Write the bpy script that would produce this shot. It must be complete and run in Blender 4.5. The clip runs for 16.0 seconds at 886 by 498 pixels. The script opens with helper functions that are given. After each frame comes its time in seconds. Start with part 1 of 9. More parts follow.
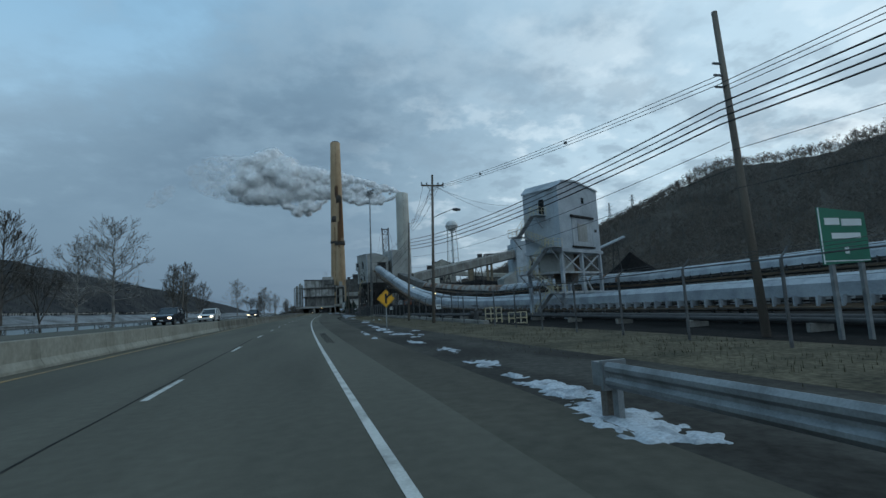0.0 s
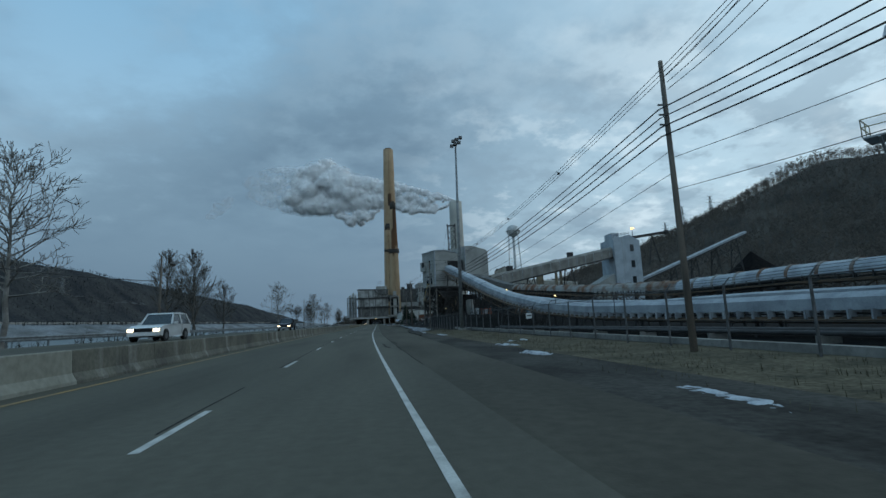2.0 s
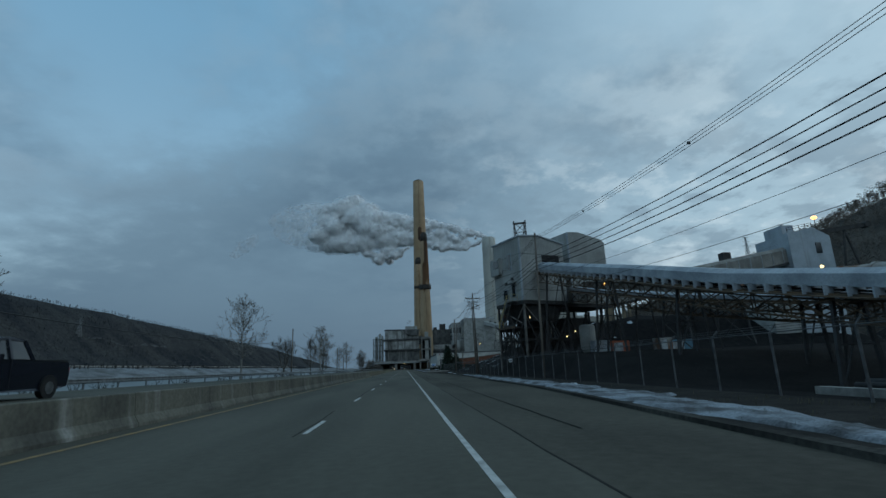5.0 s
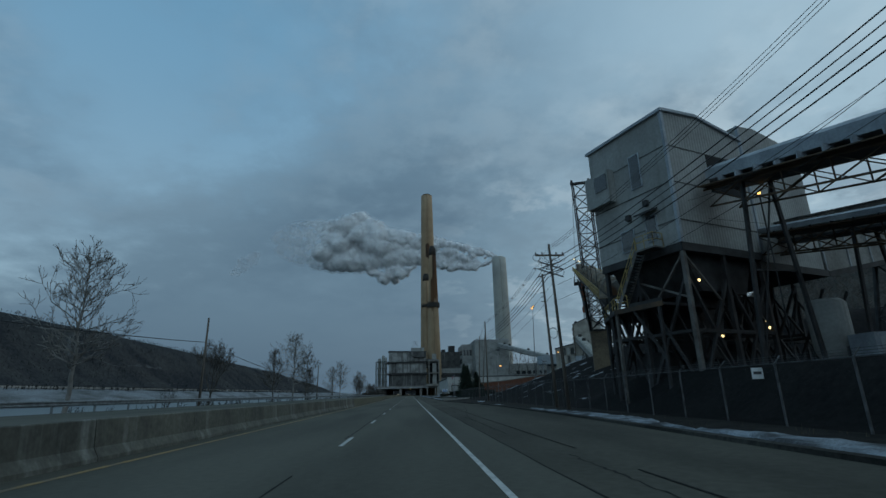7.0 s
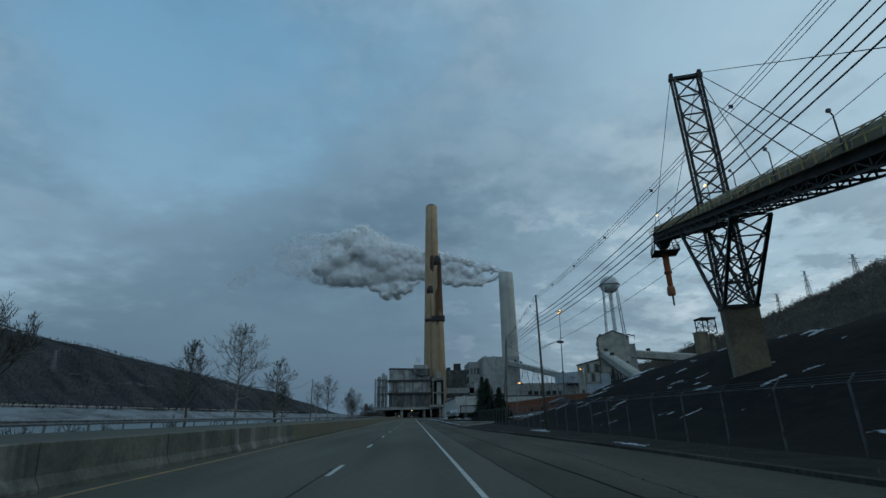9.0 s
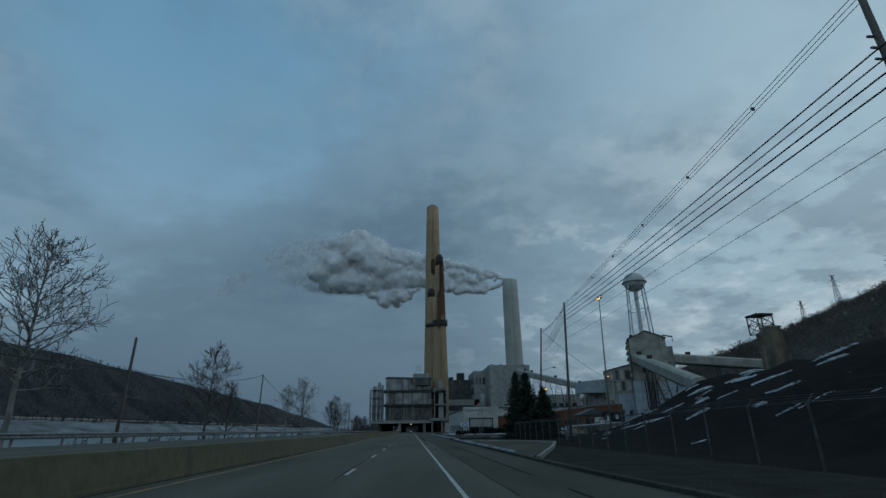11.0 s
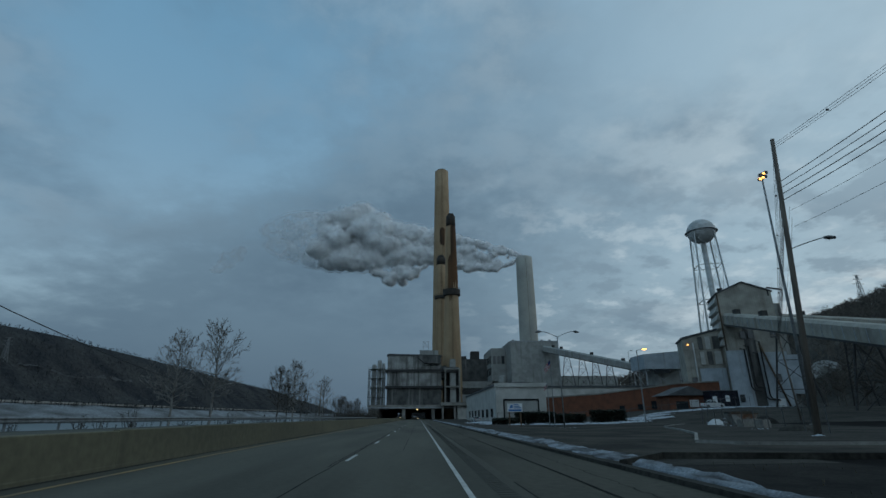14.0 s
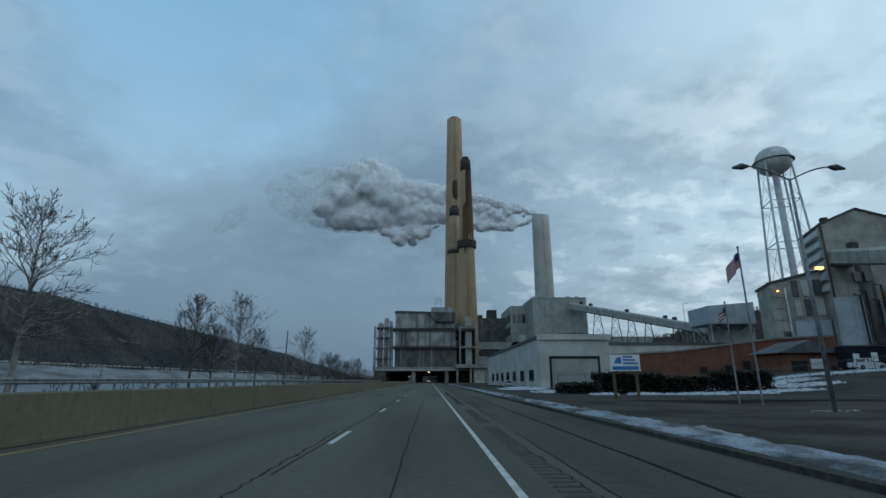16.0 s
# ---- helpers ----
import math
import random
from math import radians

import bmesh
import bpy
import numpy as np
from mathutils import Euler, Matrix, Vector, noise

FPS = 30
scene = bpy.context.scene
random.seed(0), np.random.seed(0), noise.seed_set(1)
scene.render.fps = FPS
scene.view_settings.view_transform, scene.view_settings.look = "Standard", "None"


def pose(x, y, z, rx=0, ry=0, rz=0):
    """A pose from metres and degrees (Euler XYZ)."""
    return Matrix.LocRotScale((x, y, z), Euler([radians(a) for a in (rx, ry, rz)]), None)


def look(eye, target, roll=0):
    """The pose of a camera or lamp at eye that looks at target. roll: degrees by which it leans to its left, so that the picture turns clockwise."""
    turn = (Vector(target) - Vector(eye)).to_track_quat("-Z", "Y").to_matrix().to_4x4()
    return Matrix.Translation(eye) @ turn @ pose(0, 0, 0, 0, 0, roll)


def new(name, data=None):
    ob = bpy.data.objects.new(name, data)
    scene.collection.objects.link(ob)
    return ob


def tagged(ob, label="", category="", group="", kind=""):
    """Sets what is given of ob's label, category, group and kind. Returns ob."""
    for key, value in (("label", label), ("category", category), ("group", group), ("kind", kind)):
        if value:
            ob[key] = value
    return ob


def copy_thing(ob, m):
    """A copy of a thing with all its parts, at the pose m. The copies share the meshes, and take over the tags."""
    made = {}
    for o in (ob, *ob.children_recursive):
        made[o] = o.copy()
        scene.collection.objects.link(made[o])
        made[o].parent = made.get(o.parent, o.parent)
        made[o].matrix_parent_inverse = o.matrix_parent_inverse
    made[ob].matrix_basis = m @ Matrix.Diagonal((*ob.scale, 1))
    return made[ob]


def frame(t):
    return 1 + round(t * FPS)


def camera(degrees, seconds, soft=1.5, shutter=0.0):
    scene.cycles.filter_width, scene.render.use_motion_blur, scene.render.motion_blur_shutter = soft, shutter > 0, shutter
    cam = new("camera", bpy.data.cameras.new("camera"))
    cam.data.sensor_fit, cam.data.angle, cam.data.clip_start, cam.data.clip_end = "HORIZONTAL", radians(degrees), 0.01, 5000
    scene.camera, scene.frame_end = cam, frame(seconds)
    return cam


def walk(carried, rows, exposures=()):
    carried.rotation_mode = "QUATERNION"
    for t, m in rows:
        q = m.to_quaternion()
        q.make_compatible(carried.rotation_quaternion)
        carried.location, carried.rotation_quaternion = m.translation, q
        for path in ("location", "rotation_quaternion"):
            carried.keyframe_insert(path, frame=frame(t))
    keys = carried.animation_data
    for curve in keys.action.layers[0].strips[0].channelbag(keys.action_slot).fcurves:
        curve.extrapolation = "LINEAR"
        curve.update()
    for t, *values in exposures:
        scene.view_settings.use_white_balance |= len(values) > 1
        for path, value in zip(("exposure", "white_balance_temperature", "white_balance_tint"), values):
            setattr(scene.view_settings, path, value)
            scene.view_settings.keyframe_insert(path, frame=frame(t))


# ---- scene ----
cam = camera(84.0, 16.0)
PATH = [
    (0.0, pose(3.71, 5.00, 1.45, 96.60, 2.90, -13.35)),
    (0.5, pose(3.17, 15.58, 1.45, 97.09, 2.73, -11.88)),
    (1.0, pose(2.64, 25.67, 1.45, 97.57, 2.67, -9.92)),
    (1.5, pose(2.31, 35.14, 1.45, 97.95, 2.67, -8.24)),
    (2.0, pose(1.91, 45.12, 1.45, 98.23, 2.52, -7.47)),
    (2.5, pose(1.53, 55.21, 1.45, 98.78, 2.56, -6.76)),
    (3.0, pose(1.22, 65.48, 1.45, 100.13, 2.59, -5.68)),
    (3.5, pose(0.85, 76.33, 1.45, 101.09, 2.64, -5.14)),
    (6.0, pose(-0.24, 136.16, 1.45, 105.08, 1.76, -3.78)),
    (6.5, pose(-0.30, 147.29, 1.45, 105.84, 1.58, -3.66)),
    (7.0, pose(-0.33, 157.67, 1.45, 106.35, 1.49, -3.62)),
    (7.5, pose(-0.32, 167.42, 1.45, 106.83, 1.40, -3.53)),
    (8.0, pose(-0.31, 176.63, 1.45, 107.24, 1.26, -3.50)),
    (8.5, pose(-0.27, 186.28, 1.45, 108.16, 1.05, -3.43)),
    (9.0, pose(-0.22, 196.10, 1.45, 108.69, 1.00, -3.33)),
    (9.5, pose(-0.19, 206.27, 1.45, 109.00, 0.98, -3.40)),
    (12.0, pose(-0.07, 263.91, 1.45, 110.63, 0.30, -3.38)),
    (12.5, pose(-0.02, 276.27, 1.45, 110.17, 0.03, -3.41)),
    (13.0, pose(0.04, 288.83, 1.45, 110.01, 0.34, -3.22)),
    (13.5, pose(0.03, 301.39, 1.45, 109.61, 0.36, -2.97)),
    (14.0, pose(0.09, 313.20, 1.45, 108.85, 0.43, -2.68)),
    (14.5, pose(0.14, 324.16, 1.45, 108.04, 0.42, -2.43)),
    (15.0, pose(0.07, 335.09, 1.45, 107.06, 0.30, -2.03)),
    (15.5, pose(0.02, 345.74, 1.45, 105.98, 0.23, -1.68)),
    (16.0, pose(-0.08, 356.32, 1.45, 104.95, 0.10, -1.45)),
]
walk(cam, PATH, [(0.0, 0.15, 6500, 10), (1.5, 0.08, 6450, 9), (3.5, 0.0, 6250, 6.5), (6.0, -0.42, 6300, 7), (7.0, -0.44, 6300, 7), (8.5, -0.3, 6300, 7), (9.5, -0.4, 6300, 7), (12.5, -0.62, 6350, 7.5),
                 (13.5, -0.54, 6400, 8.5), (14.5, -0.38, 6450, 9), (15.2, -0.13, 6500, 10), (16.0, 0.1, 6500, 10)])


# ---- world and light ----
def make_world():
    w = bpy.data.worlds.new("dusk_sky")
    scene.world = w
    w.use_nodes = True
    nt = w.node_tree
    nt.nodes.clear()
    N, K = nt.nodes.new, nt.links.new

    def math_(op, a, b=None, clamp=False):
        n = N("ShaderNodeMath")
        n.operation, n.use_clamp = op, clamp
        for i, v in enumerate((a, b)):
            if v is None:
                continue
            if isinstance(v, (int, float)):
                n.inputs[i].default_value = v
            else:
                K(v, n.inputs[i])
        return n.outputs[0]

    def mix(fac, a, b):
        n = N("ShaderNodeMix")
        n.data_type = "RGBA"
        for i, v in ((0, fac), (6, a), (7, b)):
            if isinstance(v, (int, float)):
                n.inputs[i].default_value = v
            elif isinstance(v, tuple):
                n.inputs[i].default_value = (*v, 1)
            else:
                K(v, n.inputs[i])
        return n.outputs[2]

    def noise_(vec, scale, detail, rough=0.55, off=(0, 0, 0)):
        mp = N("ShaderNodeMapping")
        mp.inputs["Location"].default_value = off
        K(vec, mp.inputs["Vector"])
        n = N("ShaderNodeTexNoise")
        n.inputs["Scale"].default_value = scale
        n.inputs["Detail"].default_value = detail
        n.inputs["Roughness"].default_value = rough
        K(mp.outputs[0], n.inputs["Vector"])
        return n.outputs[0]

    def smooth(v, lo, hi):
        n = N("ShaderNodeMapRange")
        n.interpolation_type = "SMOOTHSTEP"
        n.inputs["From Min"].default_value, n.inputs["From Max"].default_value = lo, hi
        K(v, n.inputs["Value"])
        return n.outputs[0]

    tc = N("ShaderNodeTexCoord")
    sep = N("ShaderNodeSeparateXYZ")
    K(tc.outputs["Generated"], sep.inputs[0])
    x, y, z = sep.outputs
    zc = math_("MAXIMUM", z, 0.0)
    # cloud deck: directions brought onto a flat layer overhead
    h = math_("ADD", zc, 0.24)
    comb = N("ShaderNodeCombineXYZ")
    K(math_("DIVIDE", x, h), comb.inputs[0])
    K(math_("DIVIDE", y, h), comb.inputs[1])
    deck = comb.outputs[0]
    sky = N("ShaderNodeTexSky")
    sky.sky_type = "NISHITA"
    sky.sun_disc = False
    sky.sun_elevation = radians(3.0)
    sky.sun_rotation = radians(75.0)
    # blue dusk above, paler to the west (x up)
    west = smooth(x, -0.35, 0.85)
    high = smooth(zc, 0.0, 0.75)
    clear = mix(high, (0.33, 0.47, 0.58), (0.165, 0.36, 0.55))
    clear = mix(west, clear, (0.50, 0.68, 0.80))
    clear = mix(0.03, clear, sky.outputs[0])
    # patchy mid cloud
    n1 = noise_(deck, 1.1, 6, 0.55, (3.1, 0.4, 0))
    n2 = noise_(deck, 3.4, 6, 0.6, (7.7, 2.2, 0))
    n3 = noise_(deck, 8.0, 4, 0.55, (1.7, 5.2, 0))
    patch = smooth(math_("ADD", math_("MULTIPLY", n1, 0.7), math_("MULTIPLY", n2, 0.3)), 0.40, 0.66)
    lit = mix(west, (0.25, 0.36, 0.46), (0.60, 0.72, 0.79))
    shade = mix(west, (0.125, 0.205, 0.29), (0.26, 0.36, 0.45))
    cloud = mix(smooth(math_("ADD", math_("MULTIPLY", n2, 0.7), math_("MULTIPLY", n3, 0.3)), 0.42, 0.60), shade, lit)
    col = mix(math_("MULTIPLY", patch, 0.78), clear, cloud)
    # low dark bank over the river side, its upper edge rising towards the west and breaking up there
    lim = math_("ADD", math_("MULTIPLY", x, 0.60), 0.67)
    rag = math_("ADD", math_("MULTIPLY", math_("SUBTRACT", n2, 0.5), 0.34), math_("MULTIPLY", math_("SUBTRACT", n3, 0.5), 0.16))
    edge = math_("SUBTRACT", math_("ADD", lim, rag), zc)
    bank = math_("MULTIPLY", smooth(edge, -0.03, 0.22), math_("SUBTRACT", 1.0, math_("MULTIPLY", smooth(x, -0.05, 0.60), 0.70)))
    bank = math_("MULTIPLY", bank, math_("SUBTRACT", 1.0, math_("MULTIPLY", smooth(zc, 0.30, 0.62), 0.5)))
    billow = math_("ADD", math_("MULTIPLY", n2, 0.6), math_("MULTIPLY", n3, 0.4))
    billow = math_("ADD", math_("MULTIPLY", math_("SUBTRACT", billow, 0.5), smooth(zc, 0.10, 0.42)), 0.49)
    bankc = mix(smooth(billow, 0.36, 0.66), (0.100, 0.165, 0.235), (0.172, 0.270, 0.36))
    col = mix(math_("MULTIPLY", bank, 0.86), col, bankc)
    # rippled cloud rows over the hill side
    n4 = noise_(deck, 4.2, 5, 0.58, (2.0, 9.1, 0))
    rows = math_("MULTIPLY", smooth(x, -0.05, 0.45), smooth(zc, 0.62, 0.22))
    col = mix(math_("MULTIPLY", math_("MULTIPLY", smooth(n4, 0.49, 0.60), rows), 0.55), col, (0.20, 0.285, 0.365))
    col = mix(math_("MULTIPLY", math_("MULTIPLY", smooth(n4, 0.47, 0.36), rows), 0.45), col, (0.66, 0.78, 0.85))
    # haze along the horizon, with a bright slot in the west
    low = smooth(zc, 0.20, 0.0)
    col = mix(math_("MULTIPLY", low, math_("SUBTRACT", 0.7, math_("MULTIPLY", west, 0.25))), col, mix(west, (0.092, 0.148, 0.212), (0.31, 0.40, 0.48)))
    slot = math_("MULTIPLY", math_("MULTIPLY", smooth(zc, 0.34, 0.16), smooth(x, 0.40, 0.78)), smooth(n2, 0.48, 0.66))
    col = mix(math_("MULTIPLY", slot, 0.6), col, (0.86, 0.93, 0.95))
    # clearer, paler unseen sky to the south, added to light walls facing it
    south = math_("MULTIPLY", smooth(math_("MULTIPLY", y, -1.0), 0.05, 0.75), 0.55)
    col = mix(south, col, (0.50, 0.66, 0.78))
    bg = N("ShaderNodeBackground")
    bg.inputs["Strength"].default_value = 1.14
    K(col, bg.inputs["Color"])
    out = N("ShaderNodeOutputWorld")
    K(bg.outputs[0], out.inputs["Surface"])


make_world()
sun = new("sun", bpy.data.lights.new("sun", "SUN"))
sun.data.energy, sun.data.angle, sun.data.color = 0.25, radians(25), (1.0, 0.93, 0.85)
sun.matrix_world = look((0, 0, 0), (-0.93, -0.25, -0.22))


# ---- materials ----
def mat(name, col, col2=None, scale=2.0, rough=0.8, metal=0.0, bump=0.2, bscale=None, stretch=(1, 1, 1), lo=0.38, hi=0.66,
        fine=0.12, ribs=0.0, ribscale=3.0, streak=None, emit=None, power=0.0, spec=0.4, rnd=0.0):
    """A painted or raw surface: two colours mixed by noise in world metres, fine grain, optional ribs and vertical streaks."""
    m = bpy.data.materials.new(name)
    m.use_nodes = True
    nt = m.node_tree
    N, K = nt.nodes.new, nt.links.new
    b = nt.nodes["Principled BSDF"]
    b.inputs["Roughness"].default_value = rough
    b.inputs["Metallic"].default_value = metal
    b.inputs["Specular IOR Level"].default_value = spec
    geo = N("ShaderNodeNewGeometry")
    mp = N("ShaderNodeMapping")
    mp.inputs["Scale"].default_value = stretch
    K(geo.outputs["Position"], mp.inputs["Vector"])

    def tex(vec, s, d=5):
        n = N("ShaderNodeTexNoise")
        n.inputs["Scale"].default_value, n.inputs["Detail"].default_value = s, d
        K(vec, n.inputs["Vector"])
        return n.outputs[0]

    def ramp(v, a, c):
        n = N("ShaderNodeMapRange")
        n.inputs["From Min"].default_value, n.inputs["From Max"].default_value = a, c
        K(v, n.inputs["Value"])
        return n.outputs[0]

    def mixc(f, a, c, kind="MIX"):
        n = N("ShaderNodeMix")
        n.data_type, n.blend_type = "RGBA", kind
        if isinstance(f, (int, float)):
            n.inputs[0].default_value = f
        else:
            K(f, n.inputs[0])
        for i, v in ((6, a), (7, c)):
            if isinstance(v, tuple):
                n.inputs[i].default_value = (*v, 1)
            else:
                K(v, n.inputs[i])
        return n.outputs[2]

    col2 = col2 or tuple(c * 0.75 for c in col)
    c = mixc(ramp(tex(mp.outputs[0], scale), lo, hi), col, col2)
    if streak:
        sm = N("ShaderNodeMapping")
        sm.inputs["Scale"].default_value = (1.0, 1.0, 0.06)
        K(geo.outputs["Position"], sm.inputs["Vector"])
        c = mixc(ramp(tex(sm.outputs[0], streak[1]), streak[2], streak[2] + 0.22), c, streak[0])
    g = tex(geo.outputs["Position"], scale * 14, 3)
    gr = ramp(g, 0.3, 0.7)
    c = mixc(fine, c, gr, "OVERLAY")
    if rnd:
        oi = N("ShaderNodeObjectInfo")
        hv = N("ShaderNodeHueSaturation")
        K(ramp(oi.outputs["Random"], 0, 1), hv.inputs["Value"])
        mr = hv.inputs["Value"].links[0].from_node
        mr.inputs["To Min"].default_value, mr.inputs["To Max"].default_value = 1 - rnd, 1 + rnd
        K(c, hv.inputs["Color"])
        c = hv.outputs[0]
    K(c, b.inputs["Base Color"])
    height = None
    if bump:
        height = tex(geo.outputs["Position"], bscale or scale * 6, 4)
    if ribs:
        sx = N("ShaderNodeSeparateXYZ")
        K(geo.outputs["Position"], sx.inputs[0])
        ad = N("ShaderNodeMath")
        K(sx.outputs[0], ad.inputs[0])
        K(sx.outputs[1], ad.inputs[1])
        ml = N("ShaderNodeMath")
        ml.operation = "MULTIPLY"
        K(ad.outputs[0], ml.inputs[0])
        ml.inputs[1].default_value = ribscale * 2 * math.pi
        sn = N("ShaderNodeMath")
        sn.operation = "SINE"
        K(ml.outputs[0], sn.inputs[0])
        bn0 = N("ShaderNodeBump")
        bn0.inputs["Strength"].default_value, bn0.inputs["Distance"].default_value = ribs, 0.03
        K(sn.outputs[0], bn0.inputs["Height"])
    if height is not None:
        bn = N("ShaderNodeBump")
        bn.inputs["Strength"].default_value, bn.inputs["Distance"].default_value = bump, 0.02
        K(height, bn.inputs["Height"])
        if ribs:
            K(bn0.outputs[0], bn.inputs["Normal"])
        K(bn.outputs[0], b.inputs["Normal"])
    if emit:
        b.inputs["Emission Color"].default_value = (*emit, 1)
        b.inputs["Emission Strength"].default_value = power
    return m


def see_through(name, col, keep, rough=0.7):
    """A thin web of wire or vapour that lets most of the light pass."""
    m = bpy.data.materials.new(name)
    m.use_nodes = True
    nt = m.node_tree
    b = nt.nodes["Principled BSDF"]
    b.inputs["Base Color"].default_value = (*col, 1)
    b.inputs["Roughness"].default_value = rough
    b.inputs["Alpha"].default_value = keep
    return m


M = {}
M["road"] = mat("worn_concrete_road", (0.103, 0.098, 0.078), (0.066, 0.063, 0.050), 0.35, 0.9, bump=0.2, bscale=30, stretch=(1, 0.12, 1), fine=0.10, spec=0.2)
M["shoulder"] = mat("patched_shoulder_asphalt", (0.083, 0.078, 0.062), (0.050, 0.047, 0.038), 0.3, 0.95, bump=0.3, bscale=25, stretch=(1, 0.25, 1), fine=0.15, spec=0.15)
M["tar"] = mat("tar_seal", (0.024, 0.024, 0.023), (0.040, 0.039, 0.036), 3, 0.95, bump=0.2, spec=0.05)
M["white_line"] = mat("worn_white_line", (0.50, 0.505, 0.48), (0.24, 0.24, 0.225), 2.5, 0.7, bump=0.15, lo=0.42, hi=0.75)
M["yellow_line"] = mat("worn_yellow_line", (0.30, 0.19, 0.06), (0.15, 0.115, 0.07), 1.5, 0.7, bump=0.15)
M["jersey"] = mat("stained_barrier_concrete", (0.160, 0.155, 0.125), (0.080, 0.078, 0.066), 0.5, 0.9, bump=0.25, bscale=12, streak=((0.36, 0.36, 0.33), 0.9, 0.55), fine=0.2)
M["jersey_pale"] = mat("pale_cast_barrier_concrete", (0.30, 0.295, 0.25), (0.21, 0.205, 0.17), 0.35, 0.9, bump=0.2, bscale=10, streak=((0.15, 0.145, 0.12), 0.7, 0.60), fine=0.15)
M["jersey_olive"] = mat("olive_stained_wall_concrete", (0.150, 0.140, 0.092), (0.105, 0.100, 0.068), 0.25, 0.9, bump=0.15, bscale=10, stretch=(1, 0.2, 1), streak=((0.075, 0.072, 0.052), 0.5, 0.60), fine=0.15)
M["far_bank"] = mat("snow_dusted_far_bank", (0.21, 0.23, 0.245), (0.10, 0.105, 0.105), 0.045, 1.0, bump=0.3, bscale=0.2, stretch=(1, 0.35, 1), lo=0.40, hi=0.64, fine=0.3, spec=0.05)
M["verge"] = mat("broken_verge_asphalt", (0.062, 0.060, 0.053), (0.030, 0.029, 0.026), 0.45, 0.95, bump=0.6, bscale=10, stretch=(1, 0.35, 1), fine=0.3, lo=0.40, hi=0.60, spec=0.1)
M["groove"] = mat("worn_rumble_groove", (0.052, 0.051, 0.045), (0.072, 0.071, 0.063), 1.2, 0.95, bump=0.2, spec=0.1)
M["clad_soot"] = mat("soot_streaked_casing", (0.40, 0.405, 0.39), (0.20, 0.20, 0.19), 0.18, 0.8, bump=0.1, ribs=0.4, ribscale=1.0, streak=((0.05, 0.049, 0.045), 0.42, 0.48), fine=0.15)
M["clad_beige"] = mat("stained_beige_cladding", (0.37, 0.355, 0.31), (0.25, 0.24, 0.21), 0.3, 0.75, bump=0.1, ribs=0.4, ribscale=2.5, streak=((0.16, 0.13, 0.10), 0.5, 0.58), fine=0.12)
M["clearing"] = mat("thin_snow_on_rough_ground", (0.085, 0.09, 0.095), (0.045, 0.046, 0.048), 0.05, 1.0, bump=0.3, bscale=0.3, fine=0.3, spec=0.05)
M["galv"] = mat("galvanised_steel", (0.26, 0.28, 0.29), (0.16, 0.17, 0.175), 3, 0.6, 0.5, bump=0.08)
M["fence_steel"] = mat("dull_weathered_fence_steel", (0.13, 0.135, 0.14), (0.07, 0.07, 0.07), 3, 0.8, 0.2, bump=0.08, spec=0.2)
M["rust_stain"] = mat("rust_brown_chimney_stain", (0.135, 0.075, 0.042), (0.06, 0.04, 0.03), 0.15, 0.95, bump=0.2, bscale=2, stretch=(1, 1, 0.15), lo=0.35, hi=0.6, spec=0.1)
M["post_wood"] = mat("grey_timber_pole", (0.17, 0.145, 0.12), (0.09, 0.08, 0.07), 3, 0.9, bump=0.5, bscale=20, stretch=(1, 1, 0.08), fine=0.25)
M["grass"] = mat("dead_winter_grass", (0.115, 0.101, 0.070), (0.062, 0.057, 0.041), 0.6, 1.0, bump=0.9, bscale=9, fine=0.45, spec=0.08)
M["mud"] = mat("dark_wet_verge", (0.030, 0.028, 0.025), (0.014, 0.014, 0.013), 0.7, 0.95, bump=0.8, bscale=7, fine=0.35, spec=0.08)
M["snow"] = mat("old_grey_snow", (0.42, 0.46, 0.50), (0.13, 0.14, 0.15), 1.8, 0.9, bump=0.7, bscale=5, lo=0.45, hi=0.70, fine=0.25, spec=0.15)
M["slush"] = mat("dirty_ploughed_slush", (0.26, 0.29, 0.32), (0.065, 0.067, 0.07), 1.1, 0.9, bump=0.9, bscale=6, stretch=(1, 0.5, 1), lo=0.40, hi=0.62, fine=0.35, spec=0.15)
M["coal"] = mat("black_coal", (0.008, 0.008, 0.009), (0.016, 0.0155, 0.015), 0.8, 0.95, bump=0.9, bscale=6, fine=0.3, spec=0.03)
M["yard"] = mat("coal_dust_yard", (0.016, 0.0155, 0.015), (0.009, 0.009, 0.009), 0.25, 0.95, bump=0.7, bscale=5, fine=0.3, spec=0.03)
M["gravel"] = mat("plant_yard_gravel", (0.058, 0.055, 0.048), (0.030, 0.029, 0.026), 0.2, 0.95, bump=0.6, bscale=8, fine=0.35, spec=0.08)
M["clad"] = mat("pale_blue_grey_cladding", (0.40, 0.455, 0.50), (0.30, 0.345, 0.385), 0.35, 0.55, 0.1, bump=0.1, ribs=0.5, ribscale=3.3, streak=((0.23, 0.23, 0.22), 0.7, 0.60), fine=0.1)
M["clad_grey"] = mat("grey_ribbed_cladding", (0.335, 0.345, 0.33), (0.245, 0.25, 0.238), 0.3, 0.7, 0.0, bump=0.1, ribs=0.5, ribscale=2.5, streak=((0.13, 0.125, 0.11), 0.5, 0.58), fine=0.1)
M["clad_dark"] = mat("dark_streaked_cladding", (0.11, 0.112, 0.108), (0.05, 0.05, 0.049), 0.25, 0.8, bump=0.1, ribs=0.5, ribscale=1.2, streak=((0.30, 0.30, 0.29), 0.35, 0.56), fine=0.15)
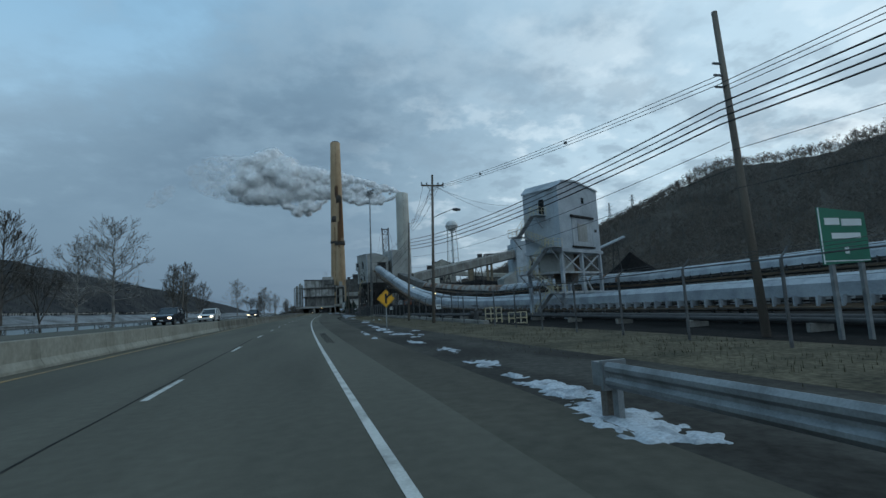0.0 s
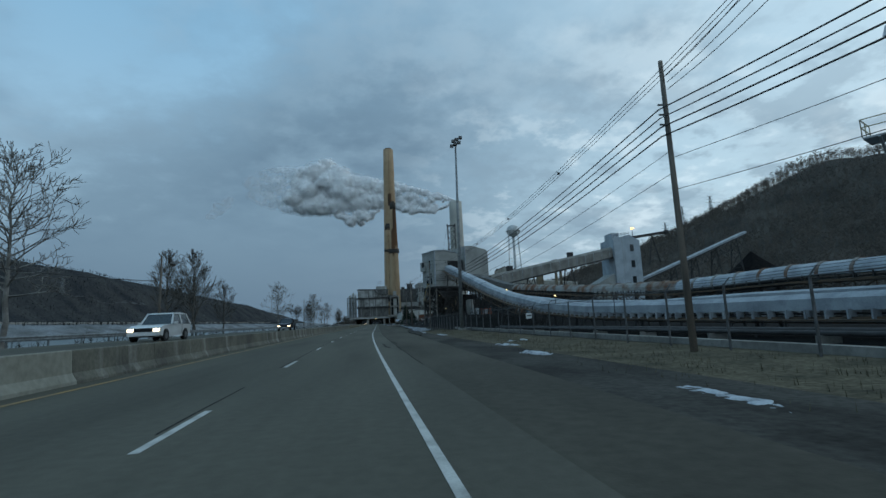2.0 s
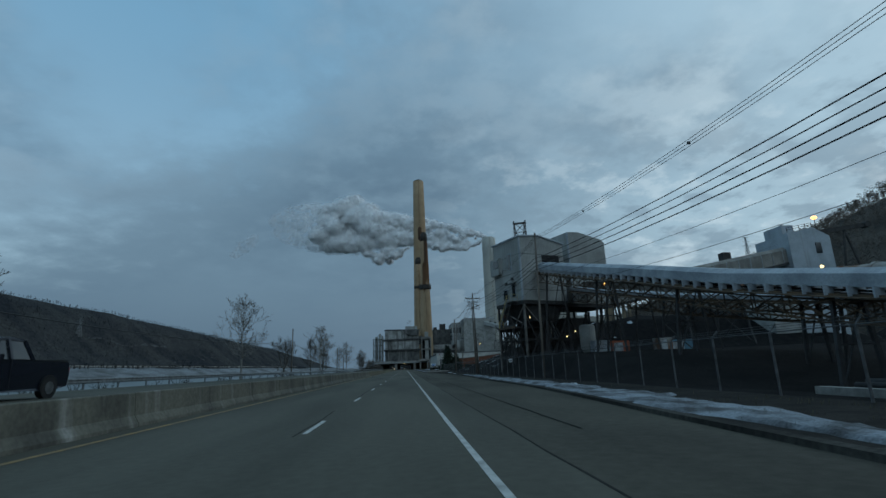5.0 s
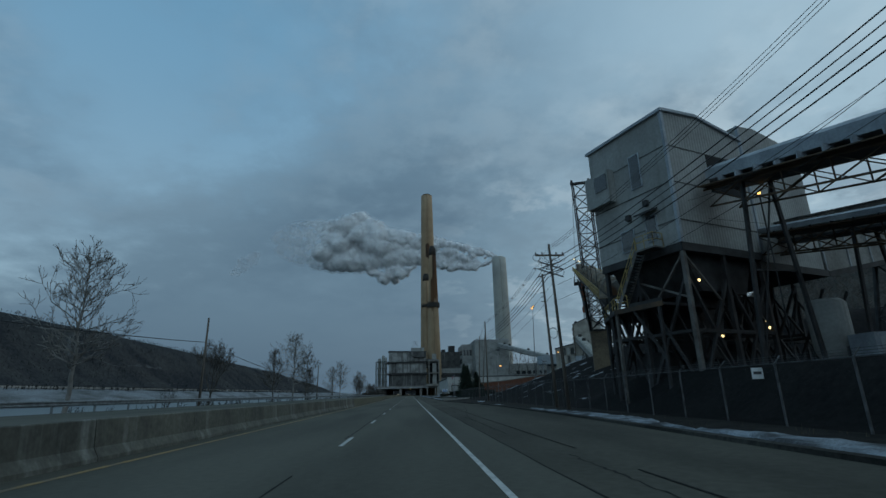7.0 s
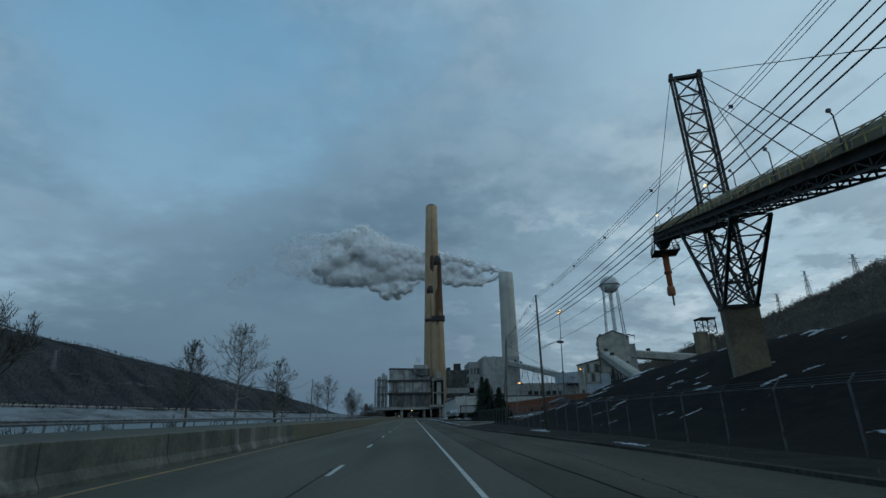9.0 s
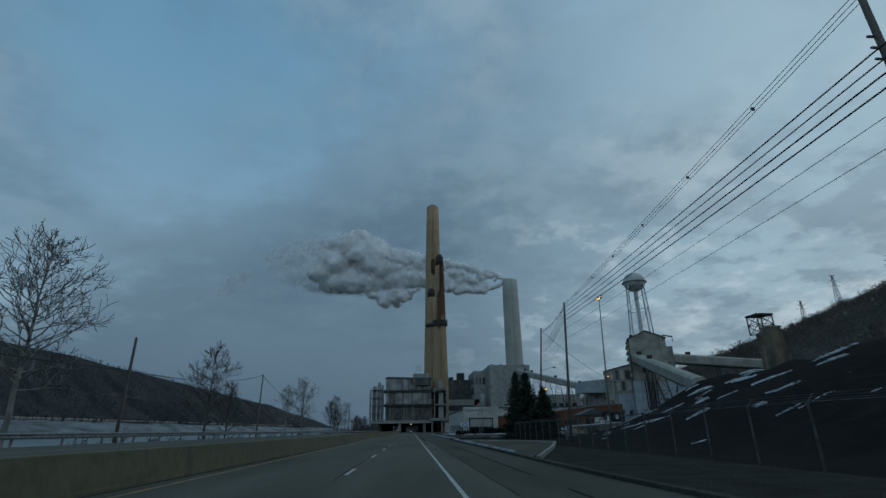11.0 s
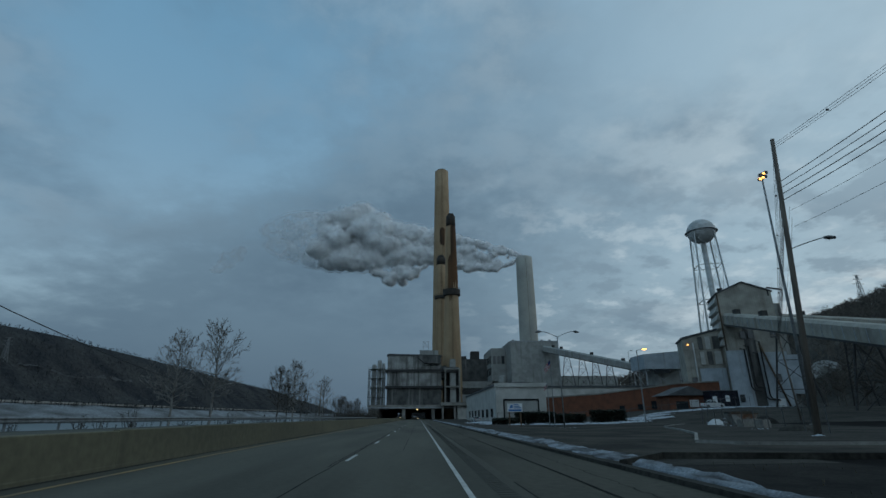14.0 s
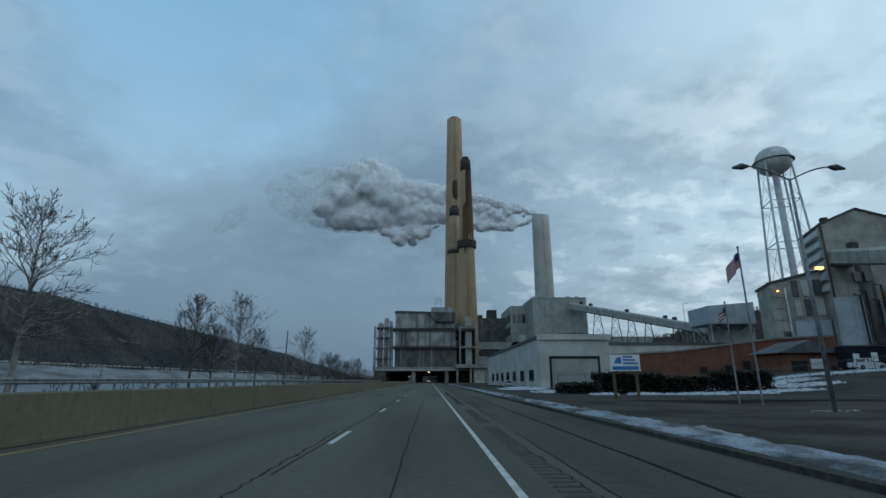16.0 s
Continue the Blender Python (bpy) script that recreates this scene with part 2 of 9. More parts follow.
M["cover"] = mat("dull_white_conveyor_cover", (0.38, 0.42, 0.455), (0.24, 0.27, 0.30), 0.5, 0.6, 0.1, bump=0.1, ribs=0.35, ribscale=1.0, fine=0.12)
M["rusty"] = mat("rusting_cover_sheet", (0.27, 0.27, 0.255), (0.15, 0.075, 0.04), 0.45, 0.7, 0.1, bump=0.3, lo=0.42, hi=0.58)
M["steel_pale"] = mat("pale_painted_steel", (0.36, 0.39, 0.41), (0.20, 0.19, 0.18), 1.2, 0.6, bump=0.15, lo=0.45, hi=0.7)
M["steel"] = mat("dark_structural_steel", (0.055, 0.055, 0.056), (0.032, 0.03, 0.029), 1.0, 0.7, 0.2, bump=0.2)
M["steel_brown"] = mat("brown_rusty_steel", (0.13, 0.085, 0.05), (0.055, 0.045, 0.036), 0.9, 0.8, 0.1, bump=0.3)
M["boom_rust"] = mat("weathered_boom_steel", (0.20, 0.15, 0.09), (0.075, 0.06, 0.045), 0.7, 0.85, 0.0, bump=0.3)
M["boom_olive"] = mat("olive_weathered_boom_cover", (0.15, 0.125, 0.075), (0.09, 0.068, 0.045), 0.9, 0.85, 0.0, bump=0.2, fine=0.1)
# yellow rail paint, raised brighter to hold the golden light of the lamps
M["boom_rail"] = mat("lamplit_yellow_boom_rail", (0.46, 0.35, 0.13), (0.27, 0.20, 0.09), 1.5, 0.7, bump=0.1)
M["stained_sheet"] = mat("stained_upright_sheet", (0.20, 0.185, 0.165), (0.13, 0.11, 0.09), 0.9, 0.8, 0.0, bump=0.2, ribs=0.5, ribscale=2.5, streak=((0.06, 0.05, 0.04), 0.55, 0.6), fine=0.1)
M["post_grey"] = mat("dirty_grey_steel_post", (0.17, 0.165, 0.155), (0.085, 0.075, 0.066), 1.2, 0.7, bump=0.2)
M["safety"] = mat("faded_yellow_railing", (0.52, 0.45, 0.28), (0.36, 0.33, 0.25), 1.5, 0.6, bump=0.1)
M["concrete"] = mat("weathered_concrete", (0.27, 0.265, 0.245), (0.17, 0.165, 0.15), 0.3, 0.9, bump=0.3, bscale=6, streak=((0.11, 0.105, 0.10), 0.5, 0.58), fine=0.2)
M["pier"] = mat("brown_stained_concrete", (0.19, 0.155, 0.105), (0.10, 0.085, 0.065), 0.25, 0.9, bump=0.3, bscale=6, streak=((0.06, 0.055, 0.05), 0.5, 0.56), fine=0.2)
M["buff"] = mat("buff_brick_chimney", (0.37, 0.268, 0.165), (0.30, 0.212, 0.128), 0.12, 0.9, bump=0.2, bscale=2, streak=((0.29, 0.195, 0.115), 0.25, 0.5), fine=0.15)
M["soot"] = mat("sooty_chimney_cap", (0.055, 0.048, 0.042), (0.03, 0.028, 0.026), 0.4, 0.9, bump=0.3, bscale=3)
M["chimney_grey"] = mat("pale_grey_chimney_concrete", (0.40, 0.40, 0.36), (0.33, 0.335, 0.31), 0.05, 0.9, bump=0.15, bscale=1, streak=((0.29, 0.29, 0.27), 0.12, 0.52), fine=0.1)
M["white_wall"] = mat("white_metal_wall", (0.50, 0.50, 0.475), (0.36, 0.36, 0.335), 0.3, 0.6, bump=0.1, ribs=0.4, ribscale=3.0, fine=0.1)
M["roof"] = mat("dark_felt_roof", (0.10, 0.105, 0.11), (0.06, 0.062, 0.065), 0.6, 0.9, bump=0.3)
M["brick"] = mat("red_brick", (0.175, 0.072, 0.042), (0.115, 0.052, 0.034), 0.6, 0.9, bump=0.4, bscale=12, fine=0.3)
M["dark"] = mat("dark_opening", (0.012, 0.013, 0.014), (0.02, 0.02, 0.02), 1.0, 0.9, bump=0.1)
M["glass"] = mat("dark_window_glass", (0.02, 0.025, 0.03), (0.03, 0.035, 0.04), 0.5, 0.08, 0.0, bump=0.0, spec=0.8)
M["tank"] = mat("white_water_tank_paint", (0.52, 0.54, 0.54), (0.36, 0.37, 0.36), 0.3, 0.5, bump=0.1, streak=((0.30, 0.27, 0.23), 0.5, 0.62))
M["cable"] = mat("black_cable", (0.018, 0.018, 0.02), (0.03, 0.03, 0.03), 2, 0.6, bump=0.0)
M["bark"] = mat("grey_bark", (0.10, 0.092, 0.08), (0.055, 0.05, 0.045), 2.5, 0.95, bump=0.5, bscale=15, fine=0.3)
M["bark_pale"] = mat("pale_sycamore_bark", (0.25, 0.245, 0.23), (0.11, 0.10, 0.09), 0.9, 0.9, bump=0.4, bscale=12, fine=0.2)
M["spruce"] = mat("dark_spruce_needles", (0.012, 0.024, 0.017), (0.022, 0.036, 0.022), 1.5, 0.9, bump=0.0, fine=0.3)
M["hedge"] = mat("dark_hedge_leaves", (0.024, 0.032, 0.020), (0.014, 0.018, 0.012), 2.0, 0.9, bump=0.0, fine=0.3)
M["scrub"] = mat("brown_winter_scrub", (0.062, 0.052, 0.042), (0.035, 0.031, 0.027), 1.0, 1.0, bump=0.0, fine=0.3)
M["wood_floor"] = mat("leafless_wooded_slope", (0.088, 0.081, 0.071), (0.046, 0.044, 0.041), 0.03, 1.0, bump=0.6, bscale=0.3, fine=0.35, spec=0.05)
M["hill_trees"] = mat("leafless_hill_trees", (0.14, 0.125, 0.108), (0.075, 0.069, 0.062), 0.05, 1.0, bump=0.0, fine=0.2)
# distance haze is put into this colour, bluer than the near wooded slope
M["far_hill"] = mat("far_woods_haze_tint", (0.050, 0.052, 0.052), (0.024, 0.027, 0.031), 0.016, 1.0, bump=0.4, bscale=0.08, fine=0.35, spec=0.05)
M["bank"] = mat("river_bank_soil", (0.06, 0.056, 0.046), (0.035, 0.034, 0.03), 0.2, 1.0, bump=0.6, bscale=3, fine=0.3)
M["yellow_sign"] = mat("yellow_sign_sheeting", (0.80, 0.40, 0.02), (0.68, 0.33, 0.02), 1.0, 0.45, bump=0.0, fine=0.05)
M["green_sign"] = mat("green_sign_sheeting", (0.02, 0.16, 0.10), (0.018, 0.13, 0.085), 1.0, 0.45, bump=0.0, fine=0.05)
M["black_paint"] = mat("black_sign_paint", (0.012, 0.012, 0.012), (0.02, 0.02, 0.02), 2, 0.5, bump=0.0)
M["white_paint"] = mat("white_sign_paint", (0.72, 0.75, 0.76), (0.62, 0.65, 0.66), 1.0, 0.5, bump=0.0, fine=0.05)
M["blue_paint"] = mat("blue_sign_paint", (0.03, 0.15, 0.42), (0.05, 0.20, 0.45), 1.0, 0.5, bump=0.0, fine=0.05)
M["red_cloth"] = mat("red_flag_cloth", (0.38, 0.04, 0.05), (0.28, 0.03, 0.04), 3, 0.8, bump=0.0)
M["white_cloth"] = mat("white_flag_cloth", (0.60, 0.62, 0.63), (0.50, 0.52, 0.53), 3, 0.8, bump=0.0)
M["blue_cloth"] = mat("blue_flag_cloth", (0.02, 0.03, 0.12), (0.03, 0.04, 0.15), 3, 0.8, bump=0.0)
M["orange"] = mat("orange_chute", (0.42, 0.13, 0.05), (0.24, 0.09, 0.05), 1.0, 0.7, bump=0.2)
M["car_dark"] = mat("dark_blue_car_paint", (0.012, 0.016, 0.028), (0.018, 0.022, 0.034), 1.0, 0.25, 0.3, bump=0.0, spec=0.6, fine=0.05)
M["car_white"] = mat("white_car_paint", (0.60, 0.62, 0.63), (0.50, 0.52, 0.53), 0.8, 0.3, bump=0.0, spec=0.6, fine=0.05)
M["car_silver"] = mat("silver_car_paint", (0.36, 0.38, 0.39), (0.30, 0.32, 0.33), 0.8, 0.3, 0.4, bump=0.0, fine=0.05)
M["tyre"] = mat("tyre_rubber", (0.015, 0.015, 0.016), (0.025, 0.025, 0.025), 4, 0.85, bump=0.2)
M["rim"] = mat("wheel_rim_metal", (0.32, 0.33, 0.34), (0.2, 0.21, 0.22), 4, 0.35, 0.8, bump=0.0)
M["headlight"] = mat("lit_headlight", (0.9, 0.85, 0.7), None, 2, 0.2, bump=0.0, emit=(1.0, 0.80, 0.48), power=4.0)
M["amber"] = mat("lit_sodium_lamp", (0.9, 0.6, 0.3), None, 2, 0.3, bump=0.0, emit=(1.0, 0.45, 0.10), power=5.0)
M["warm"] = mat("lit_yard_lamp", (0.9, 0.8, 0.5), None, 2, 0.3, bump=0.0, emit=(1.0, 0.72, 0.30), power=3.0)
M["entrance"] = mat("muddy_entrance_asphalt", (0.062, 0.057, 0.047), (0.026, 0.025, 0.022), 0.22, 0.95, bump=0.5, bscale=9, fine=0.3, lo=0.40, hi=0.58, spec=0.1)
M["orange_box"] = mat("faded_orange_container", (0.34, 0.085, 0.035), (0.22, 0.06, 0.03), 0.8, 0.7, bump=0.2)
M["blue_box"] = mat("faded_blue_container", (0.10, 0.22, 0.30), (0.07, 0.15, 0.21), 0.8, 0.7, bump=0.2)
M["lamp_grey"] = mat("grey_lamp_head", (0.11, 0.12, 0.13), (0.07, 0.075, 0.08), 3, 0.5, 0.4, bump=0.1)
M["wire_mesh"] = see_through("chain_link_fabric", (0.075, 0.08, 0.085), 0.07)


def vapour(name, col, keep):
    """Steam: scatters light back and on through, and lets the rest pass; it thins out downwind."""
    m = bpy.data.materials.new(name)
    m.use_nodes = True
    nt = m.node_tree
    nt.nodes.remove(nt.nodes["Principled BSDF"])
    N, K = nt.nodes.new, nt.links.new
    d, t, p, a, b = N("ShaderNodeBsdfDiffuse"), N("ShaderNodeBsdfTranslucent"), N("ShaderNodeBsdfTransparent"), N("ShaderNodeMixShader"), N("ShaderNodeMixShader")
    for s in (d, t):
        s.inputs["Color"].default_value = (*col, 1)
    a.inputs[0].default_value = 0.4
    K(d.outputs[0], a.inputs[1])
    K(t.outputs[0], a.inputs[2])
    geo, n, ax = N("ShaderNodeNewGeometry"), N("ShaderNodeTexNoise"), N("ShaderNodeSeparateXYZ")
    n.inputs["Scale"].default_value, n.inputs["Detail"].default_value = 0.055, 5
    K(geo.outputs["Position"], n.inputs["Vector"])
    K(geo.outputs["Position"], ax.inputs[0])
    mr, soft, f = N("ShaderNodeMapRange"), N("ShaderNodeMapRange"), N("ShaderNodeMath")
    mr.inputs["From Min"].default_value, mr.inputs["From Max"].default_value, mr.inputs["To Min"].default_value = 0.36, 0.62, 0.1
    K(n.outputs[0], mr.inputs["Value"])
    soft.interpolation_type = "SMOOTHSTEP"
    soft.inputs["From Min"].default_value, soft.inputs["From Max"].default_value = -285, -150
    soft.inputs["To Min"].default_value, soft.inputs["To Max"].default_value = keep * 0.4, keep
    K(ax.outputs[0], soft.inputs["Value"])
    f.operation = "MULTIPLY"
    K(soft.outputs[0], f.inputs[0])
    K(mr.outputs[0], f.inputs[1])
    K(f.outputs[0], b.inputs[0])
    K(p.outputs[0], b.inputs[1])
    K(a.outputs[0], b.inputs[2])
    K(b.outputs[0], nt.nodes["Material Output"].inputs["Surface"])
    return m


M["mist"] = vapour("thin_steam", (0.88, 0.89, 0.90), 0.62)
M["mist_thin"] = vapour("faint_steam", (0.88, 0.89, 0.90), 0.30)
M["steam"] = mat("ash_grey_steam", (0.76, 0.77, 0.78), (0.70, 0.71, 0.72), 0.02, 1.0, bump=0.0, fine=0.0, spec=0.0)
wm = bpy.data.materials.new("grey_river_water")
wm.use_nodes = True
wb = wm.node_tree.nodes["Principled BSDF"]
wb.inputs["Base Color"].default_value = (0.085, 0.105, 0.11, 1)
wb.inputs["Roughness"].default_value = 0.38
wn = wm.node_tree.nodes.new("ShaderNodeTexNoise")
wg = wm.node_tree.nodes.new("ShaderNodeNewGeometry")
wm.node_tree.links.new(wg.outputs["Position"], wn.inputs["Vector"])
wn.inputs["Scale"].default_value, wn.inputs["Detail"].default_value = 0.5, 4
wu = wm.node_tree.nodes.new("ShaderNodeBump")
wu.inputs["Strength"].default_value, wu.inputs["Distance"].default_value = 0.35, 0.3
wm.node_tree.links.new(wn.outputs[0], wu.inputs["Height"])
wm.node_tree.links.new(wu.outputs[0], wb.inputs["Normal"])
M["water"] = wm


# ---- builders ----
class Mesh:
    """Gathers solids as plain vertex and face lists, in world metres."""

    def __init__(self):
        self.v, self.f, self.cut = [], [], []

    def add(self, vs, fs):
        o = len(self.v)
        self.cut.append((o, len(self.f)))
        self.v += [tuple(p) for p in vs]
        self.f += [tuple(i + o for i in q) for q in fs]
        return self

    def box(self, x0, x1, y0, y1, z0, z1):
        return self.add([(x, y, z) for z in (z0, z1) for x, y in ((x0, y0), (x1, y0), (x1, y1), (x0, y1))],
                        [(3, 2, 1, 0), (4, 5, 6, 7), (0, 1, 5, 4), (1, 2, 6, 5), (2, 3, 7, 6), (3, 0, 4, 7)])

    def prism(self, poly, axis, a, b):
        """A polygon pushed along an axis: poly holds the other two coordinates in x, y, z order."""
        def put(p, t):
            q = list(p)
            q.insert("xyz".index(axis), t)
            return q
        n = len(poly)
        vs = [put(p, a) for p in poly] + [put(p, b) for p in poly]
        return self.add(vs, [tuple(range(n))[::-1], tuple(range(n, 2 * n))] + [(i, (i + 1) % n, n + (i + 1) % n, n + i) for i in range(n)])

    def beam(self, p, q, w=0.2, h=None):
        h = h or w
        p, q = Vector(p), Vector(q)
        d = (q - p).normalized()
        up = Vector((0, 0, 1)) if abs(d.z) < 0.95 else Vector((0, 1, 0))
        s = d.cross(up).normalized() * (w / 2)
        u = s.cross(d).normalized() * (h / 2)
        vs = [e + a * s + b * u for e in (p, q) for a, b in ((-1, -1), (1, -1), (1, 1), (-1, 1))]
        return self.add(vs, [(0, 1, 2, 3), (7, 6, 5, 4), (0, 4, 5, 1), (1, 5, 6, 2), (2, 6, 7, 3), (3, 7, 4, 0)])

    def tube(self, p, q, r0, r1=None, n=8, caps=True):
        r1 = r0 if r1 is None else r1
        p, q = Vector(p), Vector(q)
        d = (q - p).normalized()
        up = Vector((0, 0, 1)) if abs(d.z) < 0.95 else Vector((0, 1, 0))
        s = d.cross(up).normalized()
        u = s.cross(d).normalized()
        vs = [e + (s * math.cos(2 * math.pi * i / n) + u * math.sin(2 * math.pi * i / n)) * r for e, r in ((p, r0), (q, r1)) for i in range(n)]
        fs = [(i, (i + 1) % n, n + (i + 1) % n, n + i) for i in range(n)]
        if caps:
            fs += [tuple(range(n))[::-1], tuple(range(n, 2 * n))]
        return self.add(vs, fs)

    def turn(self, c, prof, n=24):
        """A body of revolution about the upright through c: prof is (radius, height) from below."""
        vs, fs = [], []
        for r, z in prof:
            vs += [(c[0] + r * math.cos(2 * math.pi * i / n), c[1] + r * math.sin(2 * math.pi * i / n), c[2] + z) for i in range(n)]
        for k in range(len(prof) - 1):
            fs += [(k * n + i, k * n + (i + 1) % n, (k + 1) * n + (i + 1) % n, (k + 1) * n + i) for i in range(n)]
        fs += [tuple(range(n))[::-1], tuple(range((len(prof) - 1) * n, len(prof) * n))]
        return self.add(vs, fs)

    def strip(self, pts, prof):
        """A section swept along points: prof is (side, up) pairs, closed, side to the right of the way."""
        n, m = len(pts), len(prof)
        vs = []
        for i, p in enumerate(pts):
            a, b = Vector(pts[max(i - 1, 0)]), Vector(pts[min(i + 1, n - 1)])
            d = (b - a)
            s = Vector((d.y, -d.x, 0)).normalized()
            vs += [Vector(p) + s * u + Vector((0, 0, w)) for u, w in prof]
        fs = [(i * m + j, i * m + (j + 1) % m, (i + 1) * m + (j + 1) % m, (i + 1) * m + j) for i in range(n - 1) for j in range(m)]
        fs += [tuple(range(m)), tuple(range((n - 1) * m, n * m))[::-1]]
        return self.add(vs, fs)

    def hose(self, pts, r, n=5):
        """One continuous round cable through points."""
        pts = [Vector(p) for p in pts]
        vs, fs = [], []
        for i, p in enumerate(pts):
            d = (pts[min(i + 1, len(pts) - 1)] - pts[max(i - 1, 0)]).normalized()
            up = Vector((0, 0, 1)) if abs(d.z) < 0.95 else Vector((0, 1, 0))
            s = d.cross(up).normalized()
            u = s.cross(d).normalized()
            vs += [p + (s * math.cos(2 * math.pi * k / n) + u * math.sin(2 * math.pi * k / n)) * r for k in range(n)]
        for i in range(len(pts) - 1):
            fs += [(i * n + k, i * n + (k + 1) % n, (i + 1) * n + (k + 1) % n, (i + 1) * n + k) for k in range(n)]
        fs += [tuple(range(n))[::-1], tuple(range((len(pts) - 1) * n, len(pts) * n))]
        return self.add(vs, fs)

    def lattice(self, legs, levels, w, wb, sides=None):
        """A braced tower on legs: each leg a (bottom, top) pair; girts and crossed braces between the levels, given 0 to 1."""
        legs = [(Vector(a), Vector(b)) for a, b in legs]
        for a, b in legs:
            self.beam(a, b, w)
        n = len(legs)
        for i in (sides if sides is not None else range(n)):
            (a, b), (c, d) = legs[i], legs[(i + 1) % n]
            for k, t in enumerate(levels):
                self.beam(a.lerp(b, t), c.lerp(d, t), wb)
                if k:
                    s = levels[k - 1]
                    self.beam(a.lerp(b, s), c.lerp(d, t), wb)
                    self.beam(c.lerp(d, s), a.lerp(b, t), wb)
        return self

    def xf(self, m):
        self.v = [tuple(m @ Vector(p)) for p in self.v]
        return self

    def rail(self, pts, h=1.05, w=0.05, every=1.5):
        """A two-bar handrail along points."""
        for a, b in zip(pts, pts[1:]):
            a, b = Vector(a), Vector(b)
            for z in (h, h * 0.55):
                self.beam(a + Vector((0, 0, z)), b + Vector((0, 0, z)), w)
            k = max(1, round((b - a).length / every))
            for i in range(k + 1):
                p = a.lerp(b, i / k)
                self.beam(p, p + Vector((0, 0, h)), w)
        return self

    def data(self, name, material, base=(0, 0, 0), smooth=False):
        me = bpy.data.meshes.new(name)
        me.from_pydata([(a - base[0], b - base[1], c - base[2]) for a, b, c in self.v], [], self.f)
        bm = bmesh.new()
        bm.from_mesh(me)
        if len(bm.faces) < 60000:
            bmesh.ops.recalc_face_normals(bm, faces=bm.faces)
        if smooth:
            for f in bm.faces:
                f.smooth = len(f.verts) == 4
        bm.to_mesh(me)
        bm.free()
        me.materials.append(material)
        return me


BASE = {}


def thing(name, at, label, category, group="", kind=""):
    """A thing made of parts: an Empty at its base."""
    ob = new(name)
    ob.empty_display_size = 0.3
    ob.location = at
    BASE[ob] = Vector(at)
    return tagged(ob, label, category, group, kind)


def part(name, mesh, material, parent, label="", smooth=False):
    """One mesh under a thing or under a part, its vertices given in world metres."""
    b = BASE[parent]
    ob = new(name, mesh.data(name, material, b, smooth))
    ob.parent = parent
    BASE[ob] = b
    return tagged(ob, label)


def part_each(name, mesh, material, parent, label=""):
    """Each solid gathered in the mesh as a part of its own."""
    ends = mesh.cut[1:] + [(len(mesh.v), len(mesh.f))]
    for (v0, f0), (v1, f1) in zip(mesh.cut, ends):
        one = Mesh()
        one.v = mesh.v[v0:v1]
        one.f = [tuple(i - v0 for i in q) for q in mesh.f[f0:f1]]
        part(name, one, material, parent, label)


def solid(name, mesh, material, label, category, group="", kind="", smooth=False, at=None):
    """A thing that is one mesh; its origin at the given base."""
    at = at or (0, 0, 0)
    ob = new(name, mesh.data(name, material, at, smooth))
    ob.location = at
    BASE[ob] = Vector(at)
    return tagged(ob, label, category, group, kind)


def bend(y):
    """How far the road lies to the right of its far straight."""
    return 2.13e-4 * max(0.0, 131.9 - y) ** 2


def stations(y0, y1, step=6.0):
    n = max(1, round((y1 - y0) / step))
    return [y0 + (y1 - y0) * i / n for i in range(n + 1)]


def along(off, y0, y1, z=0.0, step=6.0):
    return [(off + bend(y), y, z) for y in stations(y0, y1, step)]


LEFT_Z = 0.95


def barrier_x(y):
    return -8.6 - 1.25 * sstep(300, 345, y)


# ---- ground, river and hills ----
def sstep(a, b, v):
    t = min(1.0, max(0.0, (v - a) / (b - a)))
    return t * t * (3 - 2 * t)


def lerp_tab(tab, v):
    if v <= tab[0][0]:
        return tab[0][1]
    for (a, p), (b, q) in zip(tab, tab[1:]):
        if v <= b:
            return p + (q - p) * sstep(a, b, v)
    return tab[-1][1]


RIDGE_R = [(-400, 132), (300, 140), (500, 142), (600, 132), (660, 122), (750, 106), (830, 95), (1000, 84), (1500, 52), (2600, 25)]
RIDGE_L = [(-500, 150), (900, 152), (1500, 146), (2300, 126), (3200, 102), (4200, 44), (5000, 12)]


def coal_heap(x, y):
    s = sstep(17, 62, x) * (1 - sstep(95, 130, x)) * sstep(205, 238, y) * (1 - sstep(284, 330, y))
    toe = sstep(16, 30, x) * sstep(198, 215, y) * (1 - sstep(282, 322, y)) * (1 - sstep(95, 130, x))
    far = sstep(26, 66, x) * (1 - sstep(95, 130, x)) * sstep(280, 312, y) * (1 - sstep(322 + 0.5 * (x - 30), 350 + 0.6 * (x - 30), y))
    return max(10.8 * s + 1.9 * toe, 11.0 * far)


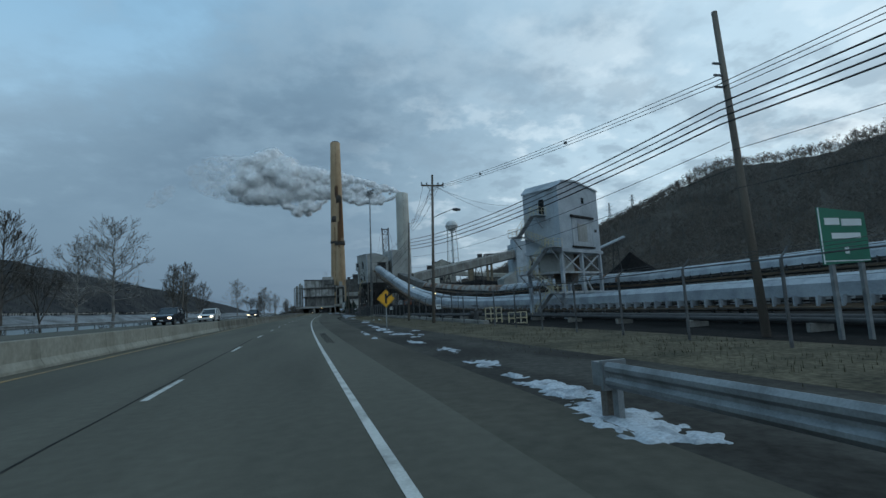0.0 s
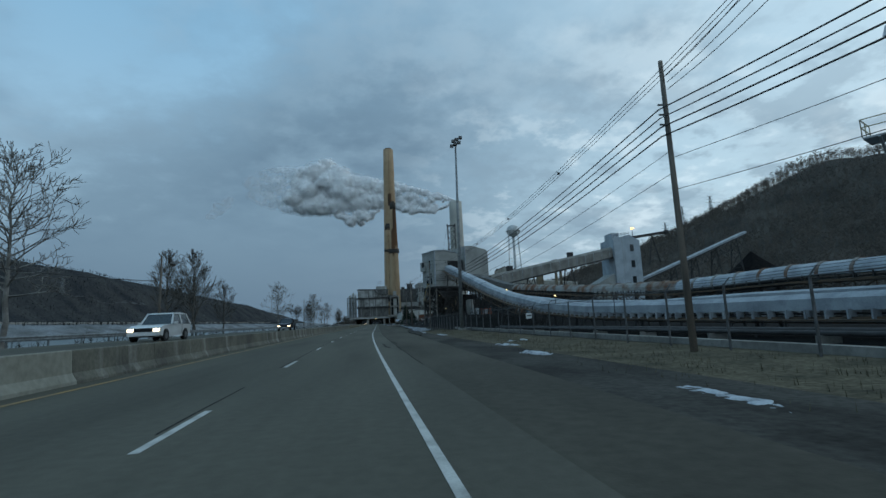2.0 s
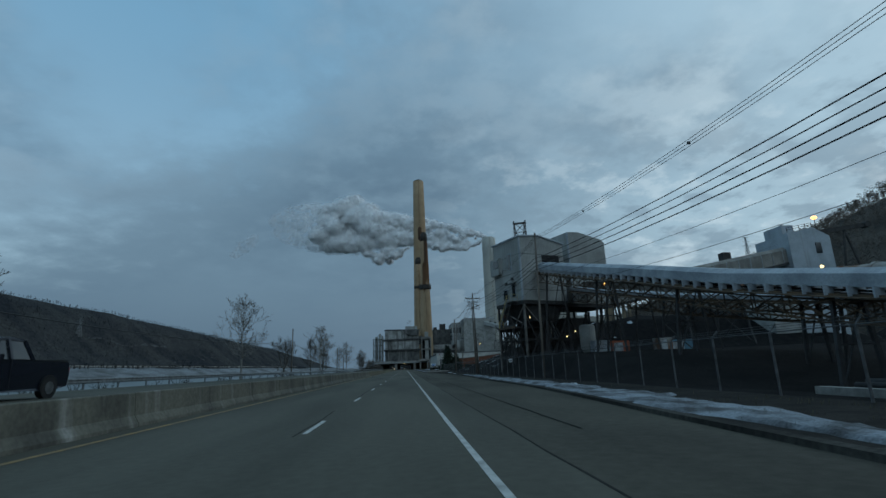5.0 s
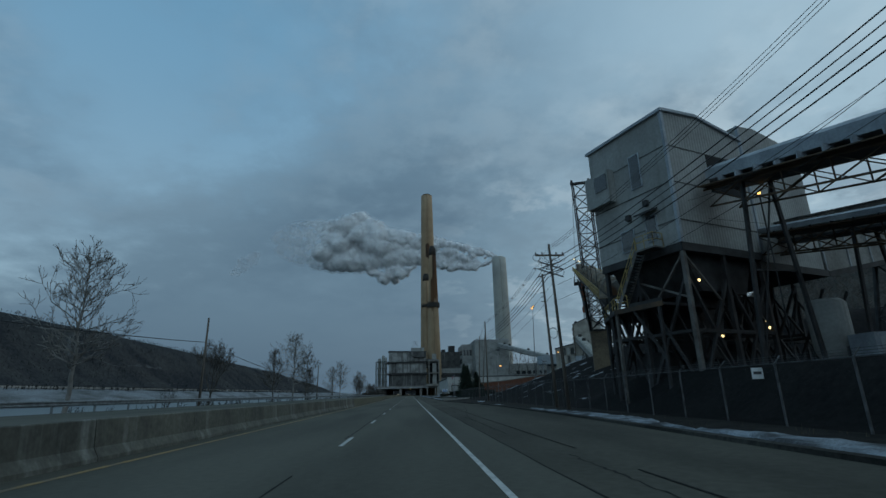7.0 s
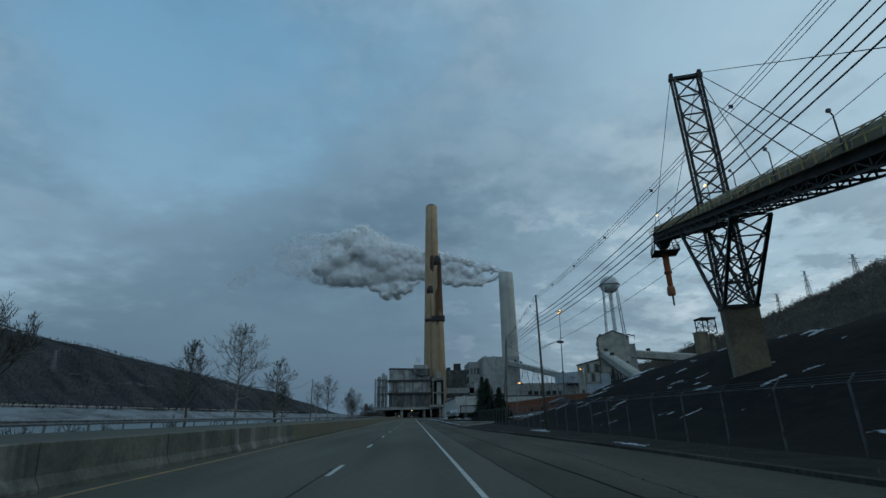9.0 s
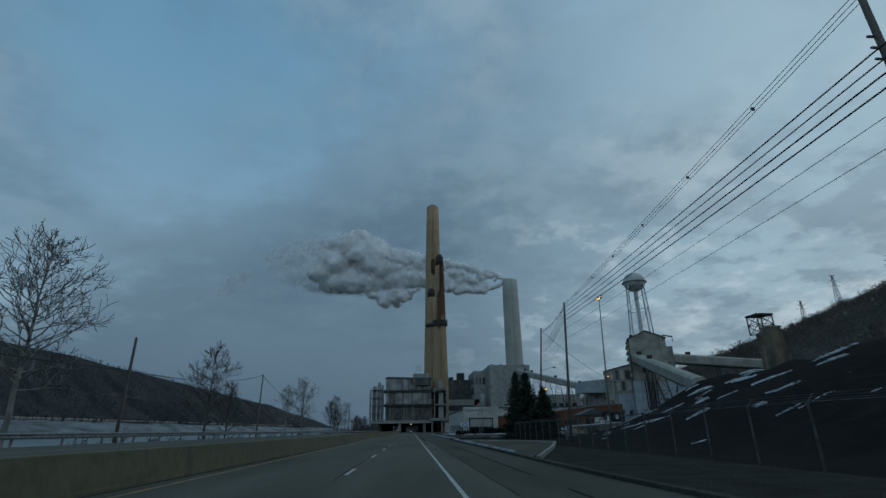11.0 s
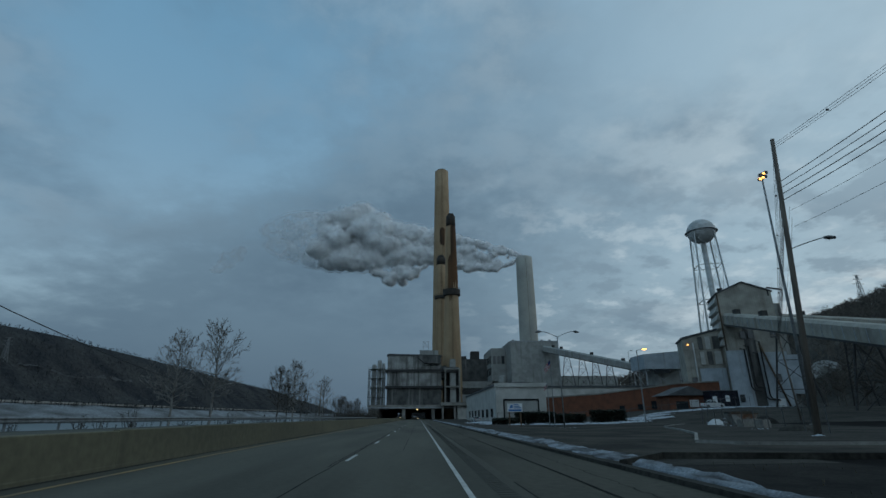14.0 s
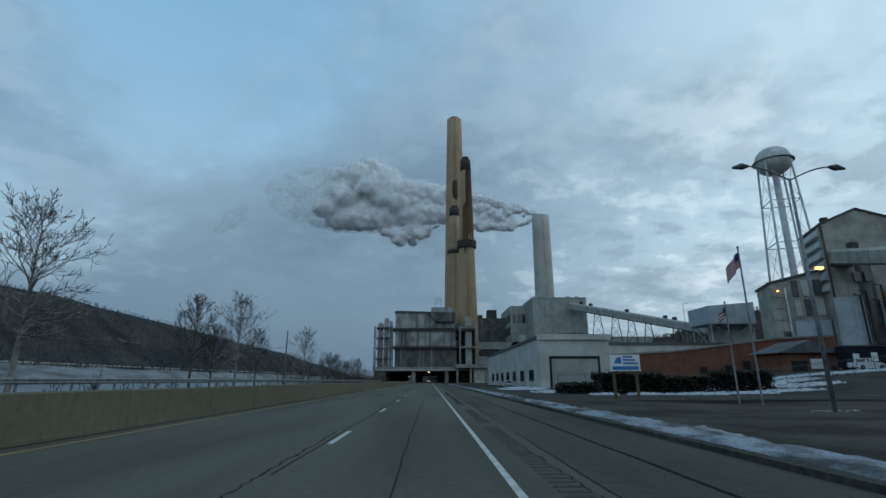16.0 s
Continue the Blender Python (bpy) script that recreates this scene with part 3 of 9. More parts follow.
def ground_z(x, y):
    u = x - bend(y)
    z = -0.10
    if u < -10.5:
        z += LEFT_Z
        if u < -19.5:
            z -= 1.5 * sstep(-20.5, -25, u) + 4.0 * sstep(-33, -42, u) - 0.2 * noise.noise((x * 0.3, y * 0.3, 0))
        if u < -405:
            t = sstep(-403, -414, u) * 3.2 + sstep(-410, -482, u) * 23 + sstep(-482, -650, u) * (lerp_tab(RIDGE_L, y) - 27)
            z += t + 7 * sstep(-480, -560, u) * noise.noise((x * 0.006, y * 0.006, 4)) + 4 * sstep(-440, -520, u) * noise.noise((x * 0.02, y * 0.02, 1))
    elif u > 3.3:
        z += 0.06 * noise.noise((x * 0.6, y * 0.6, 2)) * sstep(9.5, 11, u) + 0.04 * sstep(3.4, 4.2, u)
        z -= 0.9 * sstep(15.5, 20, u) * (1 - sstep(150, 185, y))
        z += 2.7 * sstep(15.5, 19.5, u) * sstep(138, 160, y) * (1 - sstep(200, 214, y)) * (1 - sstep(60, 90, x)) * (1 + 0.15 * noise.noise((x * 0.2, y * 0.2, 4)))
        z += coal_heap(x, y) * (1 + 0.16 * noise.noise((x * 0.12, y * 0.12, 7)))
        z += sstep(34, 80, x) * 3.3 * sstep(385, 440, y) * (1 - sstep(600, 700, y))
        hz = lerp_tab(RIDGE_R, y)
        if x > 150:
            z += min(1.0, (x - 150) / 360) ** 1.5 * hz + 24 * sstep(150, 260, x) * sstep(420, 560, y) * (1 - sstep(900, 1200, y)) + 6 * sstep(160, 260, x) * noise.noise((x * 0.012, y * 0.012, 9)) + 2.5 * sstep(160, 260, x) * noise.noise((x * 0.05, y * 0.05, 3))
    return z


def make_ground():
    xs = [-4800, -3600, -2600, -1800, -1300, -1000, -850, -760, -700, -660, -630, -600, -570, -540, -515, -490, -465, -445, -430, -420, -410, -400, -300, -200,
          -120, -80, -60, -48, -40, -36, -32, -29, -26, -23, -20.5, -18, -14, -10.9, -10.3, -5, 0, 3.2, 5.0, 6.2, 7, 8, 9.5, 11, 12.5, 14, 15.5, 17, 18.5, 20, 23, 26, 29, 32,
          36, 40, 45, 50, 56, 62, 70, 78, 86, 95, 104, 112, 120, 130, 140, 150, 160, 172, 186, 200, 215, 230, 248, 266, 285, 305, 325, 345, 370, 400, 450, 520, 650, 900, 1400, 2400, 4800]
    ys = [-600, -400, -250, -150] + list(range(-90, 460, 6)) + list(range(460, 720, 15)) + [735, 770, 820, 880, 950, 1030, 1120, 1220, 1350, 1500, 1700, 1950, 2250, 2600, 3000, 3500, 4100, 4900]
    nx = len(xs)
    vs, fs, ms = [], [], []
    for y in ys:
        for x in xs:
            xx = x + (bend(y) if abs(x) < 20 else 0)
            vs.append((xx, y, ground_z(xx, y)))
    for j in range(len(ys) - 1):
        for i in range(nx - 1):
            fs.append((j * nx + i, j * nx + i + 1, (j + 1) * nx + i + 1, (j + 1) * nx + i))
            x, y = (xs[i] + xs[i + 1]) / 2, (ys[j] + ys[j + 1]) / 2
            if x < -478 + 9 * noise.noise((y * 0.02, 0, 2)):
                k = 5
            elif x < -405:
                k = 9
            elif x < -19:
                k = 4
            elif x > 165:
                k = 3
            elif x > 14 and y < 395 and x < 165:
                k = 2 if coal_heap(x, y) > 1.2 else 1
            elif y > 330 and x > 6:
                k = 6
            elif x > 6 and 118 < y <= 165:
                k = 7
            elif 2 < x < 8.0 + 1.6 * noise.noise((y * 0.09, 0, 8)) and y < 120:
                k = 8
            elif x > 6 and y > 165:
                k = 7
            else:
                k = 0
            ms.append(k)
    me = bpy.data.meshes.new("ground")
    me.from_pydata(vs, [], fs)
    for n in ("grass", "yard", "coal", "wood_floor", "bank", "far_hill", "gravel", "mud", "verge", "far_bank"):
        me.materials.append(M[n])
    for p, k in zip(me.polygons, ms):
        p.material_index = k
        p.use_smooth = True
    ob = new("ground", me)
    tagged(ob, "valley floor of dead grass, coal dust and wooded slopes", "ground", kind="structure")


make_ground()
w = Mesh()
w.add([(-430, -600, -2.3), (-30, -600, -2.3), (-30, 4900, -2.3), (-430, 4900, -2.3)], [(0, 1, 2, 3)])
solid("water", w, M["water"], "wide grey river with a rippled surface", "river", kind="structure")


def hill_woods(name, label, material, n, xr, yr, tall, thick, seed, twigs=10):
    """Leafless trees past counting on a slope: a stem and rising twigs each, in one mesh."""
    rnd = random.Random(seed)
    m = Mesh()
    for _ in range(n):
        x, y = rnd.uniform(*xr), rnd.uniform(*yr)
        z = ground_z(x, y) - 0.5
        h = rnd.uniform(*tall)
        lean = rnd.uniform(-0.06, 0.06)
        t = thick * rnd.uniform(0.7, 1.3)
        top = (x + lean * h, y, z + h)
        m.add([(x - t, y, z), (x + t, y, z), (x, y + t, z), top], [(0, 1, 3), (1, 2, 3), (2, 0, 3)])
        for k in range(twigs):
            a = rnd.uniform(0, 6.283)
            s = rnd.uniform(0.35, 0.9)
            r = h * rnd.uniform(0.14, 0.30) * (1.25 - s)
            bx, bz = x + lean * h * s, z + h * s
            ex, ey, ez = bx + r * math.cos(a), y + r * math.sin(a), bz + r * rnd.uniform(0.5, 1.3)
            q = t * 0.55
            m.add([(bx, y, bz - q), (bx, y, bz + q), (ex, ey, ez), (ex + q, ey + q, ez - r * 0.25)], [(0, 1, 2), (0, 2, 3)])
    solid(name, m, material, label, "trees", kind="stuff")


hill_woods("hillside_woods", "leafless grey-brown woods covering the steep slope", M["hill_trees"], 13500, (152, 540), (-60, 1000), (8, 16), 0.2, 5, 15)
hill_woods("far_hillside_woods", "leafless woods on the far river hill with haze in their colour", M["far_hill"], 5200, (-690, -474), (250, 2600), (3, 6.5), 0.3, 6)
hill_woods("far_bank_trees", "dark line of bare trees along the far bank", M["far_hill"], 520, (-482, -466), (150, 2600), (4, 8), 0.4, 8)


# added trees; they cover the bright horizon sky beyond the underpass
hill_woods("valley_end_woods", "haze-tinted far trees added to close the valley", M["far_hill"], 900, (-110, 130), (1240, 1420), (9, 15), 0.5, 9, 14)


def hill_clearing(x, y0, y1, wd, seed):
    """A pale strip of snow lying in a clearing on the river hill."""
    m = Mesh()
    vs, fs = [], []
    ys = stations(y0, y1, 12)
    for y in ys:
        q = x + 14 * noise.noise((y * 0.01, seed, 0))
        w = wd * (0.15 + 0.9 * abs(noise.noise((y * 0.05, seed, 3))))
        vs += [(q - w, y, ground_z(q - w, y) + 0.7), (q, y, ground_z(q, y) + 0.9), (q + w, y, ground_z(q + w, y) + 0.7)]
    for j in range(len(ys) - 1):
        fs += [(3 * j + i, 3 * j + i + 1, 3 * j + 4 + i, 3 * j + 3 + i) for i in (0, 1) if noise.noise((ys[j] * 0.06, seed, 9 + i)) > -0.05]
    solid("hill_clearing", m.add(vs, fs), M["clearing"], "thin snow in a clearing on the far hill", "snow", kind="stuff", smooth=True)


for i, (x, y0, y1, wd) in enumerate(((-556, 1040, 1330, 5), (-520, 1260, 1480, 4), (-540, 1500, 1700, 5))):
    hill_clearing(x, y0, y1, wd, i * 2.7)
# far rail embankment by the water
m = Mesh().strip([(-486, y, 21.5 + 0.002 * y) for y in stations(700, 2400, 100)], [(-3, -1.5), (-2, 1.0), (2, 1.0), (3, -1.5)])
solid("far_embankment", m, M["concrete"], "pale railway embankment along the far bank", "embankment", kind="structure")


# ---- roads ----
def shoulder_edge(y):
    return 3.75 + 2.15 * min(1.0, max(0.0, (y - 8) / 92)) + 2.2 * sstep(108, 150, y) * (1 - sstep(208, 262, y)) + 0.8 * sstep(160, 190, y) * (1 - sstep(208, 262, y))


def make_roads():
    m = Mesh().strip(along(0, -60, 136, 0) + along(0, 142, 1900, 0, 60), [(-9.95, 0), (-9.95, -0.2), (2.35, -0.2), (2.35, 0)])
    road = solid("road", m, M["road"], "worn grey asphalt carriageway with tar-sealed seams", "road", kind="structure")
    m = Mesh()
    vs, fs = [], []
    ys = stations(-60, 140, 2.5) + stations(145, 640, 5)
    for y in ys:
        e = shoulder_edge(y) + (0.12 * noise.noise((y * 0.5, 3, 0)) if y < 96 else 0)
        b = bend(y)
        vs += [(2.352 + b, y, -0.006), (e + b, y, -0.02), (e + b, y, -0.2)]
    for k in range(len(ys) - 1):
        fs += [(3 * k, 3 * k + 1, 3 * k + 4, 3 * k + 3), (3 * k + 1, 3 * k + 2, 3 * k + 5, 3 * k + 4)]
    solid("shoulder", m.add(vs, fs), M["shoulder"], "grey patched asphalt road shoulder", "shoulder", kind="structure")
    m = Mesh().strip(along(0, -60, 136, LEFT_Z) + along(0, 142, 298, LEFT_Z, 60), [(-19.3, 0), (-19.3, -0.3), (-8.8, -0.3), (-8.8, 0)])
    m.strip(along(0, 298.02, 1900, LEFT_Z, 60), [(-19.3, 0), (-19.3, -0.3), (-10.0, -0.3), (-10.0, 0)])
    solid("oncoming_road", m, M["road"], "worn grey asphalt oncoming carriageway", "road", kind="structure")
    # painted lines
    m = Mesh().strip(along(1.12, -60, 900, 0.006), [(-0.06, 0), (-0.06, -0.003), (0.06, -0.003), (0.06, 0)])
    part("edge_line", m, M["white_line"], road, "solid white edge line")
    m = Mesh().strip([(barrier_x(y) + 1.1 + bend(y), y, 0.006) for y in stations(-60, 900, 6)], [(-0.09, 0), (-0.09, -0.003), (0.09, -0.003), (0.09, 0)])
    part("median_line", m, M["yellow_line"], road, "faded yellow line beside the barrier")
    m = Mesh().strip([(barrier_x(y) + 0.34 + bend(y), y, 0.005) for y in stations(231, 900, 6)], [(-0.06, 0), (-0.06, -0.003), (0.06, -0.003), (0.06, 0)])
    part("gutter_joint", m, M["tar"], road, "dark silted joint along the foot of the barrier")
    BASE[road] = Vector((0, 0, 0))
    y = 3.08 - 5 * 12.192
    while y < 520:
        m = Mesh().strip(along(-2.45, y, y + 3.05, 0.006, 1.0), [(-0.065, 0), (-0.065, -0.003), (0.065, -0.003), (0.065, 0)])
        part("lane_dash", m, M["white_line"], road)
        y += 12.192
    # tar-sealed joints and cracks
    rnd = random.Random(3)
    m = Mesh()
    for off, y0, y1, wd in ((-2.62, -50, 640, 0.022), (2.36, 62, 640, 0.022), (3.9, 120, 420, 0.03), (-0.6, 330, 420, 0.015)):
        y = y0
        while y < y1:
            L = rnd.uniform(3, 9)
            a = [(off + bend(q) + 0.05 * noise.noise((q * 0.4, off, 0)), q, 0.004) for q in stations(y, y + L, 1.5)]
            if rnd.random() < 0.82:
                m.strip(a, [(-wd, 0), (-wd, -0.003), (wd, -0.003), (wd, 0)])
            y += L
    part("joint_seal", m, M["tar"], road, "black tar joint seal")
    # cracks and broken seams on the shoulder
    def crack(pts, wd, jit):
        m = Mesh()
        line = []
        for (xa, ya), (xb, yb) in zip(pts, pts[1:]):
            k = max(2, round(math.hypot(xb - xa, yb - ya) / 0.22))
            for i in range(k):
                f = i / k
                line.append((xa + (xb - xa) * f + rnd.uniform(-jit, jit), ya + (yb - ya) * f))
        vs, fs = [], []
        for x, y in line:
            w = wd * rnd.uniform(0.3, 1.25)
            for e in (-w, w):
                q = x + e
                u = q - bend(y)
                z = 0.004 if u < 2.352 else -0.002 - 0.014 * min(1.0, (u - 2.352) / max(0.5, shoulder_edge(y) - 2.352))
                vs.append((q, y, z))
        fs = [(2 * i, 2 * i + 1, 2 * i + 3, 2 * i + 2) for i in range(len(line) - 1)]
        part("crack", m.add(vs, fs), M["tar"], road, "jagged dark crack in the asphalt")
    for pts, wd, jit in (([(2.88, 84.8), (3.06, 81.7), (3.2, 78.5)], 0.09, 0.06), ([(2.27, 79.8), (2.34, 76.7), (2.57, 74.1)], 0.10, 0.06), ([(3.03, 75.3), (3.09, 73.5), (3.1, 72.0), (3.05, 71.2)], 0.08, 0.05),
                         ([(3.18, 71.1), (3.19, 70.3), (3.3, 69.6)], 0.07, 0.05), ([(4.54, 31.5), (4.59, 30.8), (4.69, 29.6)], 0.02, 0.03), ([(4.2, 38), (4.5, 36), (4.45, 34)], 0.02, 0.03),
                         ([(6.6, 244), (5.6, 215), (4.6, 203), (3.8, 196), (3.2, 190), (3.0, 178)], 0.03, 0.05), ([(3.15, 200.8), (3.2, 197.5)], 0.04, 0.05), ([(3.0, 190), (3.15, 182), (3.1, 176)], 0.03, 0.05),
                         ([(1.92, 373.5), (2.17, 359.7), (2.36, 355.8), (2.4, 353.4), (2.45, 349)], 0.022, 0.04), ([(2.4, 355), (3.1, 354.6), (3.6, 354.9)], 0.015, 0.03), ([(2.5, 392), (2.45, 376)], 0.02, 0.04),
                         ([(3.4, 170), (3.3, 160), (3.5, 150)], 0.03, 0.05), ([(3.6, 300), (3.4, 288), (3.5, 279)], 0.02, 0.05), ([(-2.75, 330), (-2.7, 352), (-2.8, 372)], 0.03, 0.04), ([(4.6, 320), (4.8, 334), (4.3, 345)], 0.02, 0.05)):
        crack(pts, wd, jit)
    # rumble strip grooves
    m = Mesh()
    for y0, y1 in ((29, 40), (318, 420)):
        y = y0
        while y < y1:
            if noise.noise((y * 0.1, 0, 5)) > -0.25:
                o = 0.0 if y > 300 else -0.2
                m.box(1.66 + o + bend(y), 2.06 + o + bend(y), y, y + 0.15, 0.001, 0.005)
            y += 0.32
    part("rumble_strip", m, M["groove"], road, "row of ground rumble grooves")
    # raised kerb with grimy snow further on
    m = Mesh().strip([(shoulder_edge(y) + 0.08 + bend(y), y, 0) for y in stations(96, 640, 4)], [(-0.08, -0.1), (-0.05, 0.09), (0.16, 0.11), (0.16, -0.1)])
    solid("kerb", m, M["verge"], "low worn concrete kerb beside the shoulder", "kerb", kind="structure")


make_roads()


def snow_patch(x, y, lx, ly, h, seed, n=30, k=13):
    """A patch of old snow: a few ragged overlapping lumps in one crust, lying on the ground."""
    rnd = random.Random(seed)
    m = Mesh()
    ph = rnd.uniform(0, 50)
    vs, fs = [], []
    for j in range(-n, n + 1):
        for i in range(-k, k + 1):
            u, v = i / k, j / n
            px, py = x + lx * u, y + ly * v
            d = 0.95 - math.hypot(u, v) ** 1.5 + 1.15 * noise.noise((px * 2.3 + ph, py * 1.7, ph)) + 0.85 * noise.noise((px * 6.5, py * 5.2 + ph, 2))
            if abs(u) > 0.99 or abs(v) > 0.99:
                d = min(d, -0.1)
            z = h * (0.8 if py < 250 else 1.0) * min(1.0, max(0.0, d) ** 0.6) * (0.8 + 0.5 * noise.noise((px * 4, py * 4, ph))) - (0.03 if d > 0 else 0.12)
            vs.append((px, py, max(ground_z(px, py), -0.03 if px - bend(py) < shoulder_edge(py) else -9) + z))
    w = 2 * k + 1
    for j in range(2 * n):
        for i in range(2 * k):
            fs.append((j * w + i, j * w + i + 1, (j + 1) * w + i + 1, (j + 1) * w + i))
    m.add(vs, fs)
    solid("snow_patch", m, M["snow"], "ragged patch of old greyish snow on the ground", "snow", "old snow", smooth=True)


rs = random.Random(12)
for i, (x, y, lx, ly) in enumerate([(7.25, 10.6, 0.6, 1.3), (7.55, 12.9, 0.45, 1.2), (7.5, 14.9, 0.22, 0.45), (7.65, 17.4, 0.4, 1.0), (7.75, 21.7, 0.4, 1.4), (7.5, 26.6, 0.3, 1.2), (8.2, 30.2, 0.3, 0.3), (8.7, 31.6, 0.2, 0.3), (8.35, 32.5, 0.15, 0.25), (6.15, 30.6, 0.2, 0.6), (8.0, 33.8, 0.75, 0.75), (7.65, 37.2, 0.35, 0.7), (9.3, 36.8, 0.4, 0.5), (6.1, 35.4, 0.18, 1.5), (6.1, 39.0, 0.15, 1.0),
                                    (7.7, 41.3, 0.5, 1.2), (8.0, 43.6, 0.4, 0.9), (7.8, 47.5, 0.3, 1.5), (7.9, 53, 0.25, 1.6), (8.3, 65.2, 0.5, 1.4), (8.9, 72.5, 0.6, 1.4), (10.4, 76.5, 0.35, 0.4), (11.2, 76.6, 0.3, 0.3),
                                    (8.6, 97, 0.35, 4.0), (8.0, 112, 0.3, 4.0), (11.0, 146, 0.6, 1.5), (11.5, 186, 0.5, 1.6), (10.6, 222, 0.5, 2.0), (11.6, 244, 0.6, 2.6),
                                    (12.4, 307.5, 1.6, 0.9), (15.0, 305, 1.0, 0.7), (19.0, 380.5, 1.8, 1.3), (22, 427, 4.0, 0.8), (30, 436, 2.4, 0.7), (36, 437, 3.4, 0.8), (40, 428, 3.4, 1.0), (47, 428, 4.0, 1.1), (54, 433, 4, 1.4), (16, 445, 3.0, 3.0), (19, 460, 2.6, 4.0), (62, 440, 5, 1.2), (70, 437, 5, 1.2), (84, 442, 5, 1.6)]):
    snow_patch(x, y, lx * (1.4 if y > 420 else 1), ly * (2.4 if y > 420 else 1), rs.uniform(0.08, 0.16) * (2 if y > 420 else 1), 40 + i)
for i in range(20):
    snow_patch(rs.uniform(20, 56), rs.uniform(214, 300), rs.uniform(0.2, 0.5), rs.uniform(0.5, 1.6), 0.10, 90 + i)
for i in range(40):
    yy = rs.uniform(286, 350)
    snow_patch(rs.uniform(28, 64) + 0.3 * max(0, yy - 316), yy, rs.uniform(1.2, 4.2), rs.uniform(0.2, 0.5), 0.14, 190 + i, 8, 16)
for i in range(110):
    xx = rs.uniform(20, 54)
    snow_patch(xx, rs.uniform(222, 338), rs.uniform(0.4, 1.8), rs.uniform(0.08, 0.22), 0.12, 300 + i, 5, 14)
def snow_ridge(y0, y1, wd, hh, i):
    """A ragged ridge of ploughed slush beside the kerb, broken where it has thawed."""
    m = Mesh()
    cols = [-1.0, -0.7, -0.4, -0.1, 0.2, 0.5, 0.8, 1.1, 1.4]
    ys = stations(y0, y1, 0.55)
    vs, fs = [], []
    for y in ys:
        w = wd * (0.8 + 0.7 * noise.noise((y * 0.16, i, 0)) + 0.35 * noise.noise((y * 0.9, i, 4))) * (0.25 + 0.75 * sstep(0, 12, min(y - y0, y1 - y)))
        x0 = shoulder_edge(y) + 0.35 + wd + 0.3 * noise.noise((y * 0.1, 0, 3)) + bend(y)
        for c in cols:
            x = x0 + c * w
            d = 1 - abs(c - 0.15) / 1.2 + 0.55 * noise.noise((x * 2.2, y * 1.3, i)) + 0.35 * noise.noise((x * 5, y * 3.5, i))
            d = (d if abs(c - 0.2) < 1.15 else -0.2) - 1.5 * (1 - sstep(0, 4, min(y - y0, y1 - y)))
            vs.append((x, y, ground_z(x, y) + (hh * min(1.0, d) ** 0.6 + 0.05 * noise.noise((x * 4, y * 4, 1)) if d > 0 else -0.14)))
    k = len(cols)
    for j in range(len(ys) - 1):
        fs += [(j * k + q, j * k + q + 1, (j + 1) * k + q + 1, (j + 1) * k + q) for q in range(k - 1)]
    m.add(vs, fs)
    solid("snow_ridge", m, M["slush"], "long ragged ridge of dirty ploughed snow along the kerb", "snow", "kerb snow", smooth=True)


for i, (y0, y1, wd, hh) in enumerate([(116, 178, 1.5, 0.13), (174, 206, 1.2, 0.10), (226, 256, 0.4, 0.08), (272, 330, 0.6, 0.15), (322, 400, 1.0, 0.18), (396, 470, 0.9, 0.2), (468, 560, 0.7, 0.2)]):
    snow_ridge(y0, y1, wd, hh, i)


m = Mesh().prism([(6.15, 330), (9, 333), (14, 332), (26, 330), (30, 334), (36, 352), (40, 388), (30, 392), (18, 388), (9, 400), (6.15, 404)], "z", -0.2, 0.0)
solid("entrance_road", m, M["entrance"], "wide worn asphalt entrance road to the plant", "road", kind="structure")
m = Mesh().prism([(6.15, 268), (11, 282), (15.4, 297), (13, 305), (6.15, 311)], "z", -0.2, -0.01)
solid("lay_by", m, M["shoulder"], "paved lay-by beside the shoulder", "road", kind="structure")
m = Mesh().strip([(6.3, 267, 0), (11.1, 282, 0), (15.5, 297, 0), (13.1, 305.2, 0), (6.6, 311, 0)], [(-0.02, -0.2), (0.0, 0.14), (0.24, 0.16), (0.26, -0.2)])
solid("kerb_corner", m, M["concrete"], "curving concrete kerb round the lay-by", "kerb", kind="structure")
ISLAND = [(15.3, 341.6), (16.6, 339.2), (19.5, 338.2), (26, 337.6), (35, 339), (46, 352), (54, 392), (42, 394), (31, 378), (25.6, 363), (21.5, 353)]
m = Mesh().prism(ISLAND, "z", -0.2, 0.12)
solid("entrance_island", m, M["gravel"], "kerbed island of gravel and dead grass at the plant entrance", "traffic island", kind="structure")
m = Mesh().strip([(x, y, 0) for x, y in [(42, 394), (31, 378), (25.6, 363), (21.5, 353), (15.3, 341.6), (16.6, 339.2), (19.5, 338.2), (26, 337.6), (35, 339)]], [(-0.22, -0.2), (-0.2, 0.15), (0.0, 0.17), (0.02, -0.2)])
solid("kerb_island", m, M["concrete"], "worn concrete kerb round the entrance island", "kerb", kind="structure")
m = Mesh().strip([(6.4, 329.7, 0), (9, 332.6, 0), (14, 331.6, 0), (26, 329.6, 0), (30, 333.6, 0)], [(-0.02, -0.2), (0.0, 0.14), (0.24, 0.16), (0.26, -0.2)])
solid("kerb_corner", m, M["verge"], "curving worn kerb round the entrance", "kerb", kind="structure")


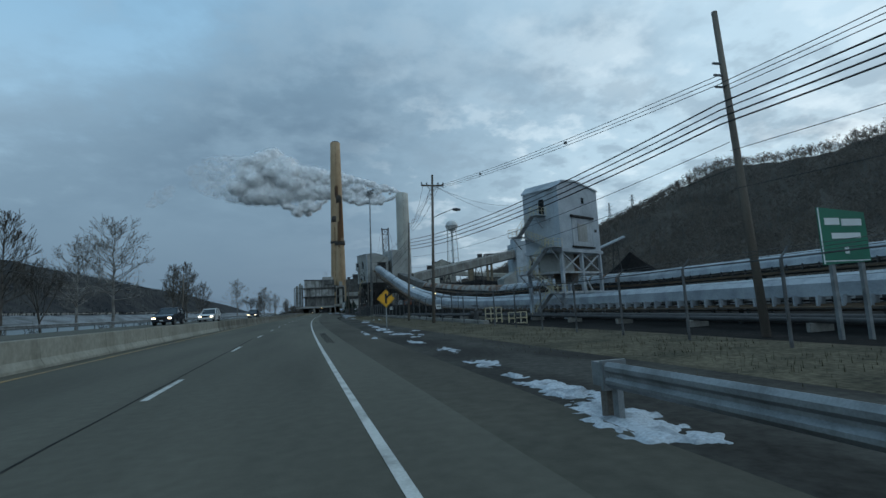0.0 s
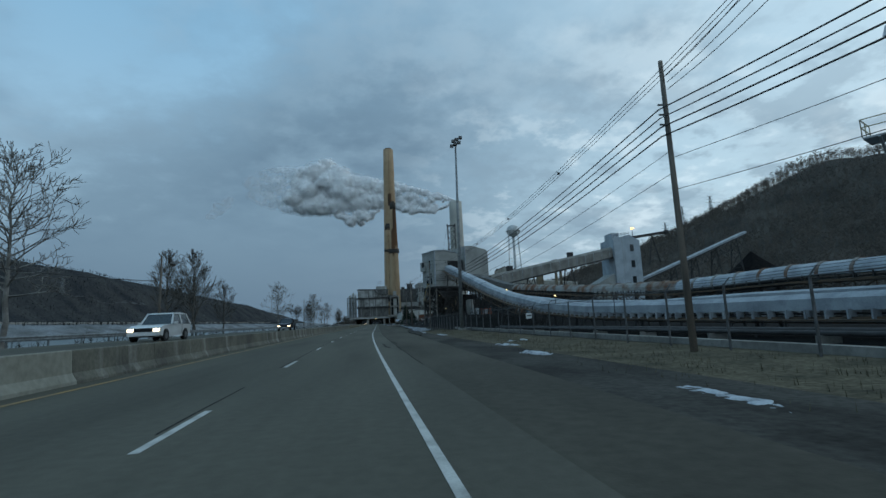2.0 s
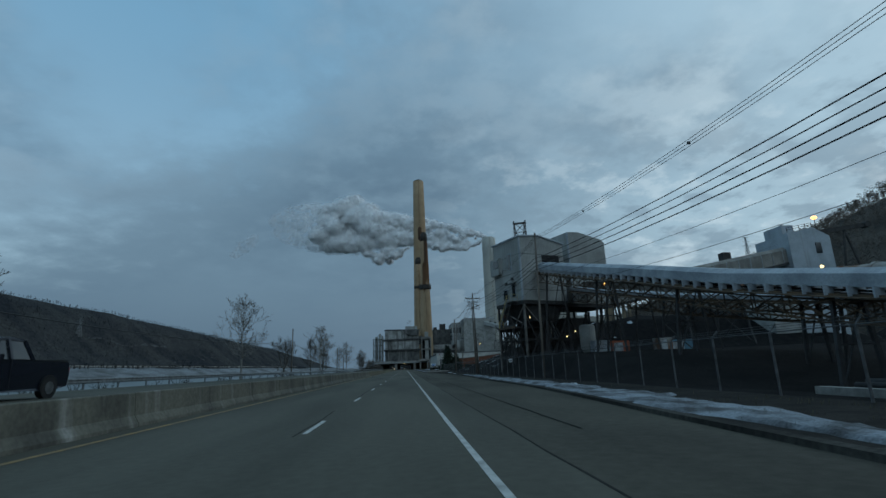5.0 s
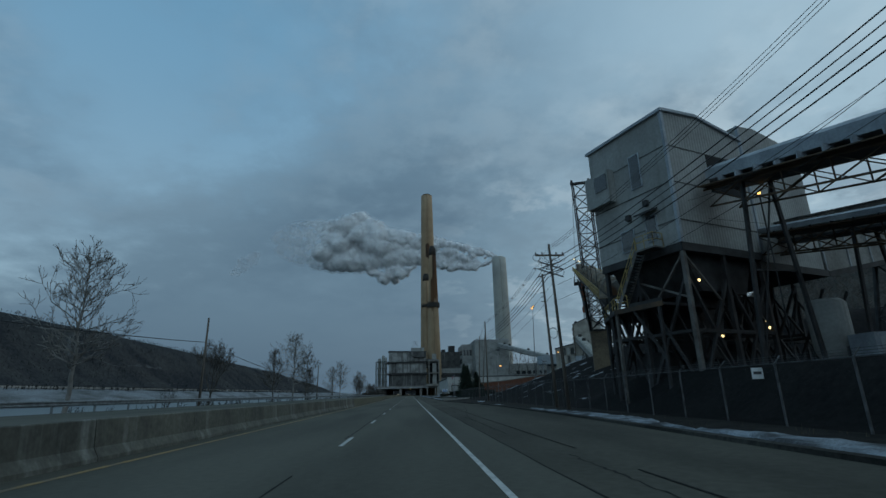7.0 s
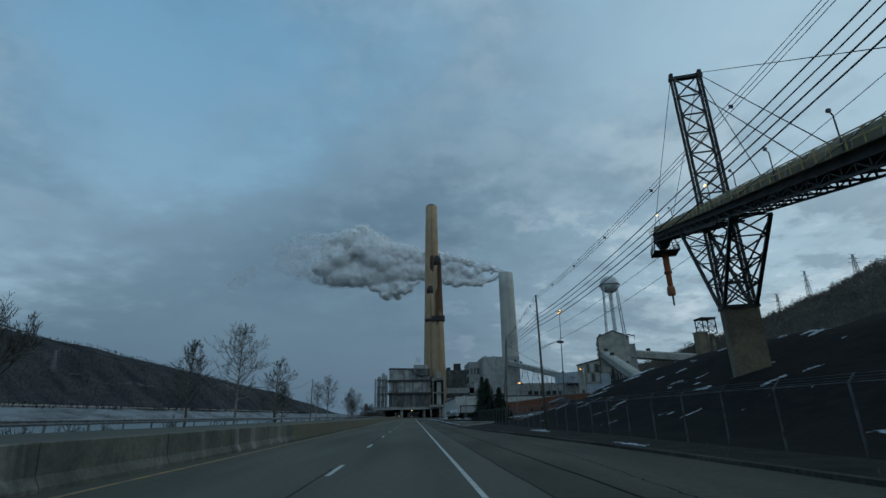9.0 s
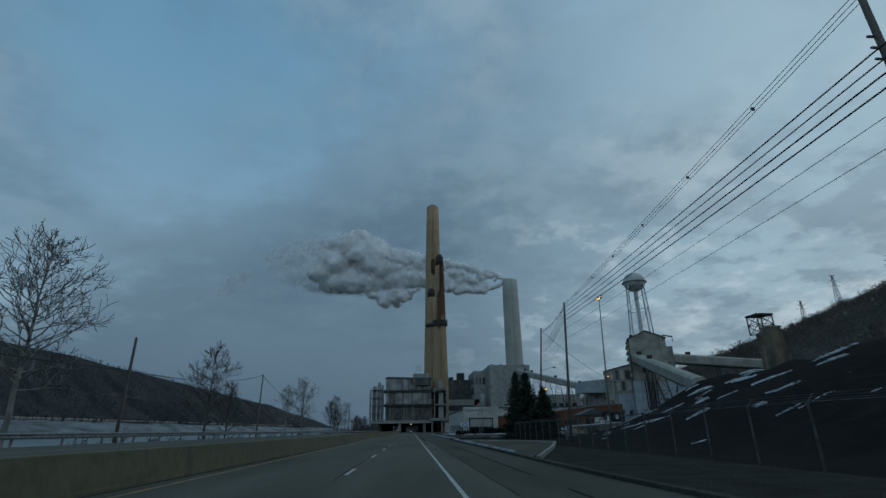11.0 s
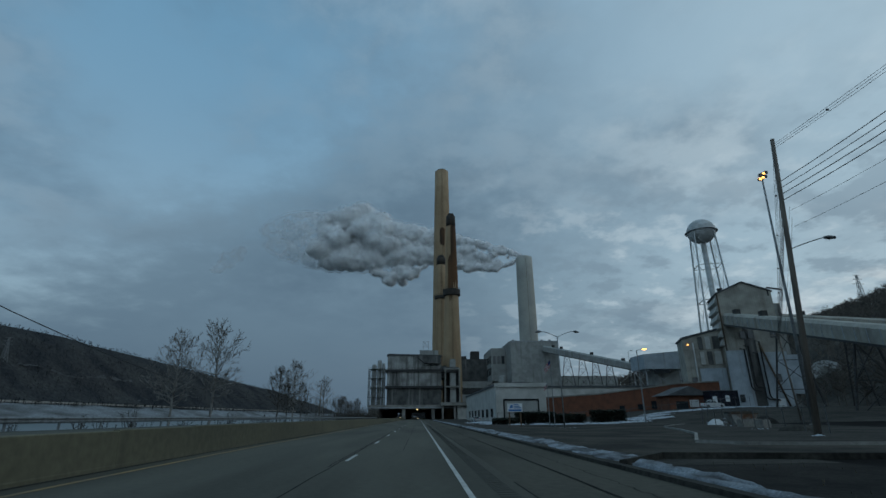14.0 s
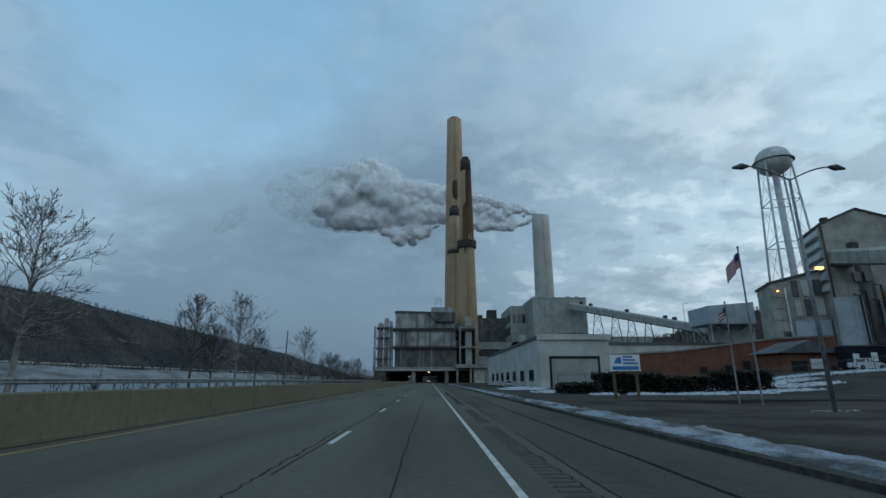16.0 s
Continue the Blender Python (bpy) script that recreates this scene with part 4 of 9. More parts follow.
# ---- median barrier ----
def make_barrier():
    b = thing("median_barrier", (-8.6, 120, 0), "long stained concrete median barrier", "barrier", kind="structure")
    y = -60.0
    while y < 640:
        L = 6.1
        h = 1.04 + 0.14 * sstep(300, 345, y) + 0.012 * noise.noise((y * 0.31, 0, 6))
        prof = [(-0.32, -0.1), (-0.32, 0.10), (-0.16, 0.34), (-0.10, h - 0.03), (-0.08, h), (0.08, h), (0.10, h - 0.03), (0.14, 0.34), (0.28, 0.10), (0.30, -0.1)]
        if y > 231:
            prof[6:] = [(0.11, h - 0.03), (0.16, 0.12), (0.17, 0.08), (0.17, -0.1)]
        mt = "jersey_pale" if y < 62 else "jersey" if y < 231 else "jersey_olive"
        j = 0.012 if y > 231 else 0.03
        m = Mesh().strip([(barrier_x(q) + bend(q) + 0.015 * noise.noise((y, 0, 3)), q, 0) for q in (y, y + L / 2, y + L - j)], prof)
        part("barrier_segment", m, M[mt], b)
        y += L


make_barrier()


def make_guard_rail(name, label, off, y0, y1, z0, side, top=0.72, group=""):
    """A steel beam guard rail on posts; side +1 puts the posts to the right of the beam."""
    g = thing(name, (off, (y0 + y1) / 2, z0), label, "guard rail", kind="structure")
    wprof = [(0.00, 0.0), (0.045, 0.05), (0.045, 0.09), (0.0, 0.13), (0.0, 0.17), (0.045, 0.21), (0.045, 0.26), (0.0, 0.31),
             (-0.012, 0.31), (0.03, 0.255), (0.03, 0.215), (-0.012, 0.175), (-0.012, 0.125), (0.03, 0.085), (0.03, 0.055), (-0.012, 0.0)]
    prof = [(-u * side, w + top - 0.31) for u, w in wprof]
    st = stations(y0, y1, 3.81)
    for a, c in zip(st[::4], st[4::4] + [st[-1]]):
        if c > a:
            m = Mesh().strip([(off + bend(q), q, z0) for q in stations(a, c, 3.81)], prof)
            part("rail_beam", m, M["galv"], g)
    for q in st:
        x = off + bend(q) + side * 0.12
        m = Mesh().box(x - 0.04, x + 0.04, q - 0.06, q + 0.06, z0 - 0.9, z0 + top - 0.03)
        m.box(x - side * 0.12 - 0.01, x, q - 0.05, q + 0.05, z0 + top - 0.25, z0 + top - 0.06)
        part("rail_post", m, M["galv"], g)


make_guard_rail("river_guard_rail", "galvanised guard rail on posts along the river side", -19.7, -45, 560, LEFT_Z, -1, 0.66)
make_guard_rail("verge_guard_rail", "short galvanised guard rail ending on the verge", 3.95, -40, 10.6, 0.0, 1, 0.66)
end = thing("rail_terminal", (3.95 + bend(10.6), 10.7, 0), "blunt galvanised end block of the guard rail", "guard rail")
ex = 3.95 + bend(10.6)
part("nose_plate", Mesh().box(ex - 0.04, ex + 0.30, 10.64, 10.70, 0.30, 0.67), M["galv"], end)
part("buffer_box", Mesh().box(ex + 0.02, ex + 0.26, 10.70, 11.0, 0.33, 0.63), M["galv"], end)
part("end_post", Mesh().box(ex + 0.06, ex + 0.2, 10.75, 10.9, -0.4, 0.3), M["post_wood"], end)


# ---- power plant ----
def make_precipitator():
    """The dust-collector house on piers that stands over the road."""
    t = thing("precipitator_house", (-3, 690, 0), "sooty grey precipitator house bridging both carriageways", "power plant")
    m = Mesh()
    for x0, x1 in ((-34.5, -27.5), (-11.3, -9.1), (8.9, 11.2), (27.0, 29.0)):
        m = Mesh().box(x0, x1, 668, 1000 if x0 < 10 else 830, -0.2, 6.9)
        part("pier", m, M["concrete"], t)
    part("deck", Mesh().prism([(-34.8, 667.2), (29.5, 667.2), (29.5, 832), (12, 832), (12, 1002), (-34.8, 1002)], "z", 6.9, 9.4), M["concrete"], t, "stained concrete deck slab")
    part("deck_beam", Mesh().box(-34.8, 29.5, 666.6, 667.2, 7.2, 8.0), M["steel_pale"], t)
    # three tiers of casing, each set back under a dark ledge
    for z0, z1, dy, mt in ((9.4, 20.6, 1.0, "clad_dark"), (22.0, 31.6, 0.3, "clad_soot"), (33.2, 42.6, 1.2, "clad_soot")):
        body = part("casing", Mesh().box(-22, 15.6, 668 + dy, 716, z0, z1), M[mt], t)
        m = Mesh()
        for i in range(13):
            x = -22 + i * 37.6 / 12
            m.box(x - 0.07, x + 0.07, 668 + dy - 0.14, 668 + dy, z0, z1)
        part_each("stiffener", m, M[mt], body)
    # dark ledge colour also stands in for the black shadow under each ledge
    for z0, z1 in ((20.6, 22.0), (31.6, 33.2)):
        part("ledge", Mesh().box(-23.5, 17.0, 667.0, 717, z0, z1), M["steel"], t)
        part("handrail", Mesh().rail([(-23.4, 667.1, z1), (16.9, 667.1, z1)], 1.1, 0.07, 3), M["steel"], t)
    part("roof", Mesh().prism([(-22.6, 42.6), (16.2, 42.6), (16.2, 43.2), (-21.0, 44.2), (-22.6, 43.6)], "y", 668.6, 717), M["roof"], t)
    part("roof_house", Mesh().box(0.5, 14, 676, 690, 43.6, 47.5), M["clad_grey"], t)
    part("roof_duct", Mesh().prism([(-2, 42.4), (15.0, 42.4), (15.0, 37.0), (4, 37.0)], "y", 664.5, 668.9), M["clad_dark"], t, "dark sloping duct on the top tier")
    m = Mesh().lattice([((x, y, 47.5), (x, y, 54.5)) for x, y in ((3, 680), (7, 680), (7, 684), (3, 684))], [0.5, 1], 0.18, 0.1)
    part("roof_frame", m, M["steel_pale"], t)
    # stair and tank tower at the river end
    tow = [((x, y, 8.0), (x, y, 33.5)) for x, y in ((-35, 668), (-24, 668), (-24, 676), (-35, 676))]
    part_each("frame_member", Mesh().lattice(tow, [0.0, 0.25, 0.5, 0.75, 1.0], 0.45, 0.22), M["steel_pale"], t, "pale braced steel frame")
    for x, r, h in ((-31.5, 1.7, 37), (-27.8, 1.5, 40), (-25.0, 1.0, 38)):
        part("tank", Mesh().turn((x, 672, 9.4), [(r, 0), (r, h - 9.4 - 1), (r * 0.6, h - 9.4)], 14), M["clad_grey"], t, smooth=True)
    for z in (14.4, 20.8, 27.1, 33.5):
        part("platform", Mesh().box(-35.4, -23.6, 667.6, 676.4, z, z + 0.2), M["steel"], t)
        part("handrail", Mesh().rail([(-35.3, 667.7, z + 0.2), (-23.7, 667.7, z + 0.2)], 1.1, 0.07, 2), M["steel_pale"], t)
    part("riser_pipe", Mesh().tube((-33.8, 667, -0.2), (-33.8, 667, 34), 0.35), M["steel_pale"], t, smooth=True)
    # ducts and lift shaft on the hill end
    part("duct", Mesh().box(15.6, 19.4, 671, 700, 28, 36), M["clad_dark"], t)
    part("duct", Mesh().tube((16, 670, 33), (28, 670, 33), 2.0, n=12), M["clad_dark"], t, smooth=True)
    sh = [((x, y, 9.4), (x, y, 33.5)) for x, y in ((18.5, 668), (28.5, 668), (28.5, 676), (18.5, 676))]
    part("shaft_frame", Mesh().lattice(sh, [0, 0.5, 1], 0.9, 0.6, sides=[]), M["concrete"], t)
    for z in (9.4, 21, 33):
        part("shaft_beam", Mesh().box(18.0, 29.0, 667.5, 676.5, z, z + 1.0), M["concrete"], t)
    part("lift_shaft", Mesh().box(22.0, 26.0, 670, 676, 9.4, 40.5), M["clad_grey"], t)
    part("shaft_back", Mesh().box(18.6, 28.4, 674, 676, 9.4, 33), M["dark"], t)
    part("canopy", Mesh().box(15, 42, 655, 668, 8.6, 10.6), M["concrete"], t)
    for x in (16, 24, 33, 41):
        part("canopy_column", Mesh().box(x - 0.6, x + 0.6, 656, 657.2, 0, 8.6), M["concrete"], t)
    part("canopy_room", Mesh().box(26, 35, 658, 668, 0, 8.6), M["white_wall"], t)
    # daylight side rails inside the underpass
    part("underpass_lamp", Mesh().box(-1.6, -0.4, 690, 690.5, 6.4, 6.8), M["warm"], t, "lit lamp under the deck")


make_precipitator()


def make_chimney(name, at, h, r0, r1, body, label, cap=None, bands=(), platforms=()):
    t = thing(name, at, label, "chimney")
    n = 36
    prof = [(r0 + (r1 - r0) * k / 8, h * k / 8) for k in range(9)]
    part("shaft", Mesh().turn(at, prof, n), M[body], t, smooth=True)
    def rad(z):
        return r0 + (r1 - r0) * z / h
    if cap:
        z0 = h - cap
        part("cap", Mesh().turn(at, [(rad(z0) + 0.15, z0), (rad(h) + 0.15, h), (rad(h) - 0.9, h + 0.4)], n), M["soot"], t, "soot-black top", True)
    part("flue", Mesh().turn(at, [(r1 * 0.72, h - 1), (r1 * 0.72, h + 2.2), (r1 * 0.55, h + 2.3)], 20), M["soot"] if body == "buff" else M["chimney_grey"], t, smooth=True)
    for z, hh, a0, a1, grow in bands:
        m = Mesh()
        k = 14
        vs, fs = [], []
        for i in range(k + 1):
            a = a0 + (a1 - a0) * i / k
            w = 0.5 + 0.5 * math.sin(math.pi * i / k)
            jag = 0.25 * noise.noise((i * 1.7, z * 0.1, 2)) + 0.2 * noise.noise((i * 4.1, z, 5))
            for zz in (z - hh * (0.35 + 0.55 * w + jag), z + hh * (0.4 + 0.6 * w + jag * 0.5) * 0.5):
                r = rad(zz) + 0.12
                vs.append((at[0] + r * math.cos(a), at[1] + r * math.sin(a), zz))
        for i in range(k):
            fs.append((2 * i, 2 * i + 2, 2 * i + 3, 2 * i + 1))
        part("soot_stain", m.add(vs, fs), M["rust_stain"], t, "rust-brown soot stain")
    for z, hh in platforms:
        p = part("platform", Mesh().turn(at, [(rad(z), z - hh), (rad(z) + 1.6, z - hh + 0.8), (rad(z) + 1.6, z), (rad(z), z)], n), M["soot"], t, "dark ring platform")
        m = Mesh()
        for i in range(n):
            a, b = 2 * math.pi * i / n, 2 * math.pi * (i + 1) / n
            r = rad(z) + 1.5
            pa, pb = ((at[0] + r * math.cos(q), at[1] + r * math.sin(q), z) for q in (a, b))
            m.beam(pa, (pa[0], pa[1], z + 1.2), 0.1)
            m.beam((pa[0], pa[1], z + 1.2), (pb[0], pb[1], z + 1.2), 0.1)
        part("guard", m, M["soot"], p)
    m = Mesh()
    for z in range(20, int(h), 3):
        for dx in (-0.35, 0.35):
            m.beam((at[0] + dx, at[1] - rad(z) - 0.3, z), (at[0] + dx, at[1] - rad(z + 3) - 0.3, z + 3), 0.12)
        m.beam((at[0] - 0.35, at[1] - rad(z) - 0.3, z), (at[0] + 0.35, at[1] - rad(z) - 0.3, z), 0.1)
    part("ladder", m, M["steel_brown"], t)
    return t


make_chimney("chimney", (27.5, 890.6, 0), 305, 13.5, 8.6, "buff", "very tall buff brick chimney with a rounded top", None, ((215, 18, -1.9, -1.3, 0),), ())
make_chimney("chimney", (25.4, 693.6, 0), 160, 8.0, 3.6, "buff", "shorter buff chimney with a soot-black top and ring platform", 9,
             ((134, 42, -1.7, 0.1, 0), (112, 26, -2.2, -1.4, 0)), ((97, 5.5),))
make_chimney("chimney", (19.5, 745, 0), 140, 6.0, 4.0, "buff", "slim buff chimney partly hidden behind its neighbour", 7, (), ((104, 3),))
make_chimney("chimney", (189.5, 1161, 0), 275, 17.0, 14.6, "chimney_grey", "pale grey concrete chimney giving off steam", None, (), ())


def make_boiler_house():
    t = thing("boiler_house", (70, 720, 0), "grey clad boiler house with dark windows and roof vents", "power plant")
    part("block", Mesh().box(29, 67, 725, 800, 0, 46.5), M["clad_dark"], t)
    part("block", Mesh().box(67.4, 103, 678, 745, 0, 53.8), M["clad_grey"], t, "tall pale grey block")
    part("parapet", Mesh().box(67.1, 103.3, 677.7, 745.3, 53.8, 54.6), M["steel_pale"], t)
    wing = part("window_wing", Mesh().box(56, 67.4, 700, 745, 0, 52), M["clad_grey"], t)
    for k in range(5):
        for z in (32, 41):
            part("window", Mesh().box(55.8, 56.0, 703 + k * 8, 708 + k * 8, z, z + 5.5), M["glass"], wing)
    for k in range(3):
        part("window", Mesh().box(57.4 + k * 3.3, 59.6 + k * 3.3, 699.8, 700, 40, 46), M["glass"], wing)
    part("gallery", Mesh().box(30, 66, 700, 712, 22, 27), M["clad_grey"], t)
    part("gallery", Mesh().box(29.5, 58, 690, 700, 17.5, 20), M["steel"], t)
    part("low_block", Mesh().box(30, 67, 690, 725, 0, 17), M["clad_grey"], t)
    part("roof_vent", Mesh().box(44, 51, 735, 745, 46.5, 54), M["steel"], t)
    part("roof_vent", Mesh().box(36, 40, 735, 745, 46.5, 50), M["steel"], t)
    for x in (70, 78, 92, 98):
        part("roof_vent", Mesh().box(x, x + 1.6, 684, 686, 54.6, 56.4), M["steel_pale"], t)
    part("tank", Mesh().turn((62, 688, 17), [(3.2, 0), (3.2, 12), (1.6, 13.5)], 16), M["clad_grey"], t, smooth=True)
    part("long_hall", Mesh().box(103, 150, 690, 740, 0, 30), M["clad_grey"], t)
    for k in range(6):
        part("window", Mesh().box(112 + 6 * k, 116 + 6 * k, 689.7, 690, 19, 22.5), M["glass"], t)


make_boiler_house()


def gallery(name, label, p, q, w, h, mt, group="", vents=(), bents=(), foot=None, ribs=True, roof="roof", category="conveyor"):
    """A covered conveyor gallery between two points of its floor's centre, with vents on top and braced bents below."""
    p, q = Vector(p), Vector(q)
    t = thing(name, tuple(p), label, category, group)
    d = (q - p)
    side = Vector((d.y, -d.x, 0)).normalized() * (w / 2)
    up = Vector((0, 0, 1))
    sec = [(-1, 0), (1, 0), (1, 0.82), (0.6, 1), (-0.6, 1), (-1, 0.82)]
    m = Mesh()
    vs = [e + side * a + up * (h * b) for e in (p, q) for a, b in sec]
    n = len(sec)
    m.add(vs, [tuple(range(n))[::-1], tuple(range(n, 2 * n))] + [(i, (i + 1) % n, n + (i + 1) % n, n + i) for i in range(n)])
    part("gallery", m, M[mt], t)
    m = Mesh()
    for s in (-1, 1):
        m.beam(p + side * s * 1.02, q + side * s * 1.02, 0.3, 0.5)
    part("floor_beam", m, M["steel"], t)
    if ribs:
        m = Mesh()
        k = max(2, int(d.length / 4))
        for i in range(k + 1):
            e = p.lerp(q, i / k)
            for s in (-1, 1):
                m.beam(e + side * s * 1.03, e + side * s * 1.03 + up * h * 0.82, 0.14)
        part_each("rib", m, M["steel_pale"], t)
    for f in vents:
        e = p.lerp(q, f) + up * h
        part("vent", Mesh().box(e.x - 0.9, e.x + 0.9, e.y - 0.9, e.y + 0.9, e.z - 0.2, e.z + 1.5), M["steel"], t)
    for f in bents:
        e = p.lerp(q, f)
        g0 = ground_z(e.x, e.y) - 0.3 if foot is None else foot
        if e.z - g0 < 1.5:
            continue
        sp = 1.0 + 0.08 * (e.z - g0)
        legs = [((e + side * s * sp).x, (e + side * s * sp).y) for s in (-1, 1)]
        m = Mesh()
        tops = [e + side * s * 0.9 for s in (-1, 1)]
        feet = [Vector((x, y, g0)) for x, y in legs]
        for a, b in zip(feet, tops):
            m.beam(a, b, 0.35)
        k = max(1, int((e.z - g0) / 6))
        for i in range(k):
            a0, a1 = feet[0].lerp(tops[0], i / k), feet[0].lerp(tops[0], (i + 1) / k)
            b0, b1 = feet[1].lerp(tops[1], i / k), feet[1].lerp(tops[1], (i + 1) / k)
            m.beam(a0, b1, 0.16)
            m.beam(b0, a1, 0.16)
            m.beam(a1, b1, 0.2)
        part_each("bent_member", m, M["steel"], t)
    return t


gallery("coal_gallery", "long pale coal gallery climbing to the boiler house", (152, 588, 18.5), (93, 676, 46), 5.5, 4.6, "clad_grey", vents=(0.35, 0.4, 0.62, 0.86, 0.93), bents=(0.2, 0.35, 0.5, 0.6, 0.7, 0.82))
gallery("coal_gallery", "beige coal gallery leaving the crusher house", (121, 490, 33), (182, 472, 26), 5.0, 4.6, "clad_beige", vents=(0.05, 0.3), bents=(0.5, 0.8))
gallery("coal_gallery", "beige coal gallery dropping towards the coal pile", (113, 486, 32.4), (93.5, 400, 12.3), 4.6, 4.2, "clad_beige", vents=(0.08, 0.3), bents=(0.42, 0.8), foot=0.0)
gallery("coal_gallery", "pale coal gallery between transfer towers", (38, 202, 11.2), (92, 222, 22.5), 4.0, 4.0, "concrete", vents=(0.15, 0.62), bents=(0.3, 0.6))
hc = gallery("hill_conveyor", "inclined open conveyor with a dark truss up the wooded slope", (108, 232, 13.4), (157, 233, 31.9), 3.4, 1.3, "cover", bents=(0.3, 0.5, 0.7, 0.9))
m = Mesh()
for i in range(22):
    a, b = Vector((108, 231, 13.2)).lerp(Vector((157, 232, 31.7)), i / 22), Vector((108, 231, 13.2)).lerp(Vector((157, 232, 31.7)), (i + 1) / 22)
    dn = Vector((0, 0, -3.6))
    m.beam(a + dn, b + dn, 0.25).beam(a, b + dn, 0.14).beam(a + dn, b, 0.14)
part_each("truss_member", m, M["steel"], hc)


def make_crusher_house():
    """Gabled tower turned a little to the road; local x runs along its front, y away from the viewer."""
    P = Matrix.Translation((110.0, 486.5, 0)) @ Matrix.Rotation(-0.35, 4, "Z")
    t = thing("crusher_house", (112, 490, 3), "tall stained grey crusher house with outside pipes", "power plant")
    W, D = 17.6, 16.0
    part("tower", Mesh().prism([(0, 2), (W, 2), (W, 43.4), (W * 0.5, 47.4), (0, 43.8)], "y", 0, D).xf(P), M["clad_beige"], t)
    part("roof", Mesh().prism([(-0.4, 43.7), (W * 0.5, 47.4), (W + 0.4, 43.3), (W + 0.4, 43.8), (W * 0.5, 47.95), (-0.4, 44.2)], "y", -0.4, D + 0.4).xf(P), M["roof"], t)
    part("rear_block", Mesh().box(W, W + 3.5, 5, D, 2, 40).xf(P), M["clad_grey"], t)
    part("corner_trim", Mesh().box(-0.25, 0.25, -0.25, 0.0, 2, 43.8).xf(P), M["steel_brown"], t)
    annex = part("annex", Mesh().prism([(-13.4, 2), (0, 2), (0, 31.5), (-13.4, 28.4)], "y", 5.0, 19.0).xf(P), M["clad_beige"], t)
    part("annex_roof", Mesh().prism([(-13.8, 28.4), (0, 31.5), (0, 32.2), (-13.8, 29.1)], "y", 4.6, 19.4).xf(P), M["roof"], t)
    for k in range(7):
        z = 5 + k * 3.25
        part("wall_panel", Mesh().box(-13.4, -8.6, 4.72, 5.0, z, z + 2.9).xf(P), M["clad_beige"], annex)
    for k in range(6):
        z = 25.0 + k * 3.1
        part("louvre", Mesh().prism([(-0.02, z), (-1.1, z + 0.3), (-0.7, z + 1.6), (-0.02, z + 2.7)], "y", 1.0, D - 1.5).xf(P), M["white_wall"], t, "stained curved louvre hood")
    for k, (x0, x1) in enumerate(((-8.0, -6.6), (-5.6, -4.0), (-3.2, -1.0))):
        for z in (12.5, 19.0, 24.5):
            part("bay_panel", Mesh().box(x0, x1, 4.6, 5.0, z, z + 4.6).xf(P), M["white_wall"] if (k + int(z)) % 2 else M["clad_dark"], annex)
    part("lower_skirt", Mesh().box(-0.5, 6.0, -0.7, 0, 2, 23).xf(P), M["clad"], t, "pale blue lower cladding")
    part("lower_skirt", Mesh().box(9.5, W + 0.4, -0.7, 0, 2, 22).xf(P), M["clad"], t, "pale blue lower cladding")
    part("lower_skirt", Mesh().box(-9, -0.5, 4.0, 4.55, 2, 17.5).xf(P), M["clad"], t, "pale blue lower cladding")
    part("loading_bay", Mesh().box(W + 0.4, W + 6, 1.0, 6.0, 8.0, 21).xf(P), M["clad"], t, "pale blue boxed loading bay")
    part("stain_panel", Mesh().box(6.0, 9.5, -0.15, 0, 2, 33).xf(P), M["clad_dark"], t, "soot-dark recess behind the pipes")
    part("roof_vent", Mesh().box(1.0, 2.6, 1, 2.6, 44.4, 46.2).xf(P), M["steel"], t)
    part("roof_davit", Mesh().beam((W - 1, 0, 42), (W - 1, 0, 45), 0.4).beam((W - 1, 0, 45), (W + 3.6, 0, 43.8), 0.5).beam((W + 3.4, 0, 43.6), (W + 3.4, 0, 41.4), 0.25).xf(P), M["steel"], t)
    for x, z in ((5.0, 27), (7.4, 27), (1.2, 5.4), (13.5, 12), (14.5, 27)):
        part("window", Mesh().box(x, x + 1.5, -0.9, -0.1, z, z + 2.6).xf(P), M["glass"], t)
    for x, z in ((-12, 12), (-3.6, 7), (-7.4, 7.5)):
        part("window", Mesh().box(x, x + 1.6, 3.9, 4.7, z, z + 2.4).xf(P), M["glass"], annex)
    for x, z0, z1 in ((5.2, 9, 23.5), (6.6, 10, 24.5), (9.0, 6, 22), (10.2, 6, 26)):
        part("pipe", Mesh().hose([(x - 1.4, -1.4, z1), (x, -1.4, z1 - 0.3), (x, -1.4, (z0 + z1) / 2), (x, -1.4, z0 + 1.6), (x + 0.6, -1.4, z0 + 0.4), (x + 2.8, -1.4, z0)], 0.26, 8).xf(P), M["steel"], t, smooth=True)
    part("pipe", Mesh().tube((10.0, -1.6, 25), (15.5, -1.6, 4), 0.34, n=10).xf(P), M["steel_brown"], t, "sloping rusty chute pipe", True)
    part("pipe", Mesh().tube((-10, 4.2, 3), (-10, 4.2, 27), 0.25).xf(P), M["tank"], t, smooth=True)
    part("door", Mesh().box(12.5, 14.6, -0.95, -0.7, 2, 6.5).xf(P), M["white_paint"], t, "white loading door")
    part("wall_lamp", Mesh().box(-11.9, -11.5, 4.35, 4.7, 26.2, 26.5).xf(P), M["amber"], t, "lit amber wall lamp")
    return t


make_crusher_house()


